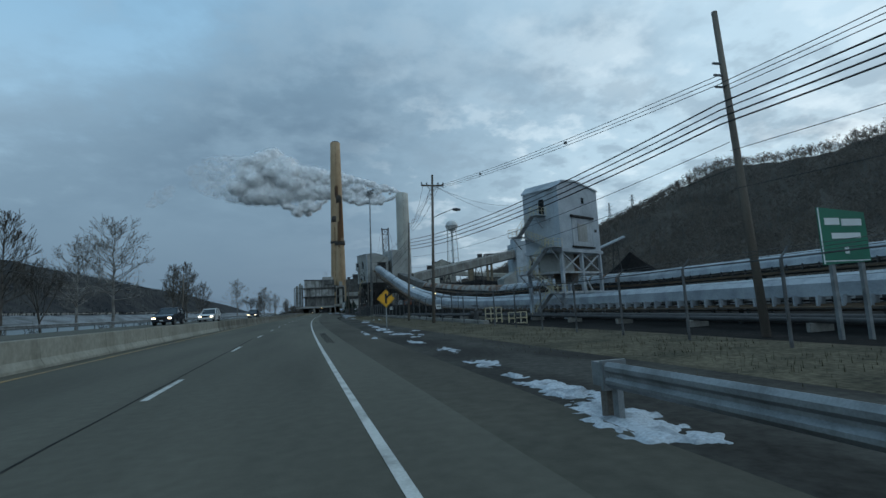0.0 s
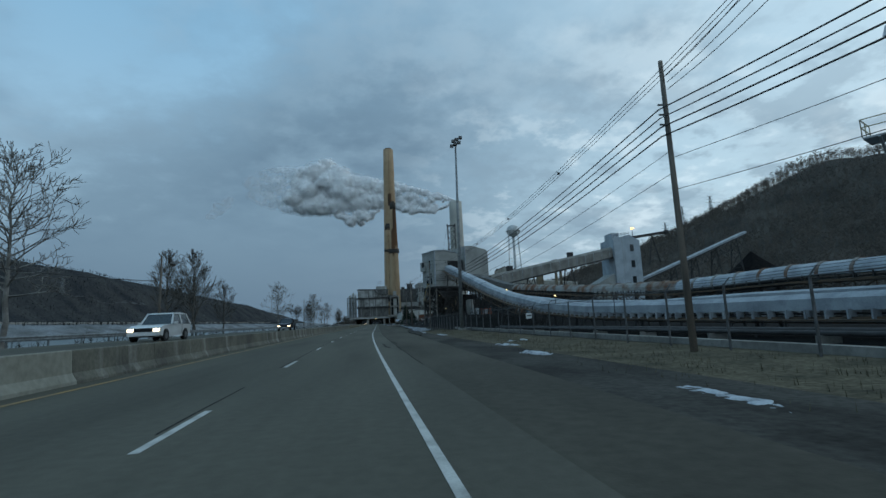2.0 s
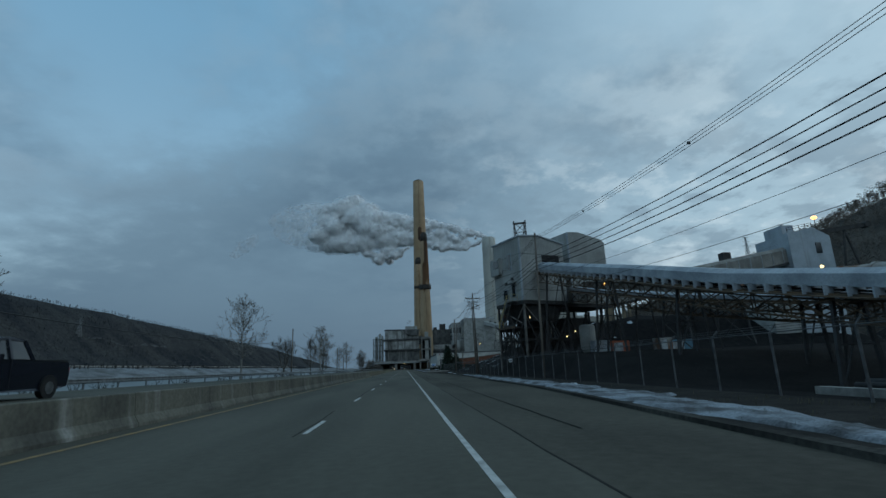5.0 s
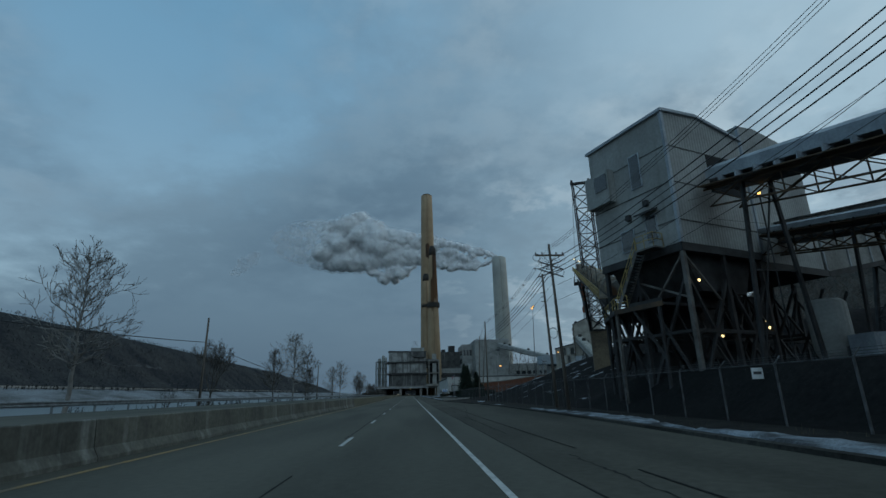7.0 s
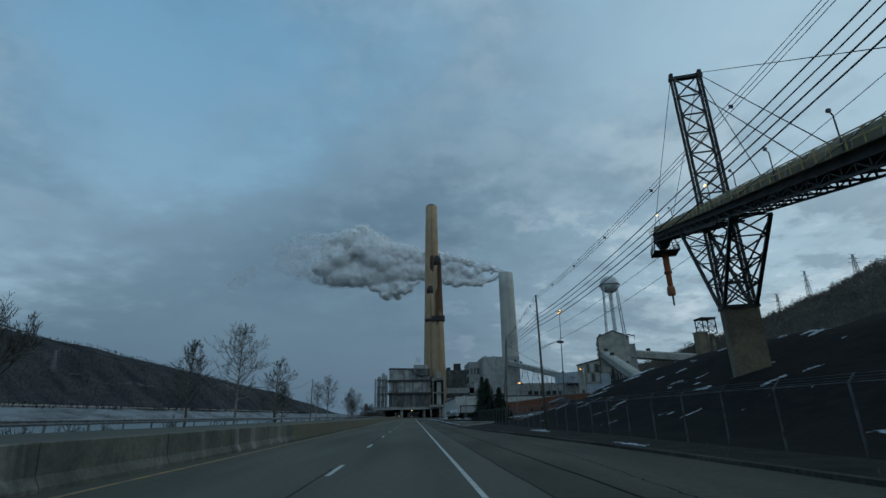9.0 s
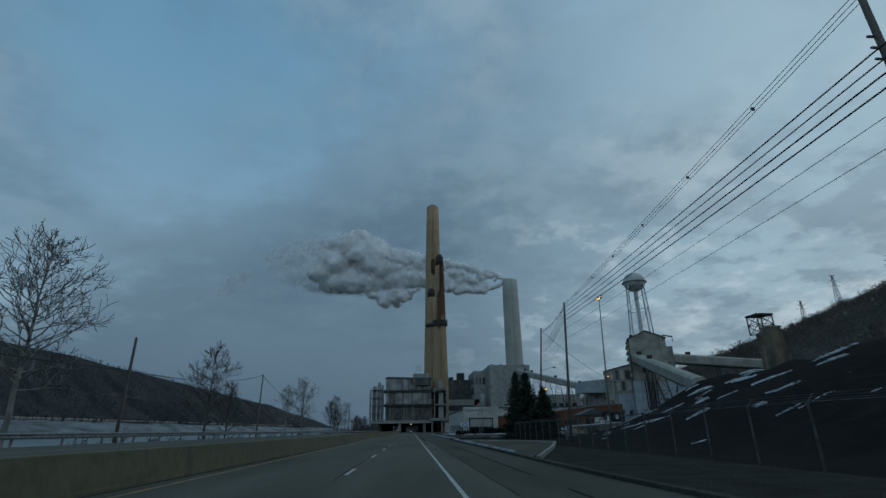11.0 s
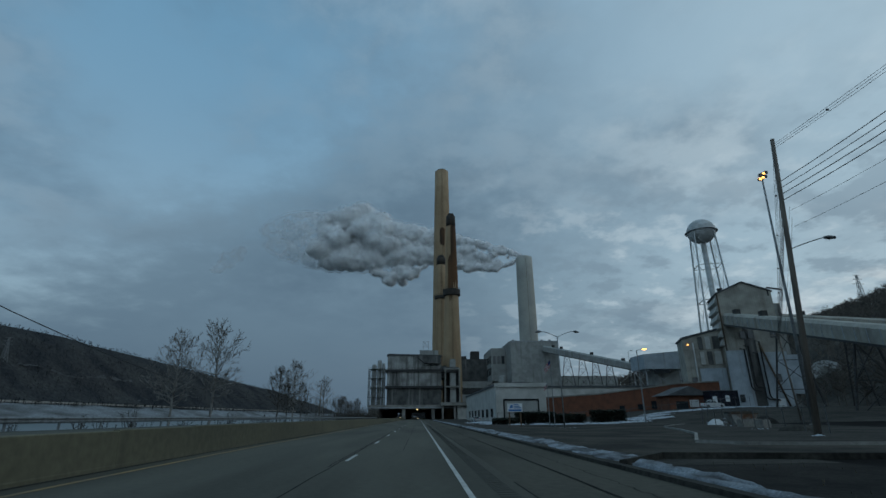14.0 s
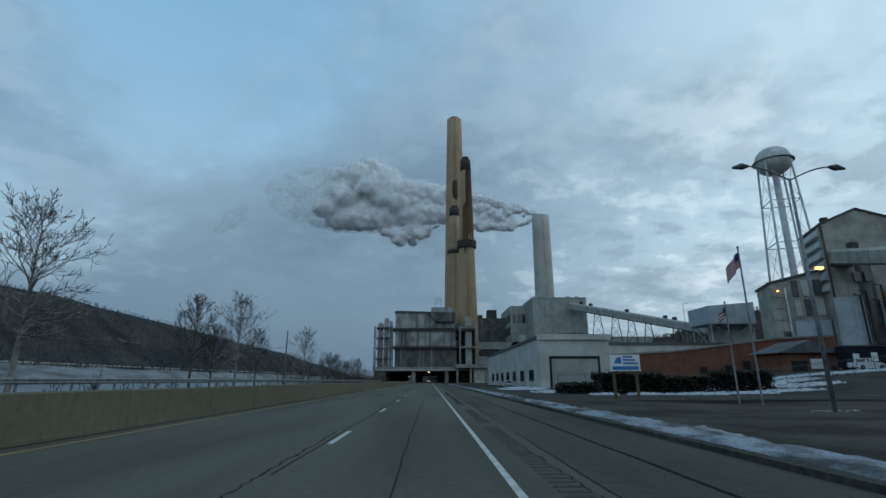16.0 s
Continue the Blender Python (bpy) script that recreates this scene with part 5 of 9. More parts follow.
def make_stilt_room():
    t = thing("control_room", (106, 530, 3), "pale blue clad control room on steel stilts", "building")
    part("room", Mesh().prism([(97.2, 20.4), (113.6, 20.4), (113.6, 28.0), (97.2, 26.6)], "y", 526, 540), M["clad"], t)
    part("window", Mesh().box(101, 108, 525.8, 526, 18.6, 20.2), M["glass"], t)
    legs = [((x, y, 2.5), (x, y, 20.4)) for x, y in ((98, 527), (113, 527), (113, 539), (98, 539))]
    part_each("stilt_member", Mesh().lattice(legs, [0.5, 1], 0.4, 0.2), M["steel_pale"], t)
    part("back_room", Mesh().box(104, 113.6, 529, 540, 12, 20.4), M["clad_grey"], t)


make_stilt_room()


def make_warehouse():
    t = thing("warehouse", (28, 470, 0), "white metal warehouse with a wide roller door", "building")
    x0, x1, y0, y1 = 21.6, 35.8, 456, 545
    part("wall", Mesh().box(x0, x1, y0, y1, -0.2, 9.6), M["white_wall"], t)
    part("roof", Mesh().prism([(x0 - 0.3, 9.6), (x1 + 0.3, 9.6), (x1 + 0.3, 10.2), ((x0 + x1) / 2, 10.7), (x0 - 0.3, 10.2)], "y", y0 - 0.3, y1 + 0.3), M["roof"], t)
    part("fascia", Mesh().box(x0 - 0.4, x1 + 0.4, y0 - 0.45, y0 - 0.3, 9.3, 10.4), M["white_wall"], t)
    d = part("roller_door", Mesh().box(24.0, 33.3, y0 - 0.02, y0 + 0.1, 0, 5.6), M["clad_grey"], t)
    m = Mesh()
    for k in range(14):
        m.box(24.0, 33.3, y0 - 0.06, y0 - 0.02, 0.1 + k * 0.4, 0.3 + k * 0.4)
    part_each("slat", m, M["clad_grey"], d)
    part("door_frame", Mesh().box(23.6, 24.0, y0 - 0.15, y0, 0, 6.1).box(33.3, 33.7, y0 - 0.15, y0, 0, 6.1).box(24.0, 33.3, y0 - 0.15, y0, 5.6, 6.1), M["dark"], t)
    for k in range(7):
        part("window", Mesh().box(x0 - 0.06, x0, 462 + k * 11, 467 + k * 11, 1.2, 3.6), M["glass"], t)


make_warehouse()


def make_brick_building():
    t = thing("brick_building", (65, 475, 0), "long low red brick office building", "building")
    part("wall", Mesh().prism([(36.2, -0.5), (98, -0.5), (98, 11.6), (84, 11.0), (58, 7.9), (36.2, 6.6)], "y", 475, 500), M["brick"], t)
    part("coping", Mesh().prism([(36.2, 6.6), (58, 7.9), (84, 11.0), (98, 11.6), (98, 12.0), (84, 11.4), (58, 8.3), (36.2, 7.0)], "y", 474.7, 500.2), M["concrete"], t)
    for x, w, z, h in ((74.5, 1.8, 3.4, 2.4), (78.6, 1.5, 2.6, 3.2), (70, 1.6, 3.2, 1.6), (64, 1.6, 2.8, 1.6), (90, 2.2, 4.4, 2.4)):
        part("window", Mesh().box(x, x + w, 474.8, 475.0, z, z + h), M["glass"], t)
    # gate house in front
    g = thing("gate_house", (80, 462, 0), "small brick gate house with a shallow dark roof", "building")
    part("wall", Mesh().box(72, 84, 458, 466, 0, 6.8), M["brick"], g)
    part("roof", Mesh().prism([(71, 6.8), (85, 6.8), (78, 9.4)], "y", 457, 467), M["roof"], g)
    part("window", Mesh().box(74, 77.4, 457.8, 458, 2.8, 5.2), M["glass"], g)
    part("window_panel", Mesh().box(78, 80.6, 457.8, 458, 3.6, 5.6), M["white_paint"], g)
    part("door", Mesh().box(81.8, 83.2, 457.8, 458, 0.2, 4.2), M["dark"], g)
    low = thing("low_shed", (50, 500, 0), "low pale flat-roofed shed behind the brick building", "building")
    part("wall", Mesh().box(38, 100, 503, 530, 0, 11.5), M["white_wall"], low)
    part("roof", Mesh().box(37.6, 100.4, 502.6, 530.4, 11.5, 12.2), M["roof"], low)


make_brick_building()


def make_water_tower():
    at = (147.4, 548.1, 2.5)
    t = thing("water_tower", at, "white ball-topped water tower on braced legs", "water tower")
    R, zc = 7.0, 90.0
    prof = [(max(0.4, R * math.cos(a)), zc + R * 0.92 * math.sin(a)) for a in [(-0.5 + k / 16) * math.pi for k in range(17)]]
    part("tank", Mesh().turn(at, prof, 32), M["tank"], t, smooth=True)
    part("catwalk", Mesh().turn(at, [(R, zc - 0.6), (R + 0.9, zc - 0.5), (R + 0.9, zc - 0.3), (R, zc - 0.3)], 32), M["steel_pale"], t)
    part("riser", Mesh().turn(at, [(1.3, -0.5), (1.3, zc - 6)], 14), M["tank"], t, smooth=True)
    legs = []
    for k in range(4):
        a = 0.5 + k * math.pi / 2
        legs.append(((at[0] + 12 * math.cos(a), at[1] + 12 * math.sin(a), 0.5), (at[0] + 6.6 * math.cos(a), at[1] + 6.6 * math.sin(a), at[2] + zc - 1)))
    for a, b in legs:
        part("leg", Mesh().tube(a, b, 0.5, 0.4), M["tank"], t, smooth=True)
    m = Mesh()
    for k in range(4):
        (a, b), (c, d) = legs[k], legs[(k + 1) % 4]
        a, b, c, d = map(Vector, (a, b, c, d))
        for i, f in enumerate((0.2, 0.4, 0.6, 0.8)):
            m.beam(a.lerp(b, f), c.lerp(d, f), 0.3)
            m.beam(a.lerp(b, f), c.lerp(d, f + 0.19), 0.12)
            m.beam(c.lerp(d, f), a.lerp(b, f + 0.19), 0.12)
    part_each("brace", m, M["tank"], t)


make_water_tower()


# the steam's underside and top at points away from the chimney, downwind along -x
PLUME = [(190, 271, 279), (172, 262, 291), (150, 254, 299), (110, 247, 309), (70, 252, 321), (30, 262, 330), (-10, 258, 337), (-48, 255, 343), (-75, 251, 362), (-108, 247, 384), (-140, 246, 366),
         (-172, 249, 358), (-205, 257, 361), (-240, 270, 354), (-272, 290, 340)]


def make_plume():
    """Steam drifting from the pale chimney: many lobes grown into one soft body, wrapped in two thinner skins of vapour."""
    rnd = random.Random(21)
    bm0 = bmesh.new()
    bmesh.ops.create_icosphere(bm0, subdivisions=2, radius=1.0)
    ball = [v.co.copy() for v in bm0.verts]
    faces = [tuple(v.index for v in f.verts) for f in bm0.faces]
    bm0.free()

    def band(x):
        for (a, *p), (b, *q) in zip(PLUME, PLUME[1:]):
            if a >= x >= b:
                f = (a - x) / (a - b)
                return [u + (v - u) * f for u, v in zip(p, q)]
        return list(PLUME[-1][1:])
    lobes = []
    n = 420
    for i in range(n):
        f = (i + rnd.random()) / n
        x = 187 - 455 * f ** 1.1
        lo, hi = band(x)
        h = hi - lo
        r = min(h * 0.40, (3.0 + 19 * min(1, f * 1.8)) * rnd.uniform(0.35, 1.0))
        t = rnd.random()
        t = t if rnd.random() < 0.5 else (0.0 if t < 0.4 else 1.0)
        z = lo + r + (h - 2 * r) * t
        dep = min(26, 2 + 42 * f) * (1 - 0.8 * abs(2 * t - 1))
        lobes.append((x, 1161 + rnd.uniform(-1, 1) * dep, z, r))
    for i in range(34):
        x = rnd.uniform(-92, 12)
        d = max(0.0, 1 - ((x + 44) / 52) ** 2)
        lobes.append((x, 1154 + rnd.gauss(0, 6), 256 - 34 * d * rnd.random(), rnd.uniform(4, 9) * (0.6 + 0.5 * d)))
    for i in range(16):
        lobes.append((rnd.uniform(66, 140), 1156 + rnd.gauss(0, 4), 252 + rnd.uniform(-3, 5), rnd.uniform(4, 7)))
    shred = [(-338 + 13 * u, 1160 + rnd.gauss(0, 5), 264 + 12 * u + rnd.gauss(0, 5), rnd.uniform(5, 10)) for u in [rnd.gauss(0, 0.9) for _ in range(16)]]

    def skin(name, label, balls, swell, material, voxel, soft):
        m = Mesh()
        for x, y, z, r in balls:
            sd = Vector((x * 0.31, z * 0.17, y * 0.2))
            vs = []
            for p in ball:
                k = r * swell * (0.95 + 0.30 * noise.noise(p * 1.7 + sd))
                vs.append((x + p.x * k * 1.15, y + p.y * k, z + p.z * k * 0.92))
            m.add(vs, faces)
        me = bpy.data.meshes.new(name)
        me.from_pydata(m.v, [], m.f)
        me.materials.append(M[material])
        ob = tagged(new(name, me), label, "steam", kind="stuff")
        rm = ob.modifiers.new("merge", "REMESH")
        rm.mode, rm.voxel_size, rm.use_smooth_shade = "VOXEL", voxel, True
        sm = ob.modifiers.new("soften", "SMOOTH")
        sm.factor, sm.iterations = 0.5, soft
    skin("steam_plume", "grey-white steam plume drifting from the chimney", [c for c in lobes if c[0] > -175 - 40 * noise.noise((c[2] * 0.05, 0, 0))], 0.94, "steam", 1.6, 3)
    skin("steam_haze", "thin grey vapour fraying off the steam plume", lobes + shred, 1.06, "mist", 2.2, 4)
    skin("steam_haze", "faint outer vapour round the steam plume", lobes + shred, 1.30, "mist_thin", 2.6, 5)


make_plume()


# ---- coal handling ----
def place(c, u):
    """Local axes at a corner: x along u, y square to it towards the far side."""
    u = Vector((u[0], u[1], 0)).normalized()
    return Matrix(((u.x, -u.y, 0, c[0]), (u.y, u.x, 0, c[1]), (0, 0, 1, c[2]), (0, 0, 0, 1)))


def make_sampling_tower():
    """Pale clad tower on braced legs with stairs up its road face. Local x runs along the front, y along the road face."""
    P = place((33.2, 62.2, 0), (0.87, 0.49))
    t = thing("sampling_tower", (36, 66, -0.9), "pale blue clad sampling tower on braced steel legs", "industrial building")
    A, B, Z0, Z1 = 9.8, 5.6, 8.0, 15.9
    sec = [(0, Z0), (A, Z0), (A, Z1 + 0.6), (A * 0.42, Z1 + 1.3), (A * 0.1, Z1 + 0.95), (0, Z1)]
    part("housing", Mesh().prism([(p[0], p[1]) for p in sec], "y", 0, B).xf(P), M["clad"], t)
    sec2 = [(-0.15, Z1), (A * 0.1, Z1 + 0.97), (A * 0.42, Z1 + 1.32), (A + 0.15, Z1 + 0.6), (A + 0.15, Z1 + 0.8), (A * 0.42, Z1 + 1.55), (A * 0.1, Z1 + 1.2), (-0.15, Z1 + 0.2)]
    part("roof", Mesh().prism(sec2, "y", -0.15, B + 0.15).xf(P), M["cover"], t)
    w = part("loading_window", Mesh().box(2.8, 7.8, -0.10, -0.02, 8.5, 12.3).xf(P), M["cover"], t)
    part("hood", Mesh().box(2.5, 8.1, -0.28, -0.02, 12.3, 12.6).xf(P), M["dark"], w)
    part("panel", Mesh().box(4.0, 6.3, -0.16, -0.10, 9.1, 11.5).xf(P), M["clad_grey"], w)
    part("sill", Mesh().box(2.6, 8.0, -0.25, -0.02, 8.25, 8.45).xf(P), M["dark"], w)
    part("side_light", Mesh().box(8.5, 8.9, -0.12, -0.02, 10.6, 11.0).xf(P), M["steel"], t)
    part("top_window", Mesh().box(5.6, 6.1, -0.08, -0.02, 14.4, 15.2).xf(P), M["glass"], t)
    part("door", Mesh().box(-0.08, -0.02, 2.2, 3.0, 12.6, 14.8).xf(P), M["dark"], t, "open dark doorway at the landing")
    part("base_ring", Mesh().box(-0.2, A + 0.2, -0.2, B + 0.2, 7.6, 8.0).xf(P), M["cover"], t)
    for x, y in ((0.2, 0.2), (A - 0.2, 0.2), (A - 0.2, B - 0.2), (0.2, B - 0.2), (A * 0.5, 0.2), (A * 0.5, B - 0.2)):
        part("leg", Mesh().box(x - 0.2, x + 0.2, y - 0.2, y + 0.2, -1.0, 7.6).xf(P), M["cover"], t)
    m = Mesh()
    for z in (2.4, 5.0):
        for a, b in (((0.2, 0.2), (A - 0.2, 0.2)), ((A - 0.2, 0.2), (A - 0.2, B - 0.2)), ((A - 0.2, B - 0.2), (0.2, B - 0.2)), ((0.2, B - 0.2), (0.2, 0.2))):
            m.beam((*a, z), (*b, z), 0.25)
    for x0, x1 in ((0.2, A * 0.5), (A * 0.5, A - 0.2)):
        m.beam((x0, 0.2, 5.0), (x1, 0.2, 7.6), 0.18).beam((x1, 0.2, 5.0), (x0, 0.2, 7.6), 0.18)
        m.beam((x0, B - 0.2, 5.0), (x1, B - 0.2, 7.6), 0.18).beam((x1, B - 0.2, 5.0), (x0, B - 0.2, 7.6), 0.18)
    m.beam((A * 0.5, 0.2, 5.0), (A * 0.62, 0.2, 0), 0.22).beam((A * 0.5, 0.2, 5.0), (A * 0.9, 0.2, 0.4), 0.22)
    part_each("brace", m.xf(P), M["steel_pale"], t)
    part("inner_chute", Mesh().prism([(3, 7.8), (7, 7.8), (5.6, 3.6), (4.4, 3.6)], "y", 1.5, 4.2).xf(P), M["steel_brown"], t)
    part("inner_tank", Mesh().box(1.2, 4.6, 1.2, 4.4, 5.0, 7.6).xf(P), M["clad_grey"], t)
    # stairs on the road face: local y is along it, x stands out from it
    def flight(y0, z0, y1, z1, x):
        s = Mesh()
        k = max(2, round(abs(z1 - z0) / 0.21))
        for i in range(k):
            f = (i + 0.5) / k
            yy, zz = y0 + (y1 - y0) * f, z0 + (z1 - z0) * f
            s.box(x - 0.8, x, yy - 0.13, yy + 0.13, zz - 0.02, zz + 0.03)
        st = part("stair", Mesh().beam((x - 0.42, y0, z0 - 0.06), (x - 0.42, y1, z1 - 0.06), 0.9, 0.05).xf(P), M["steel_pale"], t)
        part_each("tread", s.xf(P), M["steel_pale"], st)
        g = Mesh()
        for xx in (x - 0.8, x):
            g.rail([(xx, y0, z0), (xx, y1, z1)], 1.0, 0.045, 1.2)
        part("stair_rail", g.xf(P), M["safety"], st, "faded yellow stair railing")

    def landing(y0, y1, z, x0=-1.9, x1=-0.05):
        lp = part("landing", Mesh().box(x0, x1, y0, y1, z - 0.1, z).xf(P), M["steel_pale"], t)
        part("landing_rail", Mesh().rail([(x1, y0, z), (x0, y0, z), (x0, y1, z), (x1, y1, z)], 1.0, 0.045, 1.0).xf(P), M["safety"], lp)
        part("bracket", Mesh().beam((x1, (y0 + y1) / 2, z - 1.6), (x0, (y0 + y1) / 2, z - 0.1), 0.12).xf(P), M["steel_pale"], lp)
    landing(1.9, 3.2, 12.6)
    flight(3.2, 12.6, 5.6, 10.2, -0.9)
    landing(5.6, 7.0, 10.2)
    flight(5.6, 10.2, 1.2, 8.2, -0.1)
    landing(-0.2, 1.2, 8.2)
    flight(1.2, 8.2, 4.6, 5.0, -0.9)
    landing(4.6, 6.2, 5.0)
    flight(4.6, 5.0, 1.0, 2.4, -0.1)
    landing(-0.4, 1.0, 2.4)
    flight(1.0, 2.4, 4.0, -0.7, -0.9)


make_sampling_tower()


def belt(name, label, path, w, h, cover_mat, windows=True, legs=True, group="", round_top=False, rusty=None, deck=True):
    """A long covered belt conveyor along points of its floor, in modules of cover with openings below, on trestle legs."""
    t = thing(name, path[len(path) // 2], label, "conveyor", group)
    pts = [Vector(p) for p in path]
    # even stations
    out, step = [pts[0]], 3.0
    for a, b in zip(pts, pts[1:]):
        k = max(1, round((b - a).length / step))
        out += [a.lerp(b, i / k) for i in range(1, k + 1)]
    n = len(out)
    if round_top:
        hood = [(w / 2 * math.cos(a), h * 0.35 + h * 0.65 * math.sin(a)) for a in [math.pi * k / 7 for k in range(8)]]
    else:
        hood = [(w / 2, h * 0.36), (w / 2, h * 0.80), (w * 0.28, h), (-w * 0.28, h), (-w / 2, h * 0.80), (-w / 2, h * 0.36)]
    for i in range(0, n - 1, 4):
        seg = out[i:i + 5]
        if len(seg) < 2:
            continue
        mt = cover_mat
        if rusty and rusty[0] <= seg[0].y <= rusty[1]:
            mt = "rusty"
        part("cover", Mesh().strip(seg, hood), M[mt], t, smooth=False)
    fl = [(-w / 2, 0), (-w / 2, 0.22), (w / 2, 0.22), (w / 2, 0)]
    part("floor", Mesh().strip(out, fl), M["steel"], t)
    m = Mesh()
    for i in range(n - 1):
        a, b = out[i], out[i + 1]
        d = (b - a).normalized()
        s = Vector((d.y, -d.x, 0)).normalized() * (w / 2)
        for sg in (-1, 1):
            for f in (0.0, 0.5):
                e = a.lerp(b, f) + s * sg
                m.beam(e + Vector((0, 0, 0.1)), e + Vector((0, 0, h * 0.4)), 0.62 if windows else 0.12, 0.12)
    for sg in (-1, 1):
        o = sg * w / 2 * 1.05
        part("edge_beam", Mesh().strip(out, [(o - 0.05, -0.03), (o - 0.05, 0.23), (o + 0.05, 0.23), (o + 0.05, -0.03)]), M["steel_brown"], t)
    if windows:
        part_each("side_panel", m, M[cover_mat], t)
    else:
        tagged(part("side_panel", m, M["steel"], t), "", kind="stuff")
    part("belt", Mesh().strip(out, [(-w * 0.3, 0.35), (-w * 0.3, 0.45), (w * 0.3, 0.45), (w * 0.3, 0.35)]), M["dark"], t, "black rubber belt")
    if rusty:
        for p, q in zip(out, out[1:]):
            if rusty[0] - 30 <= p.y <= rusty[1]:
                d = (q - p).normalized()
                part("hoop", Mesh().strip([p, p + d * 0.3], [(a * 1.07, b * 1.06) for a, b in hood]), M["rusty"], t, "rusting cover hoop")
    if windows:
        # pipe and ledge below the openings on the road side
        part("service_pipe", Mesh().hose([p + Vector((-w / 2 - 0.25, 0, -0.15)) for p in out[::2]], 0.07, 6), M["steel_brown"], t)
    if deck:
        # walkway with handrail on the road side
        wl = [Vector((p.x, p.y, p.z)) for p in out]
        m = Mesh().strip(wl, [(-w / 2 - 0.9, 0.0), (-w / 2 - 0.9, 0.08), (-w / 2 - 0.05, 0.08), (-w / 2 - 0.05, 0.0)])
        part("walkway", m, M["steel_brown"], t)
    if legs:
        for i in range(0, n, 5):
            p = out[i]
            g0 = ground_z(p.x, p.y) - 0.3
            if p.z - g0 < 0.4:
                continue
            a, b = out[max(i - 1, 0)], out[min(i + 1, n - 1)]
            d = (b - a)
            s = Vector((d.y, -d.x, 0)).normalized()
            sp = w / 2 + 0.08 * (p.z - g0)
            f0, f1 = p - s * sp, p + s * sp
            f0.z = f1.z = g0
            t0, t1 = p - s * w * 0.45, p + s * w * 0.45
            m = Mesh().beam(f0, t0, 0.22).beam(f1, t1, 0.22)
            if p.z - g0 > 2.5:
                m.beam(f0, t1, 0.09).beam(f0.lerp(t0, 0.5), f1.lerp(t1, 0.5), 0.12)
            part_each("trestle_member", m, M["steel"], t)
    # truss under the climbing stretch
    m = Mesh()
    for i in range(n - 1):
        a, b = out[i], out[i + 1]
        if a.z > 3.2:
            d = (b - a).normalized()
            s = Vector((d.y, -d.x, 0)).normalized() * (w / 2)
            for sg in (-1, 1):
                lo_a, lo_b = a + s * sg - Vector((0, 0, 1.5)), b + s * sg - Vector((0, 0, 1.5))
                m.beam(lo_a, lo_b, 0.12).beam(a + s * sg, lo_b, 0.07).beam(lo_a, b + s * sg, 0.07).beam(lo_a, a + s * sg, 0.07)
            m.beam(a - s - Vector((0, 0, 1.5)), b + s - Vector((0, 0, 1.5)), 0.06)
    if m.v:
        part_each("truss_member", m, M["steel_brown"], t)
    return t


PROF1 = [(-40, 0.25), (20, 0.20), (60, 0.15), (90, 0.45), (108, 0.95), (122, 1.9), (138, 4.2), (150, 6.5), (165, 10.0), (178, 12.9), (191, 15.9)]


def lane(x0, x1, y):
    return x0 + (x1 - x0) * min(1.0, max(0.0, (y - 60) / 131))


belt("belt_conveyor", "low white covered belt conveyor with open side panels", [(lane(34.5, 23.5, y), y, z) for y, z in PROF1], 2.4, 1.85, "cover", group="covered belts")
PROF2 = [(-30, 3.6), (30, 2.8), (60, 2.7), (88, 3.4), (104, 3.3), (127, 4.5), (150, 6.4), (162, 7.4)]
belt("belt_conveyor", "round-topped silver belt conveyor with a rusting stretch", [(lane(45, 33, y), y, z) for y, z in PROF2], 2.4, 1.9, "cover", windows=False, group="covered belts", round_top=True, rusty=(96, 160))


def streaked_gallery():
    """The upper end of the silver belt: a box gallery in stained upright sheets, up to the rear house."""
    way = [(lane(45, 33, y), y, z) for y, z in ((162, 7.3), (169, 8.4), (183, 11.0), (194, 12.9), (197, 13.4))]
    t = thing("belt_gallery", way[2], "stained brown sheet-clad belt gallery rising to the transfer house", "conveyor")
    part("core", Mesh().strip(way, [(-1.1, 0.1), (-1.1, 1.7), (1.1, 1.7), (1.1, 0.1)]), M["steel"], t)
    part("roof", Mesh().strip(way, [(-1.3, 1.7), (-1.3, 1.8), (0, 2.0), (1.3, 1.8), (1.3, 1.7)]), M["clad_dark"], t)
    part("sole", Mesh().strip(way, [(-1.25, -0.1), (-1.25, 0.1), (1.25, 0.1), (1.25, -0.1)]), M["steel"], t)
    rq = random.Random(31)
    for (p, q) in zip(way, way[1:]):
        p, q = Vector(p), Vector(q)
        k = max(1, round((q - p).length / 0.9))
        for i in range(k):
            a, b = p.lerp(q, i / k), p.lerp(q, (i + 0.985) / k)
            o = rq.uniform(0, 0.03)
            for sg in (-1, 1):
                part("sheet", Mesh().strip([a, b], [(sg * 1.11, 0.02), (sg * 1.11, 1.72), (sg * (1.17 + o), 1.72), (sg * (1.17 + o), 0.02 - o)]), M["stained_sheet"], t)
    for x, y in ((-0.9, 168.0), (0.9, 168.0), (-0.9, 180.0), (0.9, 180.0), (-0.9, 190.0), (0.9, 190.0)):
        z = 7.3 + (y - 162) * 0.172
        c = lane(45, 33, y)
        part("trestle_member", Mesh().beam((c + x * 2.0, y, ground_z(c, y) - 0.3), (c + x, y, z), 0.2), M["steel"], t)


streaked_gallery()
PROF3 = [(-30, 2.1), (30, 1.5), (60, 1.4), (88, 1.9), (104, 1.9), (127, 3.0), (150, 5.3), (166, 7.7), (185, 11.3), (195, 13.2)]
belt("belt_conveyor", "narrow open belt conveyor with pale side beams", [(lane(40.5, 29.5, y), y, z) for y, z in PROF3], 1.6, 0.9, "cover", windows=False, group="covered belts", deck=True)


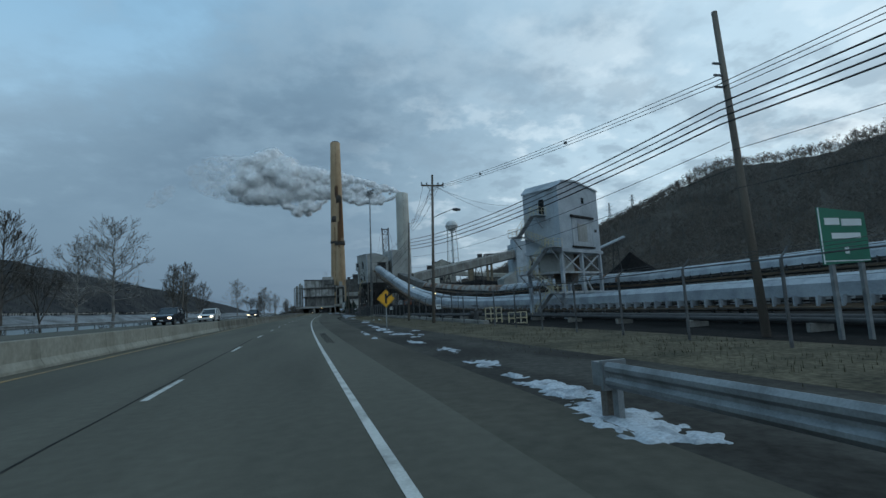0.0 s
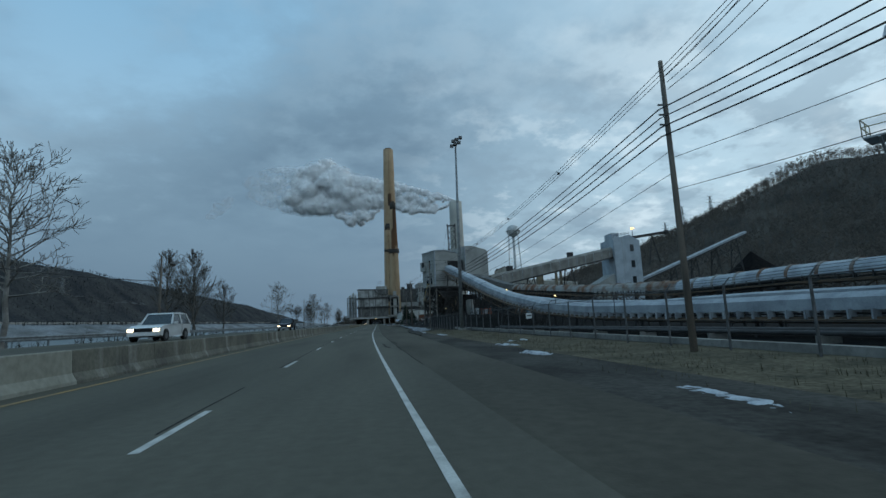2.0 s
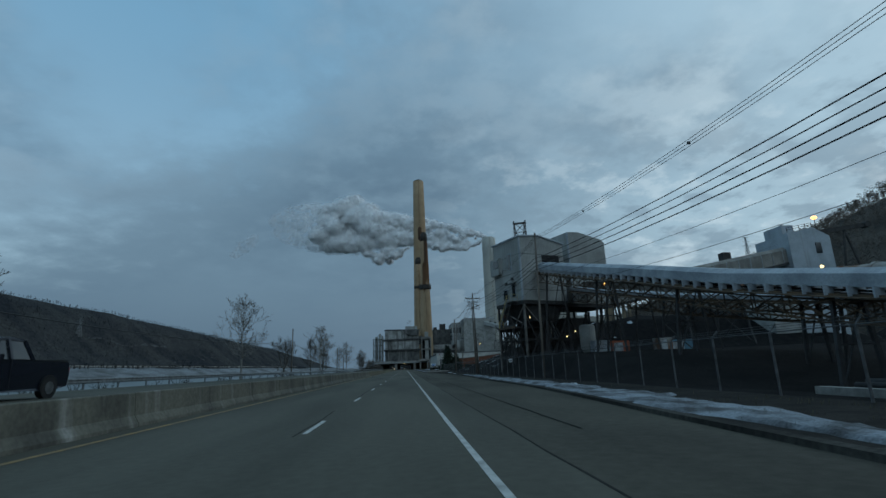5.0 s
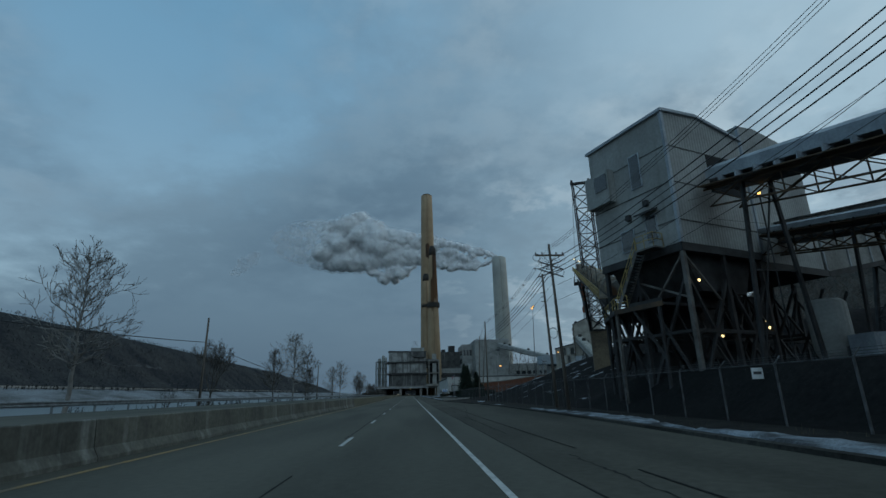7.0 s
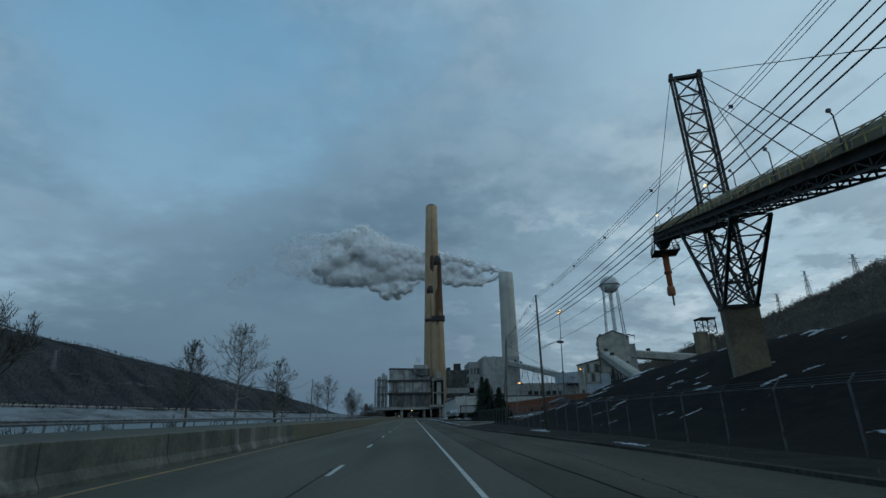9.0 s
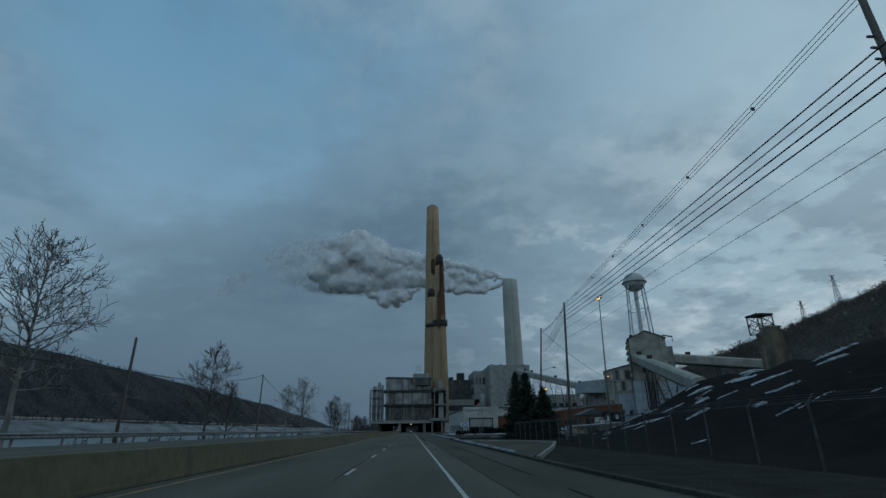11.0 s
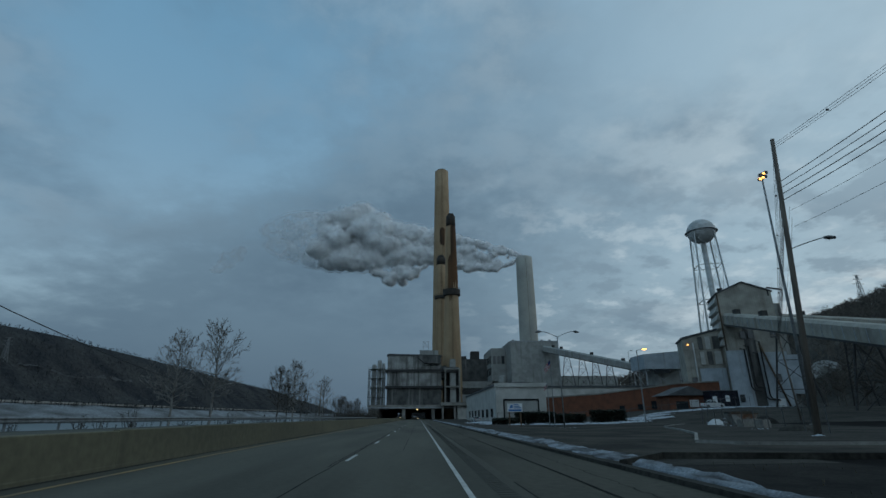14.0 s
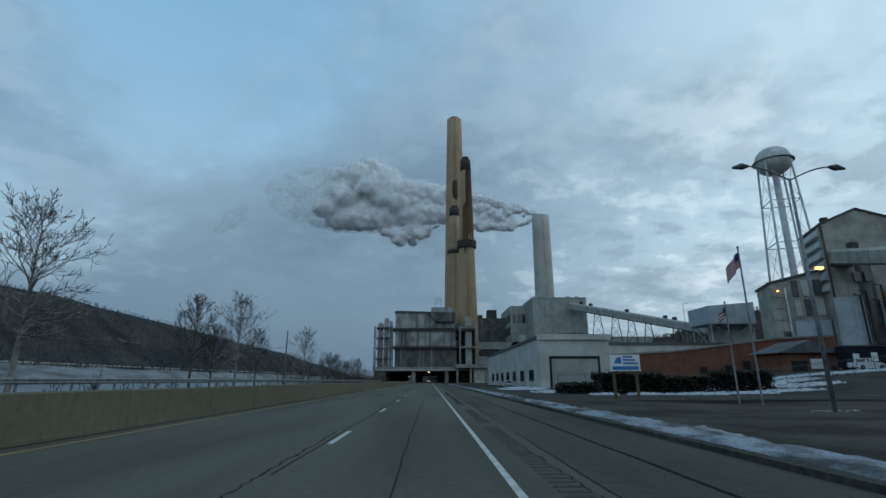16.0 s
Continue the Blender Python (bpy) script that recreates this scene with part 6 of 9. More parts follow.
def make_transfer_house():
    P = place((19.2, 190.3, 0), (0.93, 0.366))
    t = thing("transfer_house", (24, 194, 0), "big grey clad transfer house on dark steel stilts", "industrial building")
    A, B, Z0, Z1 = 9.0, 8.2, 11.5, 21.5
    part("housing", Mesh().prism([(0, Z0), (A, Z0), (A, Z1 - 0.2), (A * 0.42, Z1 + 0.9), (0, Z1 + 0.6)], "y", 0, B).xf(P), M["clad_grey"], t)
    part("corner_trim", Mesh().box(-0.1, 0.15, -0.1, 0.15, Z0, Z1 + 0.6).xf(P), M["cover"], t)
    part("roof", Mesh().prism([(-0.2, Z1 + 0.6), (A * 0.42, Z1 + 0.92), (A + 0.2, Z1 - 0.2), (A + 0.2, Z1), (A * 0.42, Z1 + 1.15), (-0.2, Z1 + 0.85)], "y", -0.2, B + 0.2).xf(P), M["cover"], t)
    oriel = part("oriel", Mesh().prism([(5.5, 16.6), (8.3, 16.6), (8.3, 19.5), (5.5, 19.5)], "x", -0.7, 0.0).xf(P), M["clad_grey"], t, "boxed-out bay window")
    part("window", Mesh().box(-0.76, -0.70, 5.7, 7.1, 17.8, 19.2).xf(P), M["glass"], oriel)
    for y0, y1, z0, z1 in ((2.7, 3.6, 17.0, 19.7), (4.2, 5.4, 12.1, 13.7), (1.9, 2.8, 12.3, 14.2)):
        w = part("window_frame", Mesh().box(-0.08, 0.02, y0 - 0.12, y1 + 0.12, z0 - 0.12, z1 + 0.12).xf(P), M["cover"], t)
        part("pane", Mesh().box(-0.12, -0.08, y0, y1, z0, z1).xf(P), M["glass"], w)
    part("door_hood", Mesh().prism([(-0.9, 14.25), (0, 14.6), (0, 14.75), (-0.9, 14.4)], "y", 1.6, 3.2).xf(P), M["steel"], t)
    for y, z in ((2.3, 15.1), (4.2, 14.5)):
        part("vent", Mesh().box(-0.3, 0, y, y + 0.4, z, z + 0.45).xf(P), M["steel"], t)
    for z in (13.2, 16.2, 19.2):
        part("seam", Mesh().box(-0.04, A, -0.04, 0.0, z, z + 0.08).box(-0.04, 0.0, 0, B, z, z + 0.08).xf(P), M["clad_dark"], t)
    part("belt_mouth", Mesh().box(4.4, 8.0, -0.05, 0.0, 16.0, 19.2).xf(P), M["dark"], t)
    # second house behind with an arched roof
    crown = [(11.6, 11.3), (20.2, 11.3), (20.2, 22.8), (19.4, 23.4), (14.0, 24.4), (11.6, 24.2)]
    part("rear_housing", Mesh().prism(crown, "y", 1.4, 9.0).xf(P), M["clad_grey"], t)
    part("rear_trim", Mesh().box(11.45, 11.7, 1.28, 1.5, 11.3, 24.15).xf(P), M["cover"], t)
    part("link_housing", Mesh().box(9.0, 11.6, 3.0, 8.0, 11.3, 20.0).xf(P), M["clad_dark"], t)
    part("rear_trim", Mesh().box(8.9, 9.1, 0.0, 0.2, 11.5, 15.5).xf(P), M["cover"], t)
    # undercroft
    part("floor_slab", Mesh().box(0.02, A - 0.02, 0.02, B - 0.02, 10.9, 11.5).xf(P), M["steel"], t)
    part("floor_slab", Mesh().box(9.8, 20.4, 1.2, 9.2, 10.7, 11.3).xf(P), M["steel"], t)
    for x in (0.3, 4.6, 9.0, 13.0, 17.0, 20.6):
        for y in (0.3, 4.6, 7.9):
            if x > 9.5 and y < 3:
                continue
            part("column", Mesh().box(x - 0.15, x + 0.15, y - 0.15, y + 0.15, -1.2, 10.9 if x < 9.5 else 10.7).xf(P), M["post_grey"] if (x < 1 and y < 1) else M["steel"], t)
    m = Mesh()
    cols = (0.3, 4.6, 9.0, 13.0, 17.0, 20.6)
    for a, b in zip(cols, cols[1:]):
        for y in (0.3, 4.6, 7.9):
            if a > 8.9 and y < 3:
                continue
            m.beam((a, y, 1.0), (b, y, 9.2), 0.2).beam((b, y, 1.0), (a, y, 9.2), 0.2).beam((a, y, 5.2), (b, y, 5.2), 0.25)
    for a, b in ((0.3, 4.6), (4.6, 7.9)):
        for x in cols:
            m.beam((x, a, 1.0), (x, b, 9.2), 0.18).beam((x, b, 1.0), (x, a, 9.2), 0.18).beam((x, a, 5.2), (x, b, 5.2), 0.22)
    part_each("brace", m.xf(P), M["steel"], t)
    part("chute", Mesh().prism([(3, 9.4), (8, 9.4), (6.5, 3.5), (4.5, 3.5)], "y", 3, 7).xf(P), M["steel"], t)
    part("chute", Mesh().prism([(12.5, 9.2), (17.5, 9.2), (16, 4), (14, 4)], "y", 5, 9).xf(P), M["steel"], t)
    for x0, x1, y0, y1, z0, z1 in ((3.0, 6.0, 5.5, 8.5, 1.5, 4.2), (12.5, 16.0, 6, 10, 0.5, 4.4), (17.0, 19.5, 5, 8, 0.5, 3.4)):
        part("machinery", Mesh().box(x0, x1, y0, y1, z0, z1).xf(P), M["steel"], t)
    m = Mesh()
    rq = random.Random(17)
    for k in range(34):
        x, y = rq.uniform(0.5, 20), rq.uniform(1, 9)
        if x > 9.5:
            y += 3
        m.beam((x, y, rq.uniform(2, 5)), (x + rq.uniform(-3, 3), y + rq.uniform(-2, 2), rq.uniform(6, 9.6)), 0.12)
    for z in (4.2, 7.0):
        m.rail([(0.5, 4.6, z), (9.0, 4.6, z)], 1.0, 0.06, 1.4)
        m.rail([(10.5, 8.0, z), (20.0, 8.0, z)], 1.0, 0.06, 1.4)
    part_each("pipe_run", m.xf(P), M["steel"], t)
    # dark hopper skirt under the floor and pale struts from the road corner
    part("hopper", Mesh().prism([(0.9, 10.9), (8.6, 10.9), (7.4, 8.2), (2.4, 8.2)], "y", 0.8, B - 0.4).xf(P), M["steel"], t)
    for q in ((0.3, 3.6, 7.2), (3.6, 0.3, 7.4)):
        part("strut", Mesh().beam((0.3, 0.3, 10.8), q, 0.14).xf(P), M["post_grey"], t)
    part("strut", Mesh().beam((0.3, 0.5, 7.6), (0.3, 5.6, 9.8), 0.14).xf(P), M["post_grey"], t)
    # platform beside the road face, its far edge along the boom, and a stair up to the door
    deck = [(-1.0, 1.6), (-1.0, 6.3), (2.2, 10.9), (5.2, 10.9), (5.2, 1.6)]
    pl = part("platform", Mesh().prism(deck, "z", 7.15, 7.35).xf(P), M["steel"], t)
    for k in range(3):
        p, q = deck[k], deck[k + 1]
        part("edge_beam", Mesh().beam((p[0], p[1], 7.25), (q[0], q[1], 7.25), 0.12, 0.36).xf(P), M["steel_brown" if k == 0 else "steel"], pl)
    part("platform_rail", Mesh().rail([(-0.95, 4.9, 7.35), (-0.95, 6.25, 7.35), (2.2, 10.8, 7.35), (3.4, 10.8, 7.35)], 1.05, 0.05, 1.2).xf(P), M["boom_rail"], pl)
    part("kick_plate", Mesh().beam((-0.9, 1.7, 7.55), (-0.9, 4.8, 7.55), 0.04, 0.3).xf(P), M["steel"], pl)
    m = Mesh()
    for k in range(20):
        f = (k + 0.5) / 20
        m.box(-0.92, -0.18, 5.9 - 2.5 * f - 0.13, 5.9 - 2.5 * f + 0.13, 7.35 + 4.1 * f, 7.39 + 4.1 * f)
    st = part("stair", Mesh().beam((-0.95, 5.95, 7.4), (-0.95, 3.35, 11.5), 0.06, 0.3).beam((-0.14, 5.95, 7.4), (-0.14, 3.35, 11.5), 0.06, 0.3).xf(P), M["post_grey"], t)
    part_each("tread", m.xf(P), M["steel"], st)
    part("stair_rail", Mesh().rail([(-0.98, 5.9, 7.4), (-0.98, 3.3, 11.5)], 1.0, 0.05, 1.2).xf(P), M["boom_rail"], st)
    ld = part("landing", Mesh().box(-1.1, -0.02, 1.5, 3.4, 11.4, 11.52).xf(P), M["post_grey"], t)
    part_each("landing_rail", Mesh().rail([(-1.05, 3.3, 11.52), (-1.05, 1.55, 11.52), (-0.05, 1.55, 11.52)], 1.05, 0.05, 0.9).xf(P), M["boom_rail"], ld)
    for x, y, mt in ((-0.9, 6.2, "post_grey"), (-0.9, 2.0, "steel"), (2.3, 10.7, "steel"), (5.0, 10.7, "steel")):
        part("prop", Mesh().box(x - 0.1, x + 0.1, y - 0.1, y + 0.1, -1.2, 7.15).xf(P), M[mt], t)
    for p, q in (((2.3, 10.7, 3.6), (3.7, 10.7, 7.1)), ((5.0, 10.7, 3.6), (3.7, 10.7, 7.1)), ((2.3, 10.7, 3.6), (1.2, 9.2, 7.1)), ((-0.9, 2.0, 3.4), (-0.9, 4.4, 7.1))):
        part("knee_brace", Mesh().beam(p, q, 0.16).xf(P), M["steel"], t)
    for x, y, z in ((1.0, -0.1, 8.7), (5.6, 4.5, 6.0), (8.2, 8.0, 4.6), (3.4, 0.6, 4.9), (8.4, 0.2, 5.6), (12.6, 2.9, 6.6)):
        part("bulkhead_lamp", Mesh().turn((0, 0, 0), [(0.04, -0.11), (0.09, -0.05), (0.09, 0.04), (0.04, 0.09)], 10).xf(P @ Matrix.Translation((x, y, z))), M["warm"], t, "small lit bulkhead lamp", True)


make_transfer_house()
sil = thing("surge_tank", (29.5, 191, -1), "dull grey tank with a conical foot", "tank")
part("shell", Mesh().turn((29.5, 191, 0), [(0.8, 2.6), (1.25, 3.6), (1.25, 6.9), (0.95, 7.2)], 20), M["clad_grey"], sil, smooth=True)
for k in range(3):
    a = 0.4 + k * 2.094
    part("leg", Mesh().beam((29.5 + 1.2 * math.cos(a), 191 + 1.2 * math.sin(a), -1.2), (29.5 + 1.3 * math.cos(a), 191 + 1.3 * math.sin(a), 3.8), 0.2), M["steel"], sil)
for x, y, w, d, h, mt, lb in ((29.2, 187.5, 2.4, 2.0, 1.9, "cover", "white equipment container in the coal yard"), (32.6, 189, 2.8, 2.2, 1.9, "orange_box", "faded orange container in the coal yard"),
                              (52, 207, 4.6, 2.4, 2.6, "blue_box", "pale blue container at the foot of the slope"), (46, 200, 2.6, 2.2, 2.4, "rusty", "rust-streaked site container in the coal yard")):
    g0 = ground_z(x, y) - 0.1
    c = thing("yard_container", (x, y, g0), lb, "container")
    part("body", Mesh().box(x, x + w, y, y + d, g0 + 0.15, g0 + h), M[mt], c)
    part("skid", Mesh().box(x + 0.1, x + 0.4, y, y + d, g0 - 0.2, g0 + 0.15).box(x + w - 0.4, x + w - 0.1, y, y + d, g0 - 0.2, g0 + 0.15), M["steel"], c)
    part("door", Mesh().box(x + 0.3, x + w * 0.6, y - 0.05, y, g0 + 0.3, g0 + h - 0.3), M["steel_pale"], c)


def make_transfer_tower():
    t = thing("transfer_tower", (95, 223, -1), "tall narrow pale concrete transfer tower", "industrial building")
    part("tower", Mesh().prism([(90.5, -1), (101, -1), (101, 28.2), (97, 30.4), (90.5, 29)], "y", 218, 229), M["clad"], t)
    part("annex", Mesh().prism([(84, -1), (90.5, -1), (90.5, 16), (84, 12.5)], "y", 219, 228), M["clad_grey"], t)
    part("roof_rail", Mesh().rail([(90.6, 218.1, 29.2), (97, 218.1, 30.4)], 1.1, 0.1, 1.5), M["steel"], t)
    for z in (6, 12, 18, 24):
        part("window", Mesh().box(96.9, 98.3, 217.85, 218.0, z, z + 2.6), M["glass"], t)
    part("roof_hut", Mesh().box(91, 94, 220, 226, 29, 31.5), M["clad"], t)
    part("lamp_post", Mesh().tube((99, 219, 28), (99, 219, 32.6), 0.1), M["steel"], t)
    part("lamp", Mesh().turn((99, 219, 33.0), [(0.2, -0.4), (0.6, -0.1), (0.6, 0.2), (0.2, 0.4)], 10), M["amber"], t, "lit sodium lamp", True)
    arm = Mesh().beam((99, 221, 29.6), (114, 221, 31.6), 0.7, 1.0).beam((108, 221, 30.4), (106, 221, 19), 0.35).beam((108, 221, 30.4), (110.5, 221, 20), 0.35)
    for k in range(5):
        arm.beam((106 + 0.1 * k, 221, 20 + 2.2 * k), (110.2 - 0.3 * k, 221, 21.4 + 2.0 * k), 0.15)
    part("stacking_arm", arm, M["steel"], t)
    part("pulley", Mesh().tube((114, 220.2, 31.6), (114, 221.8, 31.6), 0.8, n=14), M["steel"], t)


make_transfer_tower()


def boom_at(y, side=0.0, up=0.0):
    """A point on the stacking boom: y along its way, side to the right of it, up from its bottom chord."""
    return Vector((33.7 + 0.315 * (y - 248) + 0.954 * side, y - 0.300 * side, 21.6 + 0.283 * (y - 248) + up))


def make_stacker():
    """Lattice mast on a concrete pier, astride a long boom with a hanging chute at its tip."""
    t = thing("coal_stacker", (34, 244.5, 6), "dark lattice stacker mast with a long boom over the coal", "stacker")
    P = place((33.7, 244.8, 0), (0.954, -0.300))
    part("pier", Mesh().prism([(-1.5, -1.5), (1.5, -1.5), (1.65, 11.4), (-1.65, 11.4)], "y", -0.8, 0.8).xf(P), M["pier"], t, "brown stained concrete pier")
    part("cap_frame", Mesh().box(-1.75, 1.75, -0.95, 0.95, 11.4, 11.75).xf(P), M["steel"], t)
    # two laced columns astride the boom, tied by girts and crossed braces
    lv = [k / 11 for k in range(12)]
    for sg in (-1, 1):
        x0, x1 = sg * 1.45, sg * 1.5 - 0.5
        col = [((x0 - 0.22, -0.25, 11.75), (x1 - 0.2, -0.2, 40.4)), ((x0 + 0.22, -0.25, 11.75), (x1 + 0.2, -0.2, 40.4)),
               ((x0 + 0.22, 0.25, 11.75), (x1 + 0.2, 0.2, 40.4)), ((x0 - 0.22, 0.25, 11.75), (x1 - 0.2, 0.2, 40.4))]
        part("mast_column", Mesh().lattice(col, [k / 40 for k in range(41)], 0.13, 0.05).xf(P), M["steel"], t)
    tie = [((-1.3, 0, 11.75), (-1.85, 0, 40.4)), ((1.3, 0, 11.75), (0.85, 0, 40.4))]
    part_each("mast_tie", Mesh().lattice(tie, lv, 0.1, 0.15, sides=[0]).xf(P), M["steel"], t)
    part("mast_head", Mesh().box(-2.4, 1.4, -0.3, 0.3, 40.2, 40.6).box(-2.3, -1.9, -0.3, 0.3, 40.6, 41.1).box(0.9, 1.3, -0.3, 0.3, 40.6, 41.1).xf(P), M["steel"], t)
    # splayed legs fore and aft, from the cap to the underside of the boom
    for yb in (234.6, 251.6):
        rk = Mesh()
        legs = []
        for sg in (-1, 1):
            foot = P @ Vector((sg * 1.5, -0.8 if yb < 244 else 0.8, 11.7))
            legs.append((foot, boom_at(yb, sg * 1.6, -0.1)))
        rk.lattice([(tuple(a), tuple(b)) for a, b in legs], [0, 0.28, 0.55, 0.8, 1.0], 0.3, 0.12, sides=[0])
        for sg, (a, b) in zip((-1, 1), legs):
            for f in (0.3, 0.62):
                p = a.lerp(b, f)
                q = P @ Vector((sg * 1.45 - 0.017 * (p.z - 11.7), 0, p.z + 0.2))
                rk.beam(p, q, 0.14).beam(a.lerp(b, f + 0.34), q, 0.14)
        part_each("raking_member", rk, M["steel"], t)
    part("boom_bearer", Mesh().beam(boom_at(239.5, 0, -0.15), boom_at(252.2, 0, -0.15), 2.6, 0.2), M["steel"], t)
    # boom from the transfer house out past the mast: truss, girders, walkways and a hooped cover
    ya, yb, n = 200.4, 269.0, 56
    ys = [ya + (yb - ya) * k / n for k in range(n + 1)]
    m = Mesh()
    for sg in (-1, 1):
        m.beam(boom_at(ya, sg * 1.15, 0.08), boom_at(yb, sg * 1.15, 0.08), 0.16)
        for k in range(n):
            m.beam(boom_at(ys[k], sg * 1.15, 0.1), boom_at(ys[k], sg * 1.15, 0.75), 0.1)
            m.beam(boom_at(ys[k], sg * 1.15, 0.1 if k % 2 else 0.7), boom_at(ys[k + 1], sg * 1.15, 0.7 if k % 2 else 0.1), 0.08)
    for k in range(0, n + 1, 2):
        m.beam(boom_at(ys[k], -1.15, 0.08), boom_at(ys[k], 1.15, 0.08), 0.12)
    part_each("boom_member", m, M["steel"], t)
    for sg in (-1, 1):
        part("girder", Mesh().beam(boom_at(ya, sg * 1.2, 0.95), boom_at(yb, sg * 1.2, 0.95), 0.25, 0.5), M["steel"], t)
        part("walkway", Mesh().beam(boom_at(ya, sg * 1.5, 1.22), boom_at(yb, sg * 1.5, 1.22), 0.9, 0.06), M["boom_rust"], t)
        part("boom_rail", Mesh().rail([tuple(boom_at(ya, sg * 1.92, 1.2)), tuple(boom_at(yb, sg * 1.92, 1.2))], 0.95, 0.06, 1.6), M["boom_rail"], t, "faded yellow boom railing with golden lamplight in its colour")
    part("boom_floor", Mesh().beam(boom_at(ya, 0, 1.1), boom_at(yb, 0, 1.1), 2.2, 0.12), M["steel"], t)
    hood = [(1.05 * math.cos(a), 1.45 + 1.35 * math.sin(a)) for a in [math.pi * k / 7 for k in range(8)]]
    rim = [(1.09 * math.cos(a), 1.45 + 1.40 * math.sin(a)) for a in [math.pi * k / 7 for k in range(8)]]
    part("belt_side", Mesh().strip([boom_at(ya), boom_at(yb)], [(-0.98, 1.16), (-0.98, 1.46), (0.98, 1.46), (0.98, 1.16)]), M["steel"], t)
    rq = random.Random(23)
    for k in range(0, n, 2):
        part("cover_panel", Mesh().strip([boom_at(ys[k] + 0.02), boom_at(ys[k + 2] - 0.02)], hood), M["boom_rust" if rq.random() < 0.45 or ys[k] < 212 else "boom_olive"], t)
        part("hoop", Mesh().strip([boom_at(ys[k] - 0.05), boom_at(ys[k] + 0.05)], rim), M["rusty"], t)
    for i, y in enumerate((210, 218, 226, 233, 240, 256, 264)):
        p = boom_at(y, -1.2, 1.2)
        lp = part("boom_lamp", Mesh().beam(p, p + Vector((0, 0, 2.6)), 0.06).beam(p + Vector((0, 0, 2.6)), p + Vector((-0.4, -0.2, 2.75)), 0.06), M["steel"], t)
        q = p + Vector((-0.4, -0.2, 2.75))
        part("lamp_head", Mesh().box(q.x - 0.09, q.x + 0.09, q.y - 0.09, q.y + 0.09, q.z - 0.1, q.z + 0.1), M["warm" if i in (4, 6) else "lamp_grey"], lp, "small lit boom lamp" if i in (4, 6) else "small grey boom lamp")
    # tip cage and hanging chute
    e = boom_at(269.6)
    H = place((e.x, e.y, e.z), (0.954, -0.300))
    part("tip_housing", Mesh().prism([(-1.3, 1.3), (-1.3, 0.2), (-0.6, -1.2), (0.6, -1.2), (1.3, 0.2), (1.3, 1.3)], "y", -1.6, 0.5).xf(H), M["steel"], t, "dark plated head of the boom")
    part("end_drum", Mesh().tube((-0.95, 0.1, 2.0), (0.95, 0.1, 2.0), 0.75, n=14).xf(H), M["steel"], t)
    cage = Mesh().box(-1.9, 1.9, -2.2, 1.6, -2.2, -2.05).rail([(-1.85, -2.1, -2.05), (1.85, -2.1, -2.05), (1.85, 1.5, -2.05), (-1.85, 1.5, -2.05), (-1.85, -2.1, -2.05)], 1.1, 0.06, 0.7)
    for x in (-1.8, 1.8):
        for y in (-2.1, 1.5):
            cage.beam((x, y, -2.1), (x * 0.8, y * 0.4, 1.0), 0.12)
    part("tip_cage", cage.xf(H), M["steel"], t)
    ch = part("chute", Mesh().turn((0, 0, 0), [(0.36, -7.6), (0.42, -7.5), (0.42, -5.3), (0.5, -5.2), (0.5, -1.1)], 12).xf(H), M["orange"], t, "hanging orange telescopic chute", True)
    part("chute_collar", Mesh().turn((0, 0, 0), [(0.5, -9.0), (0.62, -8.8), (0.62, -7.9), (0.5, -7.6)], 12).xf(H), M["orange"], ch)
    part("chute_collar", Mesh().turn((0, 0, 0), [(0.52, -5.5), (0.6, -5.4), (0.6, -5.1), (0.52, -5.0)], 12).xf(H), M["orange"], ch)
    part("chute_rod", Mesh().tube((0.1, 0, -10.6), (0.1, 0, -8.9), 0.14).xf(H), M["steel"], ch)
    m = Mesh()
    for x, q in ((-2.1, boom_at(268.5, -1.2, 2.0)), (1.1, boom_at(268.5, 1.2, 2.0)), (-2.1, boom_at(222, -1.2, 2.2)), (0.8, boom_at(222, 1.2, 2.2)), (0.8, boom_at(206, 1.2, 2.2)), (0.8, boom_at(233, 1.2, 2.2))):
        m.beam(P @ Vector((x, 0, 40.8)), q, 0.06)
    part_each("stay_cable", m, M["cable"], t)


make_stacker()


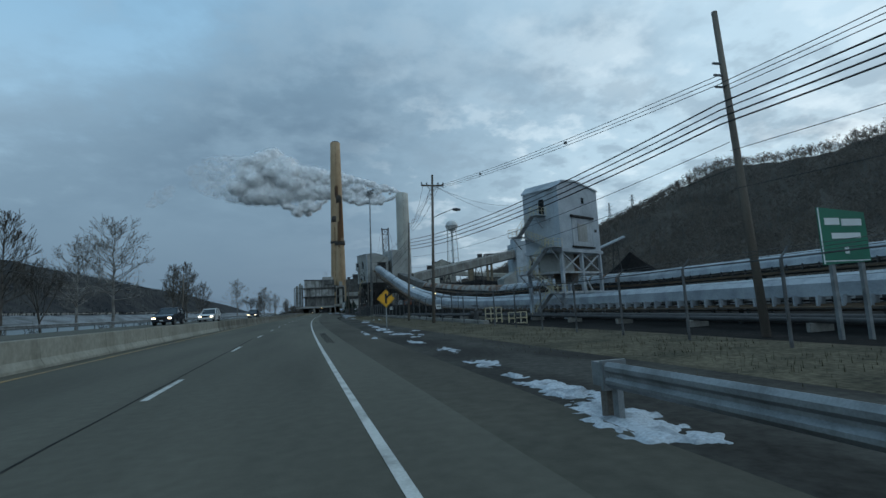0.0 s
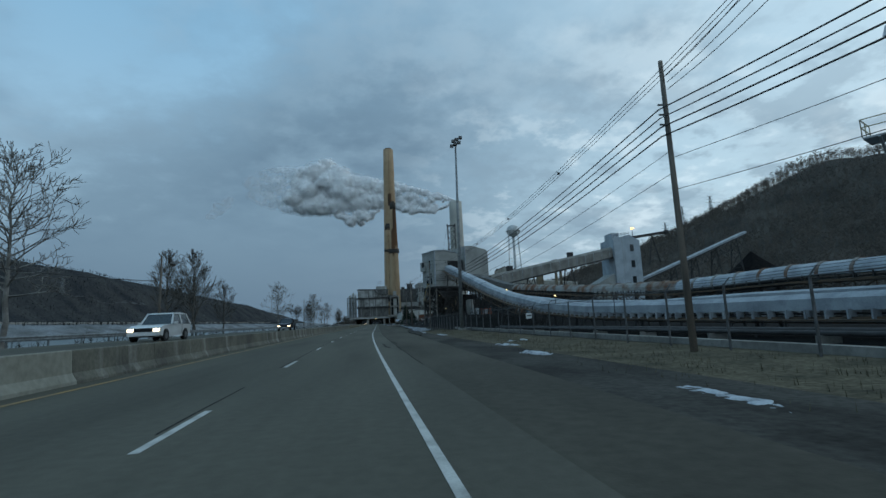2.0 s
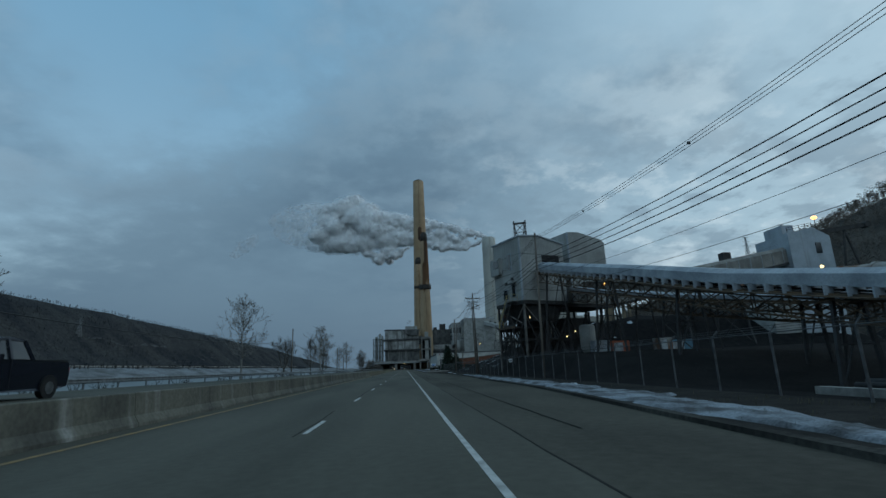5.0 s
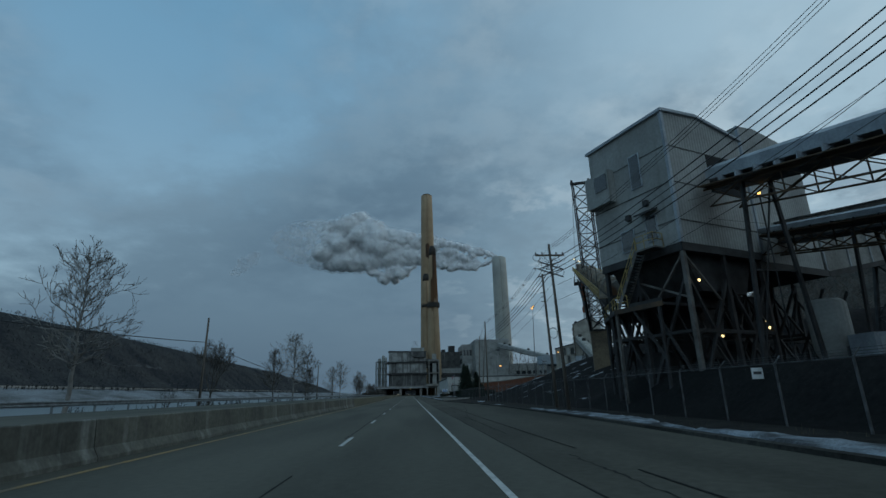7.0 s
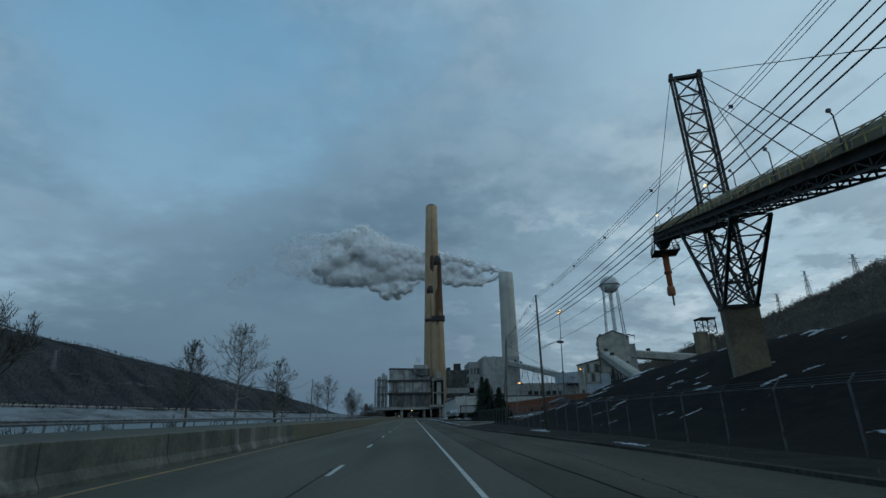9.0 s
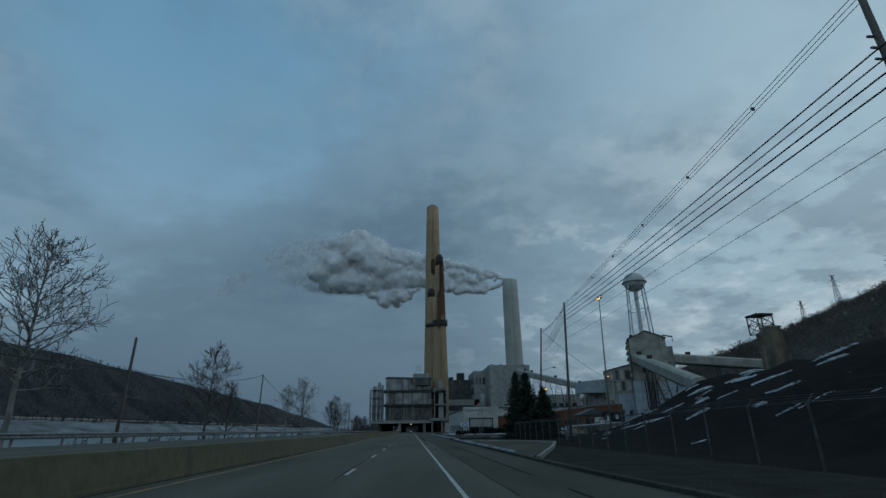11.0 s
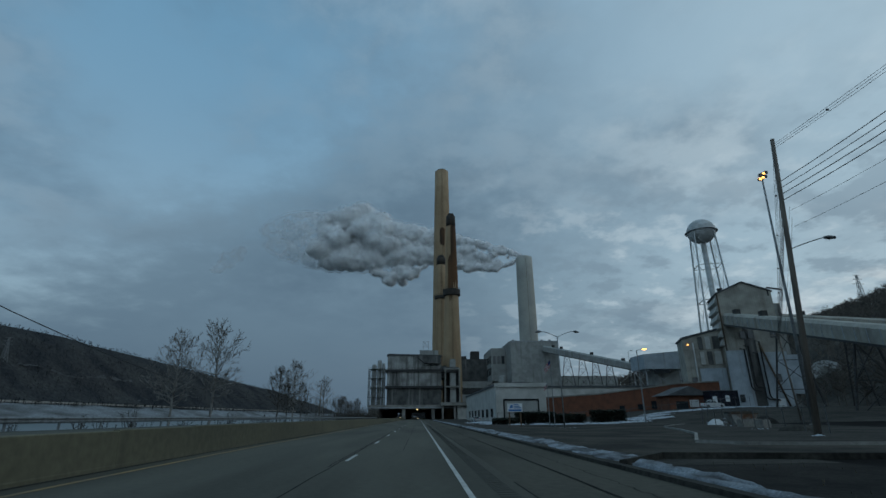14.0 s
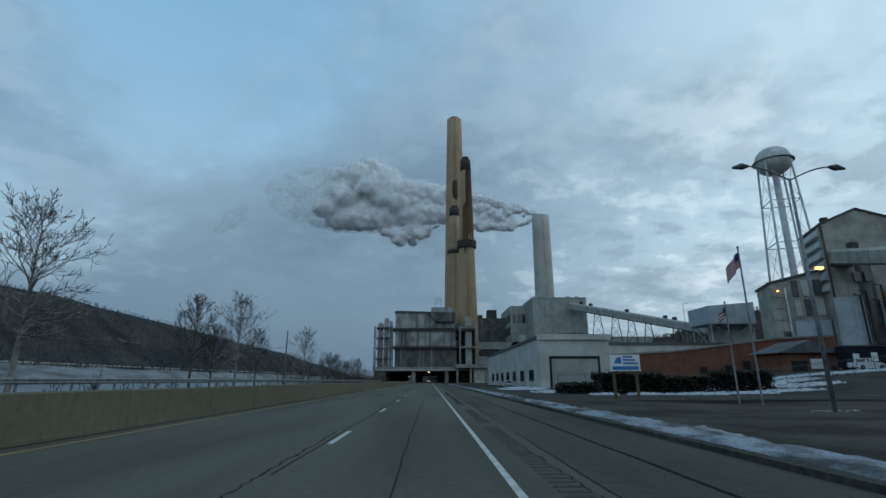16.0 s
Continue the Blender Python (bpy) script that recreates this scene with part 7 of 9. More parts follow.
def make_hill_frames():
    t = thing("hoist_frame", (157, 451, 10), "dark steel hoist frame on a concrete base", "industrial structure")
    for x in (154.0, 158.2):
        part("leg", Mesh().prism([(x, 0), (x + 2.0, 0), (x + 1.7, 40), (x, 40)], "y", 450, 452), M["pier"], t, "stained concrete leg")
    part("frame", Mesh().lattice([((x, y, 40), (x, y, 48)) for x, y in ((153.5, 448), (160.5, 448), (160.5, 455), (153.5, 455))], [0, 0.5, 1], 0.4, 0.2), M["steel"], t)
    part("head", Mesh().box(153, 161, 447.5, 455.5, 48, 48.7), M["steel"], t)
    b = thing("concrete_block", (123, 402, 8), "brown concrete block tower by the coal", "industrial structure")
    part("block", Mesh().prism([(121.0, 0), (126.0, 0), (125.6, 33), (121.4, 33)], "y", 400, 404), M["pier"], b)
    part("cap", Mesh().box(121.2, 125.8, 399.8, 404.2, 33, 33.6), M["concrete"], b)
    for x, y, h in ((500, 775, 46), (515, 850, 38), (488, 690, 34), (-566, 1024, 33)):
        g0 = ground_z(x, y) - 1
        p = thing("transmission_pylon", (x, y, g0), "far lattice transmission pylon on the ridge", "pylon", "ridge pylons")
        legs = [((x + a * 3.2, y + c * 3.2, g0), (x + a * 0.5, y + c * 0.5, g0 + h)) for a, c in ((-1, -1), (1, -1), (1, 1), (-1, 1))]
        part("mast", Mesh().lattice(legs, [k / 6 for k in range(7)], 0.35, 0.2), M["galv"], p)
        for f, w in ((0.72, 7), (0.86, 5.5), (1.0, 4)):
            part("cross_arm", Mesh().beam((x - w, y, g0 + h * f), (x + w, y, g0 + h * f), 0.45), M["galv"], p)


make_hill_frames()


def coal_cone(x, y, r, h, seed):
    """A conical stockpile with a rough, slightly slumped flank."""
    n, k = 40, 14
    vs, fs = [(x, y, ground_z(x, y) + h)], []
    for j in range(1, k + 1):
        for i in range(n):
            a = 2 * math.pi * i / n
            q = r * j / k * (1 + 0.10 * noise.noise((math.cos(a) * 2, math.sin(a) * 2, seed)) + 0.05 * noise.noise((i * 0.9, j * 0.8, seed)))
            px, py = x + q * math.cos(a), y + q * math.sin(a)
            f = j / k
            vs.append((px, py, ground_z(x, y) + h * (1 - f) * (1 - 0.12 * math.sin(f * math.pi)) - (1.5 if j == k else 0)))
    fs += [(0, 1 + i, 1 + (i + 1) % n) for i in range(n)]
    for j in range(k - 1):
        fs += [(1 + j * n + i, 1 + (j + 1) * n + i, 1 + (j + 1) * n + (i + 1) % n, 1 + j * n + (i + 1) % n) for i in range(n)]
    solid("coal_cone", Mesh().add(vs, fs), M["coal"], "black conical coal stockpile under the hill conveyor", "coal pile", at=(x, y, ground_z(x, y)))


coal_cone(166, 241, 34, 24.5, 3.7)


# small lamps along the belts and pipes beside them
for x, y, z, mt in ((28.6, 117, 4.3, "warm"), (28.0, 142.6, 6.9, "warm"), (27.0, 176, 11.4, "amber"), (25.6, 190, 15.0, "amber"), (29.4, 100, 3.4, "lamp_grey"), (27.6, 158, 9.0, "warm")):
    t = thing("belt_lamp", (x, y, z), "small caged lamp on a bracket beside the belt", "lamp", "belt lamps")
    g0 = ground_z(x, y)
    part("bracket", Mesh().tube((x, y, g0 - 0.2), (x, y, z), 0.05, n=6), M["steel"], t)
    part("bulb", Mesh().turn((x, y, z), [(0.03, 0), (0.11, 0.06), (0.11, 0.16), (0.03, 0.22)], 8), M[mt], t, "lit bulb" if mt != "lamp_grey" else "", True)
t = thing("yard_pipeline", (27, 60, -1), "pair of long dark pipes on low sleepers beside the belts", "pipeline")
for k, (x, z, r) in enumerate(((29.6, -0.35, 0.16), (30.3, -0.25, 0.22))):
    part("pipe", Mesh().hose([(lane(x, x - 9, y), y, z) for y in stations(-30, 138, 8)], r, 8), M["steel"], t, smooth=True)
for y in stations(-28, 136, 9):
    x = lane(29.9, 20.9, y)
    part("sleeper", Mesh().box(x - 0.8, x + 0.8, y - 0.12, y + 0.12, -1.3, -0.48), M["concrete"], t)


# ---- poles, wires, lamps, fences and signs ----
def wire(p, q, sag, r=0.02, group="overhead lines", label="black overhead cable slung between poles", n=14):
    p, q = Vector(p), Vector(q)
    pts = [p.lerp(q, i / n) - Vector((0, 0, sag * 4 * (i / n) * (1 - i / n))) for i in range(n + 1)]
    m = Mesh().hose(pts, r)
    solid("overhead_cable", m, M["cable"], label, "cable", group, at=tuple(p))


def pole(at, top, r=0.17, arm=None, label="leaning weathered timber utility pole", lamp=None, insul=True):
    """A tapered timber pole from its foot to its top point, with an optional cross-arm and street lamp."""
    a, b = Vector(at), Vector(top)
    t = thing("utility_pole", at, label, "utility pole", "utility poles")
    part("shaft", Mesh().tube(a - Vector((0, 0, 0.6)), b, r * 0.9, r * 0.58, 10), M["post_wood"], t, smooth=True)
    if arm:
        zf, w = arm
        c = b - Vector((0, 0, zf))
        part("cross_arm", Mesh().beam(c + Vector((-w, 0.12, 0)), c + Vector((w, 0.12, 0)), 0.12, 0.14), M["post_wood"], t)
        part("brace", Mesh().beam(c + Vector((-w * 0.5, 0.12, 0)), c + Vector((0, 0.12, -0.7)), 0.05).beam(c + Vector((w * 0.5, 0.12, 0)), c + Vector((0, 0.12, -0.7)), 0.05), M["galv"], t)
        for k in (-0.95, -0.5, 0.5, 0.95):
            p = c + Vector((w * k, 0.12, 0.07))
            part("insulator", Mesh().turn(tuple(p), [(0.03, 0), (0.07, 0.04), (0.05, 0.12), (0.08, 0.16), (0.03, 0.24)], 8), M["lamp_grey"], t)
    if insul:
        for k in range(3):
            p = b - Vector((0, 0, 1.9 + 0.42 * k))
            part("bracket", Mesh().beam(p, p + Vector((-0.32, 0, 0)), 0.06), M["lamp_grey"], t)
    if lamp:
        z, dx, dy = lamp
        f = (z - a.z) / (b.z - a.z)
        p = a.lerp(b, f)
        e = p + Vector((dx, dy, 0.55))
        bent = [p.lerp(e, u) + Vector((0, 0, 0.21 * math.sin(u * math.pi * 0.5))) for u in [i / 6 for i in range(7)]]
        prev = bent[-1]
        la = part("lamp_arm", Mesh().hose(bent, 0.04, 6), M["galv"], t)
        dv = Vector((dx, dy, -0.15)).normalized()
        part("lamp_head", Mesh().tube(prev, prev + dv * 0.35, 0.10, 0.17, 8).tube(prev + dv * 0.35, prev + dv * 0.75, 0.17, 0.10, 8), M["lamp_grey"], la, "grey cobra-head lamp")
    return b


T0 = pole((17.6, 18.3, 0), (17.05, 18.3, 11.1), 0.16)
TA = pole((13.2, 49.0, -0.1), (13.9, 49.7, 13.9), 0.18, (1.0, 1.1), "timber utility pole with a cross-arm and street lamp", (9.7, 1.9, -0.3))
TB = pole((13.0, 61.6, -0.1), (13.7, 62.7, 11.6), 0.15)
TP = pole((14.3, 163.9, -0.1), (14.8, 164.7, 15.7), 0.17)
TX = pole((12.6, 199.2, -0.1), (12.3, 199.8, 14.2), 0.18, (1.0, 1.3), "timber pole with cross-arms and hanging jumper wires")
TC = pole((12.9, 203.6, -0.1), (12.7, 204.2, 12.5), 0.17)
TD = pole((13.8, 250.4, -0.1), (13.9, 250.8, 14.4), 0.17, None, "slim timber utility pole with a street lamp", (8.2, 1.8, -0.5))
TE = pole((19.2, 302.9, 0.0), (20.0, 302.8, 17.2), 0.22)
TF = pole((26.3, 346.6, 0.0), (28.2, 346.4, 22.3), 0.25, None, "tall bowed timber pole with a street lamp", (13.0, 2.4, -0.6))
TG = pole((66, 400, 0.5), (65.2, 400, 15.6), 0.2, (0.5, 1.2))

for z in (0.9, 1.5):
    for sg in (-1, 1):
        m = Mesh().beam(TX + Vector((-1.15 * sg, 0.16, -1.2 - z * 1.2)), TX + Vector((1.0 * sg, 0.16, -0.5 - z * 1.2)), 0.09)
        solid("pole_switch", m, M["lamp_grey"], "dark angled switch bar on the timber pole", "switch", "pole switches", at=tuple(TX))
for dx, z in ((-1.2, 0.9), (1.15, 0.9), (0.45, 1.5), (0.9, 2.3), (-0.5, 1.6)):
    c = TX + Vector((dx, 0.1, -z))
    m = Mesh().hose([c + Vector((0.32 * math.sin(k * 0.7), 0, 0.35 * math.cos(k * 0.7) - 0.3)) for k in range(9)], 0.022)
    solid("jumper_wire", m, M["cable"], "looped black jumper wire hanging from the pole", "cable", "jumper wires", at=tuple(c))
c = TC + Vector((0.1, 0, -5.8))
solid("cable_coil", Mesh().hose([c + Vector((0.5 + 0.42 * math.sin(k * 0.42), 0, 0.5 * math.cos(k * 0.42))) for k in range(17)], 0.03), M["cable"], "coiled spare cable hung below the lines", "cable", at=tuple(c))

# heights of the upper bundle and of the first heavy cable at each pole, and the heavy cables' spacing
HUNG = [(Vector((19.6, -26, 0)), 8.8, 8.0, 0.24), (T0, 8.5, 7.75, 0.24), (TB, 11.2, 9.5, 0.38), (TP, 15.2, 12.7, 0.42), (TX, 13.9, 12.4, 0.42), (TD, 14.3, 11.9, 0.42), (TE, 16.9, 16.2, 0.5), (TF, 21.8, 18.5, 0.5), (TG, 15.4, 14.4, 0.35)]


def bundle(a, b, sag, marks):
    for k in range(3):
        o = Vector((-0.08 + 0.10 * k, 0, -0.12 * k))
        wire(a + o, b + o, sag, 0.014)
    for f in marks:
        p = a.lerp(b, f) - Vector((0, 0, sag * 4 * f * (1 - f) + 0.12))
        solid("cable_spacer", Mesh().box(p.x - 0.06, p.x + 0.10, p.y - 0.03, p.y + 0.03, p.z - 0.07, p.z + 0.08), M["lamp_grey"], "small dark spacer clipped on the overhead cables", "cable spacer", "cable spacers")


for (p, z0, h0, s0), (q, z1, h1, s1) in zip(HUNG, HUNG[1:]):
    L = (q - p).length
    sg = 0.0225 * L if L > 70 else 0.018 * L
    if q is TE:
        sg = 0.1
    at_ = lambda v, z: Vector((v.x, v.y, z))
    if p is T0:
        bundle(at_(T0, 8.8), at_(TA, 12.7), 0.3, (0.3, 0.65))
        bundle(at_(TA, 12.7), at_(TB, z1), 0.1, ())
    else:
        bundle(at_(p, z0), at_(q, z1), sg, (0.12, 0.25, 0.4, 0.55, 0.7, 0.85) if L > 40 else ())
    for k in range(4):
        wire(at_(p, h0 - s0 * k) + Vector((-0.3, 0, 0)), at_(q, h1 - s1 * k) + Vector((-0.3, 0, 0)), sg, (0.028, 0.024, 0.03, 0.03)[k])
    for k in range(2):
        wire(at_(p, h0 - s0 * 3 - 0.6 - 0.9 * k), at_(q, h1 - s1 * 3 - 0.9 - 1.3 * k), sg * 1.05, 0.012)
# service drops
for q in ((31.5, 66, 15.0), (33.5, 64, 12.0), (20, 190, 14.5)):
    wire(TA + Vector((0, 0, -1)) if q[1] < 100 else TP + Vector((0, 0, -4)), q, 1.2, 0.014, "service drops", "thin black service cable")
for q in (Vector((13.9, 62.7, 11.0)),):
    for k in range(3):
        wire(TA + Vector((-0.9 + 0.8 * k, 0.1, -0.9)), q + Vector((0, 0, -0.3 * k)), 0.6, 0.014)
wire((20, 188, 12.4), (90, 221, 27), 2.0, 0.014, "service drops", "thin black service cable")

# poles on the river side with one slack cable
LP = []
for x, y, h in ((-20.9, -22, 9.3), (-20.7, 38, 9.3), (-20.6, 100, 9.4), (-22.0, 212, 9.9), (-22.5, 281, 8.8), (-26.3, 330, 11.0), (-24, 440, 9.5)):
    t = thing("utility_pole", (x, y, 0), "thin timber pole by the river guard rail", "utility pole", "river side poles")
    part("shaft", Mesh().tube((x, y, ground_z(x, y) - 0.6), (x + 0.1, y, h), 0.15, 0.10, 8), M["post_wood"], t, smooth=True)
    LP.append(Vector((x, y, h - (0.15 if y == 330 else 2.6))))
for a, b in zip(LP, LP[1:]):
    wire(a, b, (0.042 if a.y == 330 else 0.018) * (b - a).length, 0.035, "river side cable", "thick slack black cable along the river")


def flood_mast(at, top, label, lit=(), n=6, leanarm=0.0):
    """A tall tapered steel mast with a cluster of floodlights."""
    t = thing("floodlight_mast", at, label, "floodlight")
    a, b = Vector(at), Vector(top)
    part("mast", Mesh().tube(a - Vector((0, 0, 0.4)), b, 0.30, 0.12, 12), M["galv"], t, smooth=True)
    part("base_flange", Mesh().turn(at, [(0.55, 0), (0.55, 0.12), (0.35, 0.16)], 12), M["concrete"], t)
    part("head_frame", Mesh().beam(b + Vector((-0.5, 0, -0.9)), b + Vector((0.7, 0, 0.9)), 0.12).beam(b + Vector((-0.6, 0, -0.4)), b + Vector((0.3, 0, -0.4)), 0.1).beam(b + Vector((-0.2, 0, 0.5)), b + Vector((0.9, 0, 0.5)), 0.1), M["steel"], t)
    for i in range(n):
        p = b + Vector((-0.6 + 0.55 * (i % 3) + 0.25 * (i // 3), -0.2, -0.7 + 0.75 * (i // 3) + 0.28 * (i % 3)))
        f = part("floodlight", Mesh().box(p.x - 0.24, p.x + 0.24, p.y - 0.15, p.y + 0.22, p.z - 0.22, p.z + 0.22), M["lamp_grey"], t)
        part("lens", Mesh().box(p.x - 0.2, p.x + 0.2, p.y - 0.19, p.y - 0.15, p.z - 0.18, p.z + 0.18), M["amber"] if i in lit else M["glass"], f, "lit amber lens" if i in lit else "")


flood_mast((13.6, 114.2, 0), (14.0, 114.4, 27.6), "very tall grey steel mast with unlit floodlights")
flood_mast((56.0, 384.6, 0.0), (57.4, 385.0, 39.4), "tall dark floodlight mast with burning amber lamps", (0, 1, 4))


def twin_lamp(at, h, label):
    t = thing("street_lamp", at, label, "street lamp")
    x, y, z = at
    part("post", Mesh().tube((x, y, z - 0.3), (x, y, z + h), 0.105, 0.065, 10), M["galv"], t, smooth=True)
    for s in (-1, 1):
        bent = [Vector((x + s * 2.2 * u, y - 0.1 * u, z + h - 0.1 + 0.75 * math.sin(u * 1.5))) for u in [i / 7 for i in range(8)]]
        prev = bent[-1]
        arm = part("arm", Mesh().hose(bent, 0.045, 6), M["galv"], t)
        part("lamp_head", Mesh().tube(prev, prev + Vector((s * 0.35, 0, -0.02)), 0.08, 0.19, 8).tube(prev + Vector((s * 0.35, 0, -0.02)), prev + Vector((s * 0.85, 0, -0.1)), 0.19, 0.07, 8), M["lamp_grey"], arm, "grey cobra-head lamp")


twin_lamp((19.0, 380.2, 0), 11.8, "double-armed grey street lamp with cobra heads")
for x, y, h in ((101, 550, 31), (43.6, 411.2, 13.8)):
    g0 = ground_z(x, y)
    t = thing("yard_lamp", (x, y, g0), "slim yard lamp post with a lit head", "lamp post", "yard lamps")
    part("post", Mesh().tube((x, y, g0 - 0.3), (x, y, h), 0.15, 0.09, 8), M["galv"], t)
    part("arm", Mesh().beam((x, y, h), (x + 1.4, y, h + 0.3), 0.1), M["galv"], t)
    part("lamp_head", Mesh().box(x + 1.2, x + 2.0, y - 0.2, y + 0.2, h + 0.1, h + 0.35), M["amber"] if x < 100 else M["lamp_grey"], t)


# ---- fences ----
def fence(name, label, pts, h=2.3, every=3.6, base=None, mesh=True):
    t = thing(name, pts[0], label, "fence", kind="structure")
    pts = [Vector(p) for p in pts]
    st = [pts[0]]
    for a, b in zip(pts, pts[1:]):
        k = max(1, round((b - a).length / every))
        st += [a.lerp(b, i / k) for i in range(1, k + 1)]
    for p in st:
        g0 = ground_z(p.x, p.y)
        part("fence_post", Mesh().tube((p.x, p.y, g0 - 0.4), (p.x, p.y, g0 + h), 0.045, n=8).beam((p.x, p.y, g0 + h), (p.x + 0.28, p.y, g0 + h + 0.3), 0.04), M["fence_steel"], t)
    for a, b in zip(st, st[1:]):
        a, b = Vector((a.x, a.y, ground_z(a.x, a.y))), Vector((b.x, b.y, ground_z(b.x, b.y)))
        up = Vector((0, 0, 1))
        if mesh:
            part("fence_fabric", Mesh().add([a + up * 0.05, b + up * 0.05, b + up * h, a + up * h], [(0, 1, 2, 3)]), M["wire_mesh"], t, "chain-link fabric")
        m = Mesh().tube(a + up * h, b + up * h, 0.025, n=6, caps=False)
        for k in range(3):
            m.tube(a + up * (h + 0.1 * k + 0.08) + Vector((0.1 * k + 0.08, 0, 0)), b + up * (h + 0.1 * k + 0.08) + Vector((0.1 * k + 0.08, 0, 0)), 0.008, n=4, caps=False)
        part("top_rail", m, M["fence_steel"], t)


fence("yard_fence", "chain-link fence with barbed wire along the coal yard", [(16.0, -20, 0), (14.6, 40, 0), (13.9, 90, 0), (13.7, 130, 0), (13.8, 180, 0), (13.9, 240, 0), (15.5, 318, 0)])
fence("plant_fence", "chain-link fence before the plant buildings", [(17, 424, 0), (44, 428, 0), (80, 434, 0)], 2.2, 4.0)
m = Mesh().strip([(15.2, y, 0) for y in stations(40, 130, 10)], [(-0.15, -1.2), (-0.15, 0.22), (0.25, 0.22), (0.25, -1.2)])
solid("yard_wall", m, M["concrete"], "low pale concrete wall along the coal yard", "wall", kind="structure")


def yellow_gate(x, y, w, ang):
    P = Matrix.Translation((x, y, ground_z(x, y))) @ Matrix.Rotation(ang, 4, "Z")
    t = thing("steel_gate", (x, y, ground_z(x, y)), "faded yellow tubular steel barrier gate", "gate", "yellow barrier gates")
    for z in (0.35, 0.85, 1.4):
        part("bar", Mesh().beam((0, 0, z), (w, 0, z), 0.09).xf(P), M["safety"], t)
    for k in range(4):
        part("upright", Mesh().beam((w * k / 3, 0, -0.1), (w * k / 3, 0, 1.42), 0.09).xf(P), M["safety"], t)


yellow_gate(18.7, 50.6, 1.7, 0.1)
yellow_gate(20.9, 50.2, 2.0, 0.15)
t = thing("valve_stand", (15.0, 44.2, 0), "dark pipe valve stand inside the fence", "valve")
part("body", Mesh().tube((16.0, 45, -0.2), (16.0, 45, 0.9), 0.28, n=10).tube((15.5, 45, 0.7), (16.5, 45, 0.7), 0.22, n=10), M["steel"], t)
part("wheel", Mesh().turn((16.0, 45, 0), [(0.3, 1.3), (0.36, 1.34), (0.3, 1.38)], 14), M["steel"], t)
part("stem", Mesh().tube((16.0, 45, 0.9), (16.0, 45, 1.4), 0.05), M["galv"], t)


# ---- signs ----
def warning_sign(x, y, zc, s):
    t = thing("warning_sign", (x, y, 0), "yellow diamond warning sign with a black side-road arrow", "road sign")
    part("post", Mesh().box(x - 0.04, x + 0.04, y + 0.03, y + 0.08, -0.4, zc + s * 0.4), M["galv"], t)
    pl = part("plate", Mesh().prism([(x, zc - s), (x + s, zc), (x, zc + s), (x - s, zc)], "y", y, y + 0.02), M["yellow_sign"], t)
    part("border", Mesh().prism([(x, zc - s * 0.93), (x + s * 0.93, zc), (x, zc + s * 0.93), (x - s * 0.93, zc), (x - s * 0.89, zc), (x, zc + s * 0.89), (x + s * 0.89, zc), (x, zc - s * 0.89)][:4], "y", y - 0.003, y), M["black_paint"], pl)
    part("field", Mesh().prism([(x, zc - s * 0.89), (x + s * 0.89, zc), (x, zc + s * 0.89), (x - s * 0.89, zc)], "y", y - 0.006, y - 0.003), M["yellow_sign"], pl)
    m = Mesh().box(x - 0.07, x + 0.07, y - 0.010, y - 0.006, zc - s * 0.55, zc + s * 0.55)
    m.prism([(x + 0.07, zc - 0.02), (x + 0.28, zc + 0.20), (x + 0.34, zc + 0.14), (x + 0.34, zc + 0.36), (x + 0.12, zc + 0.36), (x + 0.18, zc + 0.30), (x + 0.07, zc + 0.18)], "y", y - 0.010, y - 0.006)
    part("symbol", m, M["black_paint"], pl)


warning_sign(7.75, 38.8, 2.15, 0.62)


def green_sign():
    t = thing("guide_sign", (18.6, 16.0, 0), "green highway guide sign on two posts", "road sign")
    for x in (17.85, 18.95):
        part("post", Mesh().box(x - 0.06, x + 0.06, 16.05, 16.15, -0.5, 3.6), M["galv"], t)
    pl = part("panel", Mesh().prism([(17.46, 2.05), (19.2, 2.12), (19.18, 3.56), (17.46, 3.72)], "y", 16.0, 16.04), M["green_sign"], t)
    part("edge_trim", Mesh().box(17.46, 17.5, 15.99, 16.0, 2.08, 3.70).box(17.5, 19.16, 15.99, 16.0, 2.14, 2.17), M["white_paint"], pl)
    for x0, x1, z0, z1 in ((17.66, 18.2, 3.20, 3.40), (18.28, 19.02, 3.17, 3.37), (17.86, 18.92, 2.80, 2.96), (18.28, 18.42, 2.36, 2.54)):
        part("legend_bar", Mesh().box(x0, x1, 15.985, 16.0, z0, z1), M["white_paint"], pl)


green_sign()


def plant_sign():
    t = thing("plant_sign", (15.8, 397, 0), "blue and white company sign board on posts", "sign")
    x0, x1, y, z0, z1 = 14.55, 17.0, 397.0, 2.15, 3.45
    for x in (x0 + 0.3, x1 - 0.3):
        part("post", Mesh().box(x - 0.1, x + 0.1, y + 0.1, y + 0.3, -0.4, z1), M["steel_brown"], t)
    b = part("board", Mesh().box(x0, x1, y, y + 0.1, z0, z1), M["white_paint"], t)
    part("emblem", Mesh().prism([(x0 + 0.3, z0 + 0.6), (x0 + 0.9, z0 + 0.6), (x0 + 0.9, z1 - 0.15), (x0 + 0.5, z1 - 0.3)], "y", y - 0.03, y), M["blue_paint"], b)
    part("blue_band", Mesh().box(x0 + 0.15, x1 - 0.15, y - 0.03, y, z0 + 0.1, z0 + 0.38), M["blue_paint"], b)
    for k in range(3):
        part("legend_bar", Mesh().box(x0 + 1.05, x1 - 0.2 - 0.2 * k, y - 0.03, y, z0 + 0.55 + 0.26 * k, z0 + 0.69 + 0.26 * k), M["blue_paint"], b)


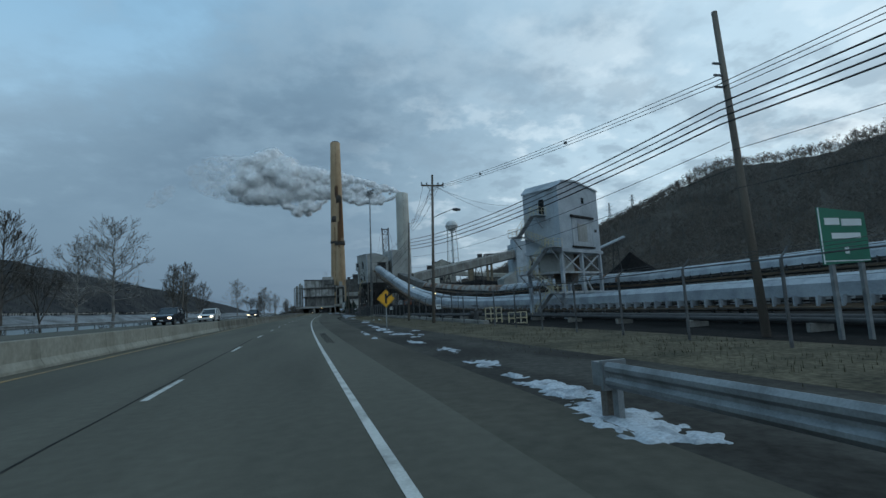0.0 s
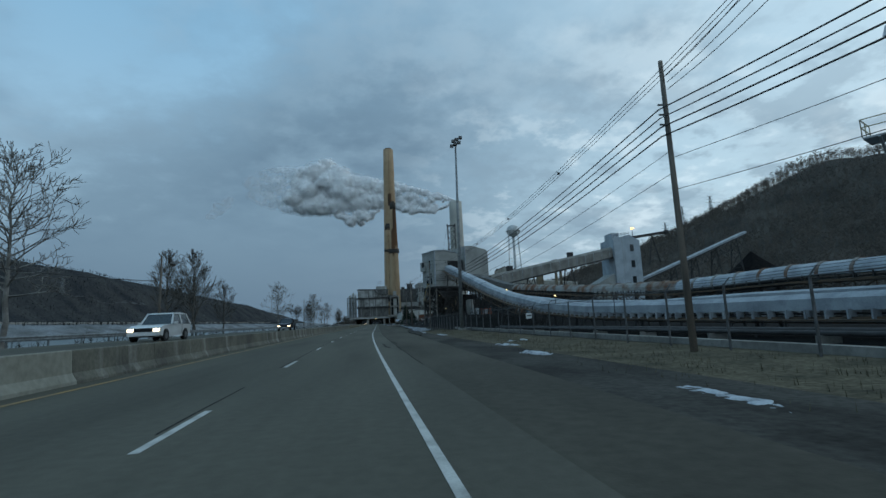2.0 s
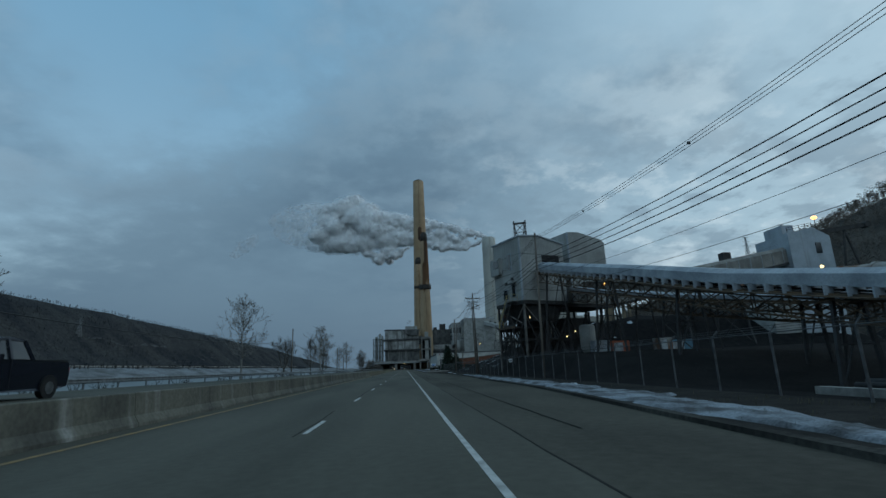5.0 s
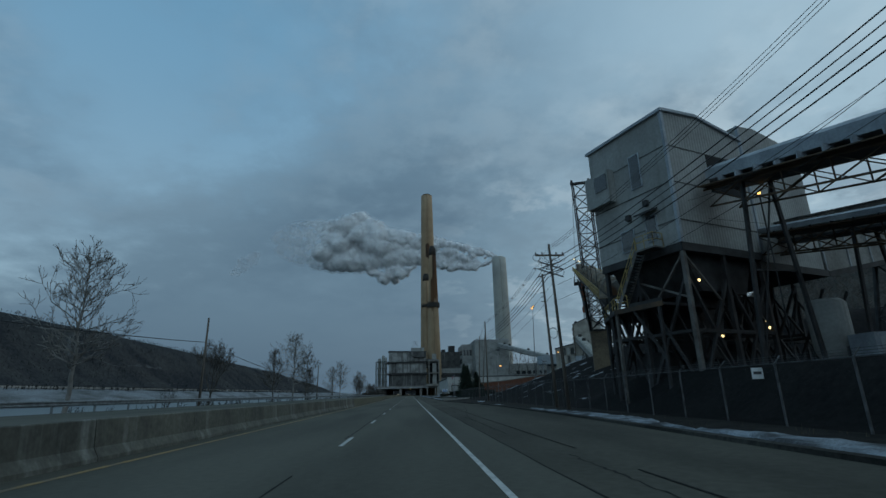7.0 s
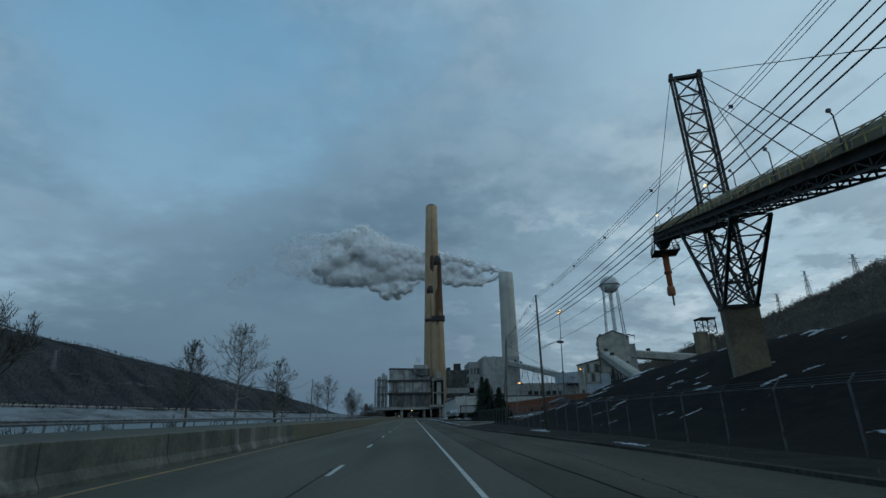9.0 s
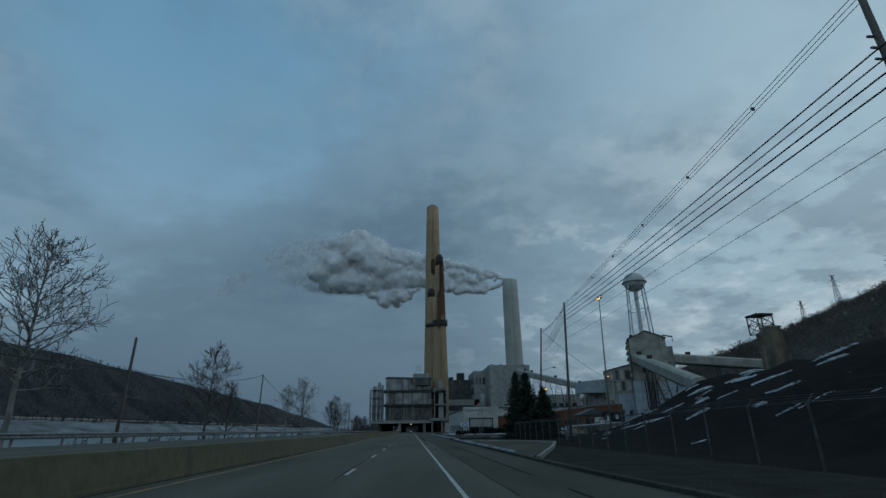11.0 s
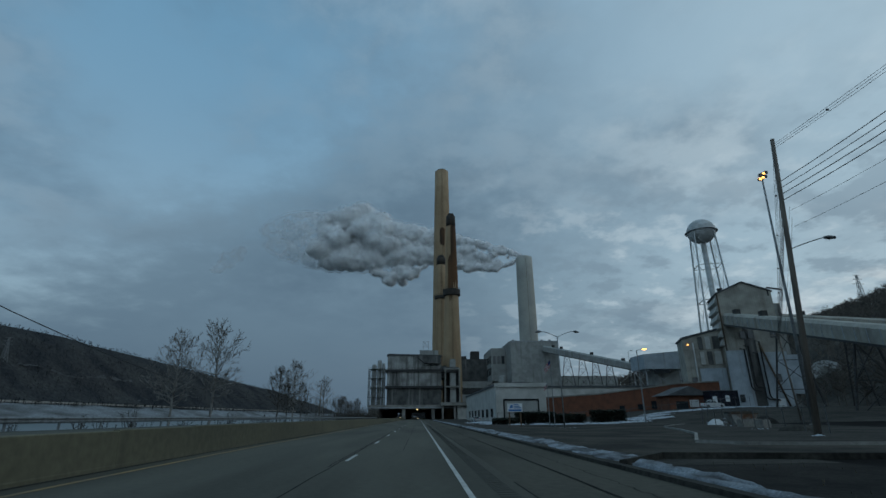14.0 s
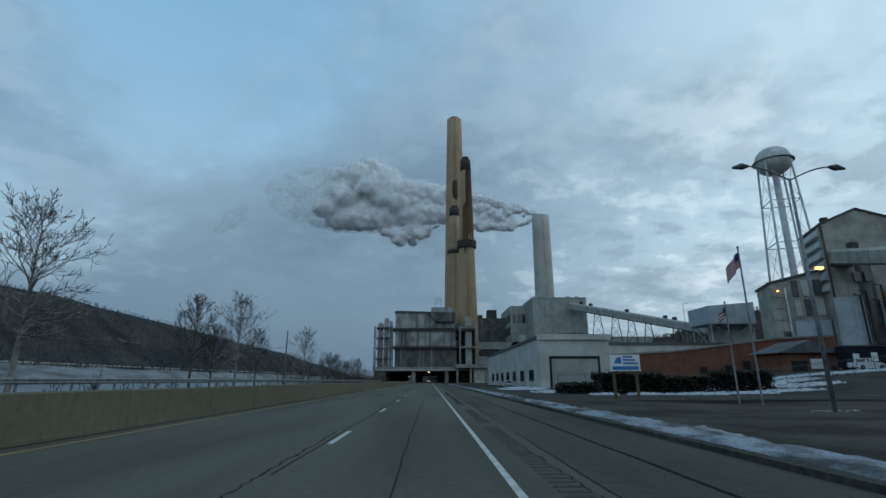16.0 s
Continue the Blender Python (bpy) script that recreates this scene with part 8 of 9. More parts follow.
plant_sign()
for x, y, z in ((14.0, 84, 1.5), (13.75, 177.5, 1.9), (14.4, 52, 1.4)):
    part_sign = thing("notice_plate", (x, y, z), "small white notice plate on the fence", "sign", "fence notices")
    part("plate", Mesh().box(x - 0.24, x + 0.24, y - 0.06, y - 0.04, z - 0.22, z + 0.22), M["white_paint"], part_sign)
    part("legend_bar", Mesh().box(x - 0.17, x + 0.17, y - 0.07, y - 0.06, z - 0.04, z + 0.07), M["lamp_grey"], part_sign)


def flag(x, y, h, w, tall, stripes, label):
    t = thing("flagpole", (x, y, 0), label, "flag")
    part("pole", Mesh().tube((x, y, -0.3), (x, y, h), 0.07, 0.045, 8), M["galv"], t)
    part("finial", Mesh().turn((x, y, h), [(0.02, 0), (0.09, 0.08), (0.02, 0.18)], 8), M["galv"], t)
    n = 10
    for k in range(stripes):
        za, zb = h - 0.2 - tall * k / stripes, h - 0.2 - tall * (k + 1) / stripes
        vs, fs = [], []
        for i in range(n + 1):
            u = i / n
            xx = x - w * u * 0.62
            yy = y + 0.14 * math.sin(u * 9)
            dz = -0.75 * u * w * (0.7 + 0.3 * u)
            vs += [(xx, yy, za + dz), (xx, yy, zb + dz), (xx, yy + 0.02, za + dz), (xx, yy + 0.02, zb + dz)]
        for i in range(n):
            a = 4 * i
            fs += [(a, a + 1, a + 5, a + 4), (a + 2, a + 6, a + 7, a + 3)]
        part("stripe", Mesh().add(vs, fs), M["red_cloth"] if k % 2 == 0 else M["white_cloth"], t)
    vs, fs = [], []
    for i in range(5):
        u = i / 10
        xx, yy, dz = x - w * u * 0.62, y + 0.14 * math.sin(u * 9) - 0.02, -0.75 * u * w * (0.7 + 0.3 * u)
        vs += [(xx, yy, h - 0.2 + dz), (xx, yy, h - 0.2 - tall * 0.54 + dz)]
    for i in range(4):
        fs.append((2 * i, 2 * i + 1, 2 * i + 3, 2 * i + 2))
    part("canton", Mesh().add(vs, fs), M["blue_cloth"], t)


flag(19.2, 385.7, 9.4, 1.5, 0.95, 13, "tall flagpole with a drooping striped red and white flag")
flag(19.0, 387.6, 6.2, 0.8, 0.5, 5, "short flagpole with a small drooping flag")


# ---- trees and shrubs ----
def bare_tree(seed, pale, tall=13.0, spread=0.55, oval=False):
    """A leafless tree, tapered and forked down to fine twigs, standing at the origin."""
    rnd = random.Random(seed)
    trunk, crown = Mesh(), Mesh()

    def grow(p, d, L, r, level):
        segs = 3 if level < 2 else 2
        pts, q, v = [p], p, d
        for i in range(segs):
            v = (v + Vector((rnd.uniform(-1, 1), rnd.uniform(-1, 1), rnd.uniform(-0.4, 0.8))) * (0.10 + 0.05 * level)).normalized()
            q = q + v * (L / segs)
            pts.append(q)
        for i in range(segs):
            ra, rb = r * (1 - 0.42 * i / segs), r * (1 - 0.42 * (i + 1) / segs)
            (trunk if level < 1 else crown).tube(pts[i], pts[i + 1], max(ra, 0.02), max(rb, 0.015), 7 if level < 2 else 3, caps=False)
        if level >= 6:
            return
        n = {0: 4, 1: 4, 2: 3, 3: 3, 4: 3, 5: 3}[level]
        for k in range(n):
            f = (rnd.uniform(0.75, 1.0) if level == 0 else rnd.uniform(0.45, 1.0)) if k else 1.0
            e = pts[min(segs, max(1, round(f * segs)))]
            a = rnd.uniform(0, 6.283)
            tilt = rnd.uniform(0.35, 0.85) * (spread / 0.55)
            if k == 0:
                tilt *= 0.35
            s = v.cross(Vector((0, 0, 1)))
            s = s.normalized() if s.length > 0.05 else Vector((1, 0, 0))
            u = s.cross(v)
            w = (v * math.cos(tilt) + (s * math.cos(a) + u * math.sin(a)) * math.sin(tilt)).normalized()
            w = (w + Vector((0, 0, 0.14))).normalized()
            grow(e, w, L * rnd.uniform(0.60, 0.80) * (0.92 if level > 2 else 1), r * rnd.uniform(0.42, 0.56), level + 1)
    if oval:
        # one leader to the tip with rising limbs, longest below the middle
        axis = [Vector((0.25 * noise.noise((i * 0.5, seed, 0)), 0.25 * noise.noise((i * 0.5, 0, seed)), -0.6 + (tall + 0.6) * i / 12)) for i in range(13)]
        for i in range(12):
            trunk.tube(axis[i], axis[i + 1], tall * 0.015 * (1.04 - i / 12), tall * 0.015 * (1.04 - (i + 1) / 12), 7, caps=False)
        nl = 46
        for k in range(nl):
            u = (k + rnd.random()) / nl
            s = 12 * (0.36 + 0.60 * u)
            e = axis[int(s)].lerp(axis[min(12, int(s) + 1)], s - int(s))
            a = k * 2.4 + rnd.uniform(-0.4, 0.4)
            wide = spread > 0.6
            up = (0.20 if wide else 0.42) + 0.80 * u + rnd.uniform(-0.15, 0.15) * (2.2 if wide else 1)
            L = tall * (0.45 if wide else 0.42) * math.sqrt(1 - u * 0.93) * min(1.0, 0.55 + 1.8 * u) * (rnd.uniform(0.5, 1.3) if wide else rnd.uniform(0.75, 1.1))
            grow(e, Vector((math.cos(a) * math.cos(up), math.sin(a) * math.cos(up), math.sin(up))), L * 0.44, max(0.03, tall * 0.0052 * (1.1 - 0.8 * u)), 3)
    else:
        grow(Vector((0, 0, -0.6)), Vector((rnd.uniform(-0.05, 0.05), rnd.uniform(-0.05, 0.05), 1)), tall * 0.34, tall * 0.017, 0)
    t = thing("bare_tree", (0, 0, 0), "tall leafless tree with a fine branching crown on the river bank", "tree", "river bank trees")
    part("trunk", trunk, M["bark_pale"] if pale else M["bark"], t, smooth=True)
    part("crown", crown, M["bark_pale"] if pale else M["bark"], t)
    return t


KINDS = [bare_tree(31, True, 13, 0.75, True), bare_tree(47, False, 13, 0.42), bare_tree(58, False, 13, 0.36, True), bare_tree(66, True, 13, 0.70, True), bare_tree(71, False, 13, 0.66, True)]
SPOTS = [(-26, 60, 12.4, 2), (-27, 69, 10.0, 1), (-27, 77, 12.3, 3), (-27, 88, 16.9, 0), (-27, 118, 12.6, 2), (-27, 128, 14.1, 2), (-29, 136, 13.0, 1), (-27, 144, 10.0, 2), (-28, 201, 14.4, 3), (-28, 230, 10.8, 1),
         (-27, 259, 10.6, 2), (-27, 276, 15.5, 0), (-35, 330.5, 16.2, 4), (-38, 349, 13.6, 2), (-35.8, 390, 14.6, 3), (-32.8, 396.8, 16.4, 3), (-27, 414, 11.0, 2), (-26, 417, 8.0, 2), (-27.7, 429, 13.6, 0),
         (-28, 438, 9.6, 2), (-30, 477, 13.4, 3), (-27, 490, 9.6, 1), (-28, 507, 9.0, 2), (-27, 530, 10, 1), (-29, 560, 10, 2), (-28, 36, 11, 1), (-30, 12, 12, 2)]
first = {}
rt = random.Random(4)
for x, y, h, k in SPOTS:
    m = Matrix.Translation((x, y, ground_z(x, y) - 0.2)) @ Matrix.Rotation(rt.uniform(0, 6.283), 4, "Z") @ Matrix.Scale((h + 0.7) / (13.3 if k != 1 else 14.2), 4)
    if k not in first:
        first[k] = True
        KINDS[k].matrix_basis = m
    else:
        c = copy_thing(KINDS[k], m)
        c.matrix_basis = m


def scrub(name, label, xr, yr, n, hmax, seed, category="shrubs"):
    """Leafless brush past counting: thin rising stems in one mesh."""
    rnd = random.Random(seed)
    m = Mesh()
    for _ in range(n):
        x, y = rnd.uniform(*xr), rnd.uniform(*yr)
        z = ground_z(x, y) - 0.1
        h = hmax * rnd.uniform(0.35, 1.0)
        for k in range(7):
            a = rnd.uniform(0, 6.283)
            lean = rnd.uniform(0.05, 0.4)
            q = Vector((x + h * lean * math.cos(a), y + h * lean * math.sin(a), z + h * rnd.uniform(0.6, 1)))
            m.tube((x, y, z), q, 0.035, 0.012, 3, caps=False)
            for j in range(4):
                f = rnd.uniform(0.35, 0.95)
                p = Vector((x, y, z)).lerp(q, f)
                e = p + Vector((rnd.uniform(-1, 1), rnd.uniform(-1, 1), rnd.uniform(0.3, 1.2))) * h * 0.2
                m.tube(p, e, 0.016, 0.008, 3, caps=False)
    solid(name, m, M["scrub"], label, category, kind="stuff")


scrub("river_bank_brush", "brown leafless brush along the river bank", (-31, -22.5), (20, 560), 300, 2.6, 71)
scrub("roadside_thicket", "dense brown leafless thicket beside the road", (-33, -22), (455, 640), 190, 8.5, 72)
def verge_grass():
    """Dry grass blades past counting on the verge."""
    rnd = random.Random(73)
    m = Mesh()
    for _ in range(16000):
        y = rnd.uniform(4, 130) if rnd.random() < 0.8 else rnd.uniform(130, 330)
        x = bend(y) + rnd.uniform(6.5, 13.2)
        if x - bend(y) < shoulder_edge(y) + 1.2:
            continue
        if x - bend(y) < 8.5 and rnd.random() < 0.75 or noise.noise((x * 0.5, y * 0.5, 0)) < -0.15:
            continue
        z = ground_z(x, y) - 0.02
        h, a, l = rnd.uniform(0.06, 0.22), rnd.uniform(0, 6.283), rnd.uniform(-0.12, 0.12)
        c, s = math.cos(a) * 0.012, math.sin(a) * 0.012
        m.add([(x - c, y - s, z), (x + c, y + s, z), (x + l, y + l * 0.7, z + h)], [(0, 1, 2)])
    solid("verge_grass", m, M["grass"], "tufts of dry winter grass on the verge", "grass", kind="stuff")


verge_grass()


def spruce(at, h, r, seed):
    """A dense spruce: drooping boughs in tight whorls, each clothed with many small needle sprays."""
    rnd = random.Random(seed)
    t = thing("spruce_tree", at, "dense dark green spruce standing by the fence", "tree", "spruces by the entrance")
    x, y, z = at
    part("trunk", Mesh().tube((x, y, z - 0.3), (x, y, z + h * 0.96), 0.2, 0.03, 8), M["bark"], t)
    m = Mesh()
    levels = int(h * 3.6)
    for i in range(levels):
        f = i / levels
        zz = z + 0.25 + (h - 0.5) * f
        R = r * (1 - f) ** 0.8 * (0.82 + 0.3 * rnd.random()) + 0.10
        n = max(6, int(15 * (1 - 0.6 * f)))
        for k in range(n):
            a = 2 * math.pi * (k + rnd.random()) / n + i * 1.3
            L = R * rnd.uniform(0.62, 1.12)
            c, s = math.cos(a), math.sin(a)
            steps = max(3, int(L * 4.5))
            for j in range(steps + 1):
                u = (j + rnd.random() * 0.6) / (steps + 0.6)
                px, py, pz = x + c * L * u, y + s * L * u, zz + L * (-0.30 * u + 0.16 * u * u) + rnd.uniform(-0.06, 0.06)
                for _ in range(4):
                    q = rnd.uniform(0.22, 0.46) * (1.2 - 0.45 * u)
                    b = a + rnd.uniform(-1.5, 1.5)
                    e = (px + math.cos(b) * q, py + math.sin(b) * q, pz - rnd.uniform(0.0, 0.30))
                    g = rnd.uniform(0.08, 0.15)
                    w = rnd.uniform(0, 3.14)
                    m.add([(px - s * g * math.cos(w), py + c * g * math.cos(w), pz + g * math.sin(w)), (px + s * g * math.cos(w), py - c * g * math.cos(w), pz - g * math.sin(w)), e], [(0, 1, 2)])
    for k in range(10):
        a = k * 2.4
        m.add([(x, y, z + h), (x + 0.12 * math.cos(a), y + 0.12 * math.sin(a), z + h - 0.5 - 0.05 * k), (x - 0.05, y + 0.05, z + h - 0.6)], [(0, 1, 2)])
    part("needles", m, M["spruce"], t)


spruce((17.5, 326.0, 0), 11.1, 3.0, 81)
spruce((17.9, 320.0, 0), 10.3, 4.3, 82)
spruce((21.0, 321.5, 0), 8.2, 3.6, 83)


def hedge(x0, x1, y0, y1, h, seed):
    rnd = random.Random(seed)
    z = ground_z((x0 + x1) / 2, (y0 + y1) / 2)
    t = thing("hedge", ((x0 + x1) / 2, (y0 + y1) / 2, z), "low clipped dark evergreen hedge before the plant", "hedge", "plant hedges")
    st = Mesh()
    for k in range(int((x1 - x0) * 1.5)):
        px, py = rnd.uniform(x0, x1), rnd.uniform(y0, y1)
        st.tube((px, py, z - 0.2), (px + rnd.uniform(-0.3, 0.3), py, z + h * 0.8), 0.04, 0.02, 4)
    part("stems", st, M["bark"], t)
    m = Mesh()
    for _ in range(int((x1 - x0) * (y1 - y0) * h * 120)):
        px, py, pz = rnd.uniform(x0, x1), rnd.uniform(y0, y1), z + h * rnd.random() ** 0.7 * (0.9 + 0.25 * noise.noise((_ * 0.01, 0, seed)))
        a, b, q = rnd.uniform(0, 6.283), rnd.uniform(-0.8, 0.8), rnd.uniform(0.12, 0.22)
        u = Vector((math.cos(a), math.sin(a), b)) * q
        v = Vector((-math.sin(a), math.cos(a), rnd.uniform(-0.5, 0.5))) * q * 0.7
        p = Vector((px, py, pz))
        m.add([p - u, p + v, p + u, p - v], [(0, 1, 2, 3)])
    part("leaves", m, M["hedge"], t)


hedge(14.6, 19.5, 413.5, 416.5, 1.3, 1)
hedge(19.5, 27.5, 415.0, 418.0, 2.5, 2)
hedge(27.8, 34.0, 416.5, 419.5, 2.0, 3)
hedge(36.5, 43.5, 419.5, 422.5, 2.7, 4)
for i, (x, y, lx, ly) in enumerate(((18.5, 410.5, 1.6, 1.2), (23, 410, 2.2, 0.9), (28.5, 410.5, 3.2, 1.6), (35.5, 413, 3.6, 1.8), (43, 417, 4.0, 2.0), (51, 424, 4.6, 2.4), (15, 421, 2.0, 3.0))):
    snow_patch(x, y, lx, ly, 0.3, 500 + i)


# ---- vehicles ----
def vehicle(at, heading, paint, style, label, lit=True):
    """A road vehicle at its own origin, nose along +y, then turned to its heading."""
    S_ = {"minivan": dict(L=4.9, W=1.92, H=1.75, hood=0.95, nose=1.05, w0=1.75, roof0=2.35, roof1=4.35, w1=4.8, belt=1.02),
          "suv": dict(L=4.7, W=1.88, H=1.70, hood=1.05, nose=1.3, w0=1.75, roof0=2.35, roof1=4.1, w1=4.6, belt=1.08),
          "pickup": dict(L=5.6, W=1.98, H=1.86, hood=1.15, nose=1.7, w0=2.0, roof0=2.55, roof1=3.55, w1=3.8, belt=1.2),
          "hatchback": dict(L=4.2, W=1.76, H=1.48, hood=0.86, nose=1.1, w0=1.3, roof0=2.0, roof1=3.4, w1=4.05, belt=0.9)}[style]
    L, W, H, B = S_["L"], S_["W"], S_["H"], S_["belt"]
    t = thing(style if style != "suv" else "sport_utility_vehicle", (0, 0, 0), label, "car")
    hw = W / 2

    def loft(sec, inset=0.0):
        m = Mesh()
        n = len(sec)
        vs = [(s * (hw - ins), y, z) for s in (-1, 1) for y, z, ins in sec]
        return m.add(vs, [tuple(range(n)), tuple(range(n, 2 * n))[::-1]] + [(i, n + i, n + (i + 1) % n, (i + 1) % n) for i in range(n)])
    y0 = -L / 2
    back = -y0
    # nose is at +y: positions are taken from the nose backwards
    Y = lambda d: L / 2 - d
    body = [(Y(0), 0.42, 0.10), (Y(0.02), 0.68, 0.06), (Y(0.18), S_["hood"] * 0.86, 0.05), (Y(S_["nose"] * 0.6), S_["hood"], 0.04), (Y(S_["w0"]), B, 0.02), (Y(L * 0.6), B + 0.02, 0.0), (Y(L - 0.12), B + (0.0 if style != "pickup" else -0.05), 0.02),
            (Y(L), 0.75, 0.05), (Y(L - 0.03), 0.36, 0.08), (Y(L - 0.7), 0.26, 0.02), (Y(0.7), 0.26, 0.02)]
    part("body", loft(body), paint, t)
    cab = [(Y(S_["w0"]), B + 0.004, 0.05), (Y(S_["roof0"]), H - 0.05, 0.22), (Y((S_["roof0"] + S_["roof1"]) / 2), H, 0.23), (Y(S_["roof1"]), H - 0.05, 0.22), (Y(S_["w1"]), B + 0.004, 0.06)]
    gl = part("glasshouse", loft(cab), M["glass"], t, "dark tinted glass")
    roof = [(Y(S_["roof0"] - 0.06), H - 0.09, 0.19), (Y(S_["roof0"] + 0.05), H - 0.02, 0.2), (Y((S_["roof0"] + S_["roof1"]) / 2), H + 0.03, 0.21), (Y(S_["roof1"] - 0.05), H - 0.02, 0.2), (Y(S_["roof1"] + 0.06), H - 0.09, 0.19)]
    part("roof", loft(roof), paint, t)
    for s in (-1, 1):
        for d0, d1, top in ((S_["w0"], S_["roof0"], H - 0.07), (S_["w1"], S_["roof1"], H - 0.07)):
            part("pillar", Mesh().beam((s * (hw - 0.05), Y(d0), B), (s * (hw - 0.21), Y(d1), top), 0.09), paint, t)
        md = (S_["w0"] + S_["w1"]) / 2
        part("pillar", Mesh().beam((s * (hw - 0.045), Y(md), B), (s * (hw - 0.215), Y(md), H - 0.06), 0.09), paint, t)
        part("mirror", Mesh().box(min(s * (hw + 0.0), s * (hw + 0.2)), max(s * hw, s * (hw + 0.2)), Y(S_["w0"] + 0.3), Y(S_["w0"] + 0.16), B - 0.02, B + 0.14), paint, t)
        hl = part("headlight", Mesh().box(s * (hw - 0.24) - 0.17, s * (hw - 0.24) + 0.17, Y(0.08), Y(-0.015), 0.60, 0.76), M["headlight"] if lit else M["glass"], t, "lit headlight" if lit else "")
        part("tail_light", Mesh().box(s * (hw - 0.18) - 0.12, s * (hw - 0.18) + 0.12, Y(L + 0.01), Y(L - 0.06), 0.72, 0.98), M["red_cloth"], t)
        part("door_seam", Mesh().box(s * hw - 0.004, s * hw + 0.004, Y(md) - 0.01, Y(md) + 0.01, 0.35, B), M["dark"], t)
        for d in (0.85, L - 1.0):
            w = part("wheel", Mesh().tube((s * (hw - 0.22), Y(d), 0.33), (s * (hw + 0.01), Y(d), 0.33), 0.33, n=18), M["tyre"], t)
            part("rim", Mesh().tube((s * (hw + 0.005), Y(d), 0.33), (s * (hw + 0.025), Y(d), 0.33), 0.2, n=14), M["rim"], w)
            part("arch", Mesh().tube((s * (hw - 0.05), Y(d), 0.36), (s * (hw + 0.006), Y(d), 0.36), 0.39, n=18), M["dark"], t)
    part("grille", Mesh().box(-hw * 0.52, hw * 0.52, Y(0.05), Y(-0.02), 0.58, 0.80), M["dark"], t)
    part("bumper", Mesh().box(-hw * 0.9, hw * 0.9, Y(0.1), Y(-0.05), 0.34, 0.54), paint if style != "pickup" else M["rim"], t)
    part("plate", Mesh().box(-0.16, 0.16, Y(-0.05), Y(-0.06), 0.40, 0.50), M["white_paint"], t)
    if style == "pickup":
        part("bed", Mesh().box(-hw + 0.08, hw - 0.08, Y(L - 0.1), Y(S_["w1"] + 0.15), B - 0.04, B + 0.02), M["dark"], t)
    t.matrix_basis = Matrix.Translation(at) @ Matrix.Rotation(heading, 4, "Z")
    return t


vehicle((-12.7 + bend(60), 60, LEFT_Z), math.pi, M["car_dark"], "suv", "dark blue oncoming car with its headlights on")
vehicle((-12.4 + bend(79), 79, LEFT_Z), math.pi, M["car_white"], "minivan", "white oncoming minivan with its headlights on")
vehicle((-12.6, 128, LEFT_Z), math.pi, M["car_dark"], "pickup", "dark oncoming pickup truck with its headlights on")
vehicle((-1.4, 735, 0), math.pi, M["car_silver"], "minivan", "far vehicle under the plant with lit headlights")
vehicle((-14.5, 745, LEFT_Z), math.pi, M["car_white"], "suv", "far white vehicle under the plant with lit headlights")
vehicle((74.6, 441, ground_z(74.6, 441)), -1.45, M["car_white"], "pickup", "white pickup truck parked in the plant yard", False)
vehicle((18.5, 480, ground_z(18.5, 480)), 0.2, M["car_white"], "hatchback", "small white car parked beside the warehouse", False)


# ---- clutter at the entrance and in the plant yard ----
def set_down(x, y):
    return max(ground_z(x, y), 0.12) if 15 < x < 56 and 337 < y < 395 else ground_z(x, y)


def concrete_block(x, y, w, ang):
    z = set_down(x, y)
    P = Matrix.Translation((x, y, z)) @ Matrix.Rotation(ang, 4, "Z")
    t = thing("barrier_block", (x, y, z), "grey precast concrete barrier block in the yard", "concrete block", "yard blocks")
    part("block", Mesh().prism([(-0.4, -0.05), (0.4, -0.05), (0.32, 0.8), (-0.32, 0.8)], "y", -w / 2, w / 2).xf(P @ Matrix.Rotation(1.57, 4, "Z")), M["concrete"], t)
    part("lifting_eye", Mesh().beam((-0.2, 0, 0.8), (0.2, 0, 0.86), 0.05).xf(P), M["steel"], t)


for x, y, w, a in ((38, 372, 1.8, 0.2), (40.4, 373, 1.8, 0.15), (36, 366, 1.5, 0.5), (44, 380, 1.8, 0.0)):
    concrete_block(x, y, w, a)


def skip_bin(x, y, mt, label):
    z = set_down(x, y)
    t = thing("skip_bin", (x, y, z), label, "skip", "yard skips")
    part("hull", Mesh().prism([(x - 1.4, z), (x + 1.4, z), (x + 2.0, z + 1.5), (x - 2.0, z + 1.5)], "y", y, y + 1.8), M[mt], t)
    part("rim", Mesh().box(x - 2.1, x + 2.1, y - 0.06, y, z + 1.38, z + 1.55), M["steel_brown"], t)
    for dx in (-0.7, 0.0, 0.7):
        part("rib", Mesh().box(x + dx - 0.06, x + dx + 0.06, y - 0.08, y, z + 0.1, z + 1.4), M[mt], t)


skip_bin(47, 386, "rusty", "rust-streaked open skip by the entrance")
skip_bin(58, 404, "clad_dark", "dark steel skip in the plant yard")


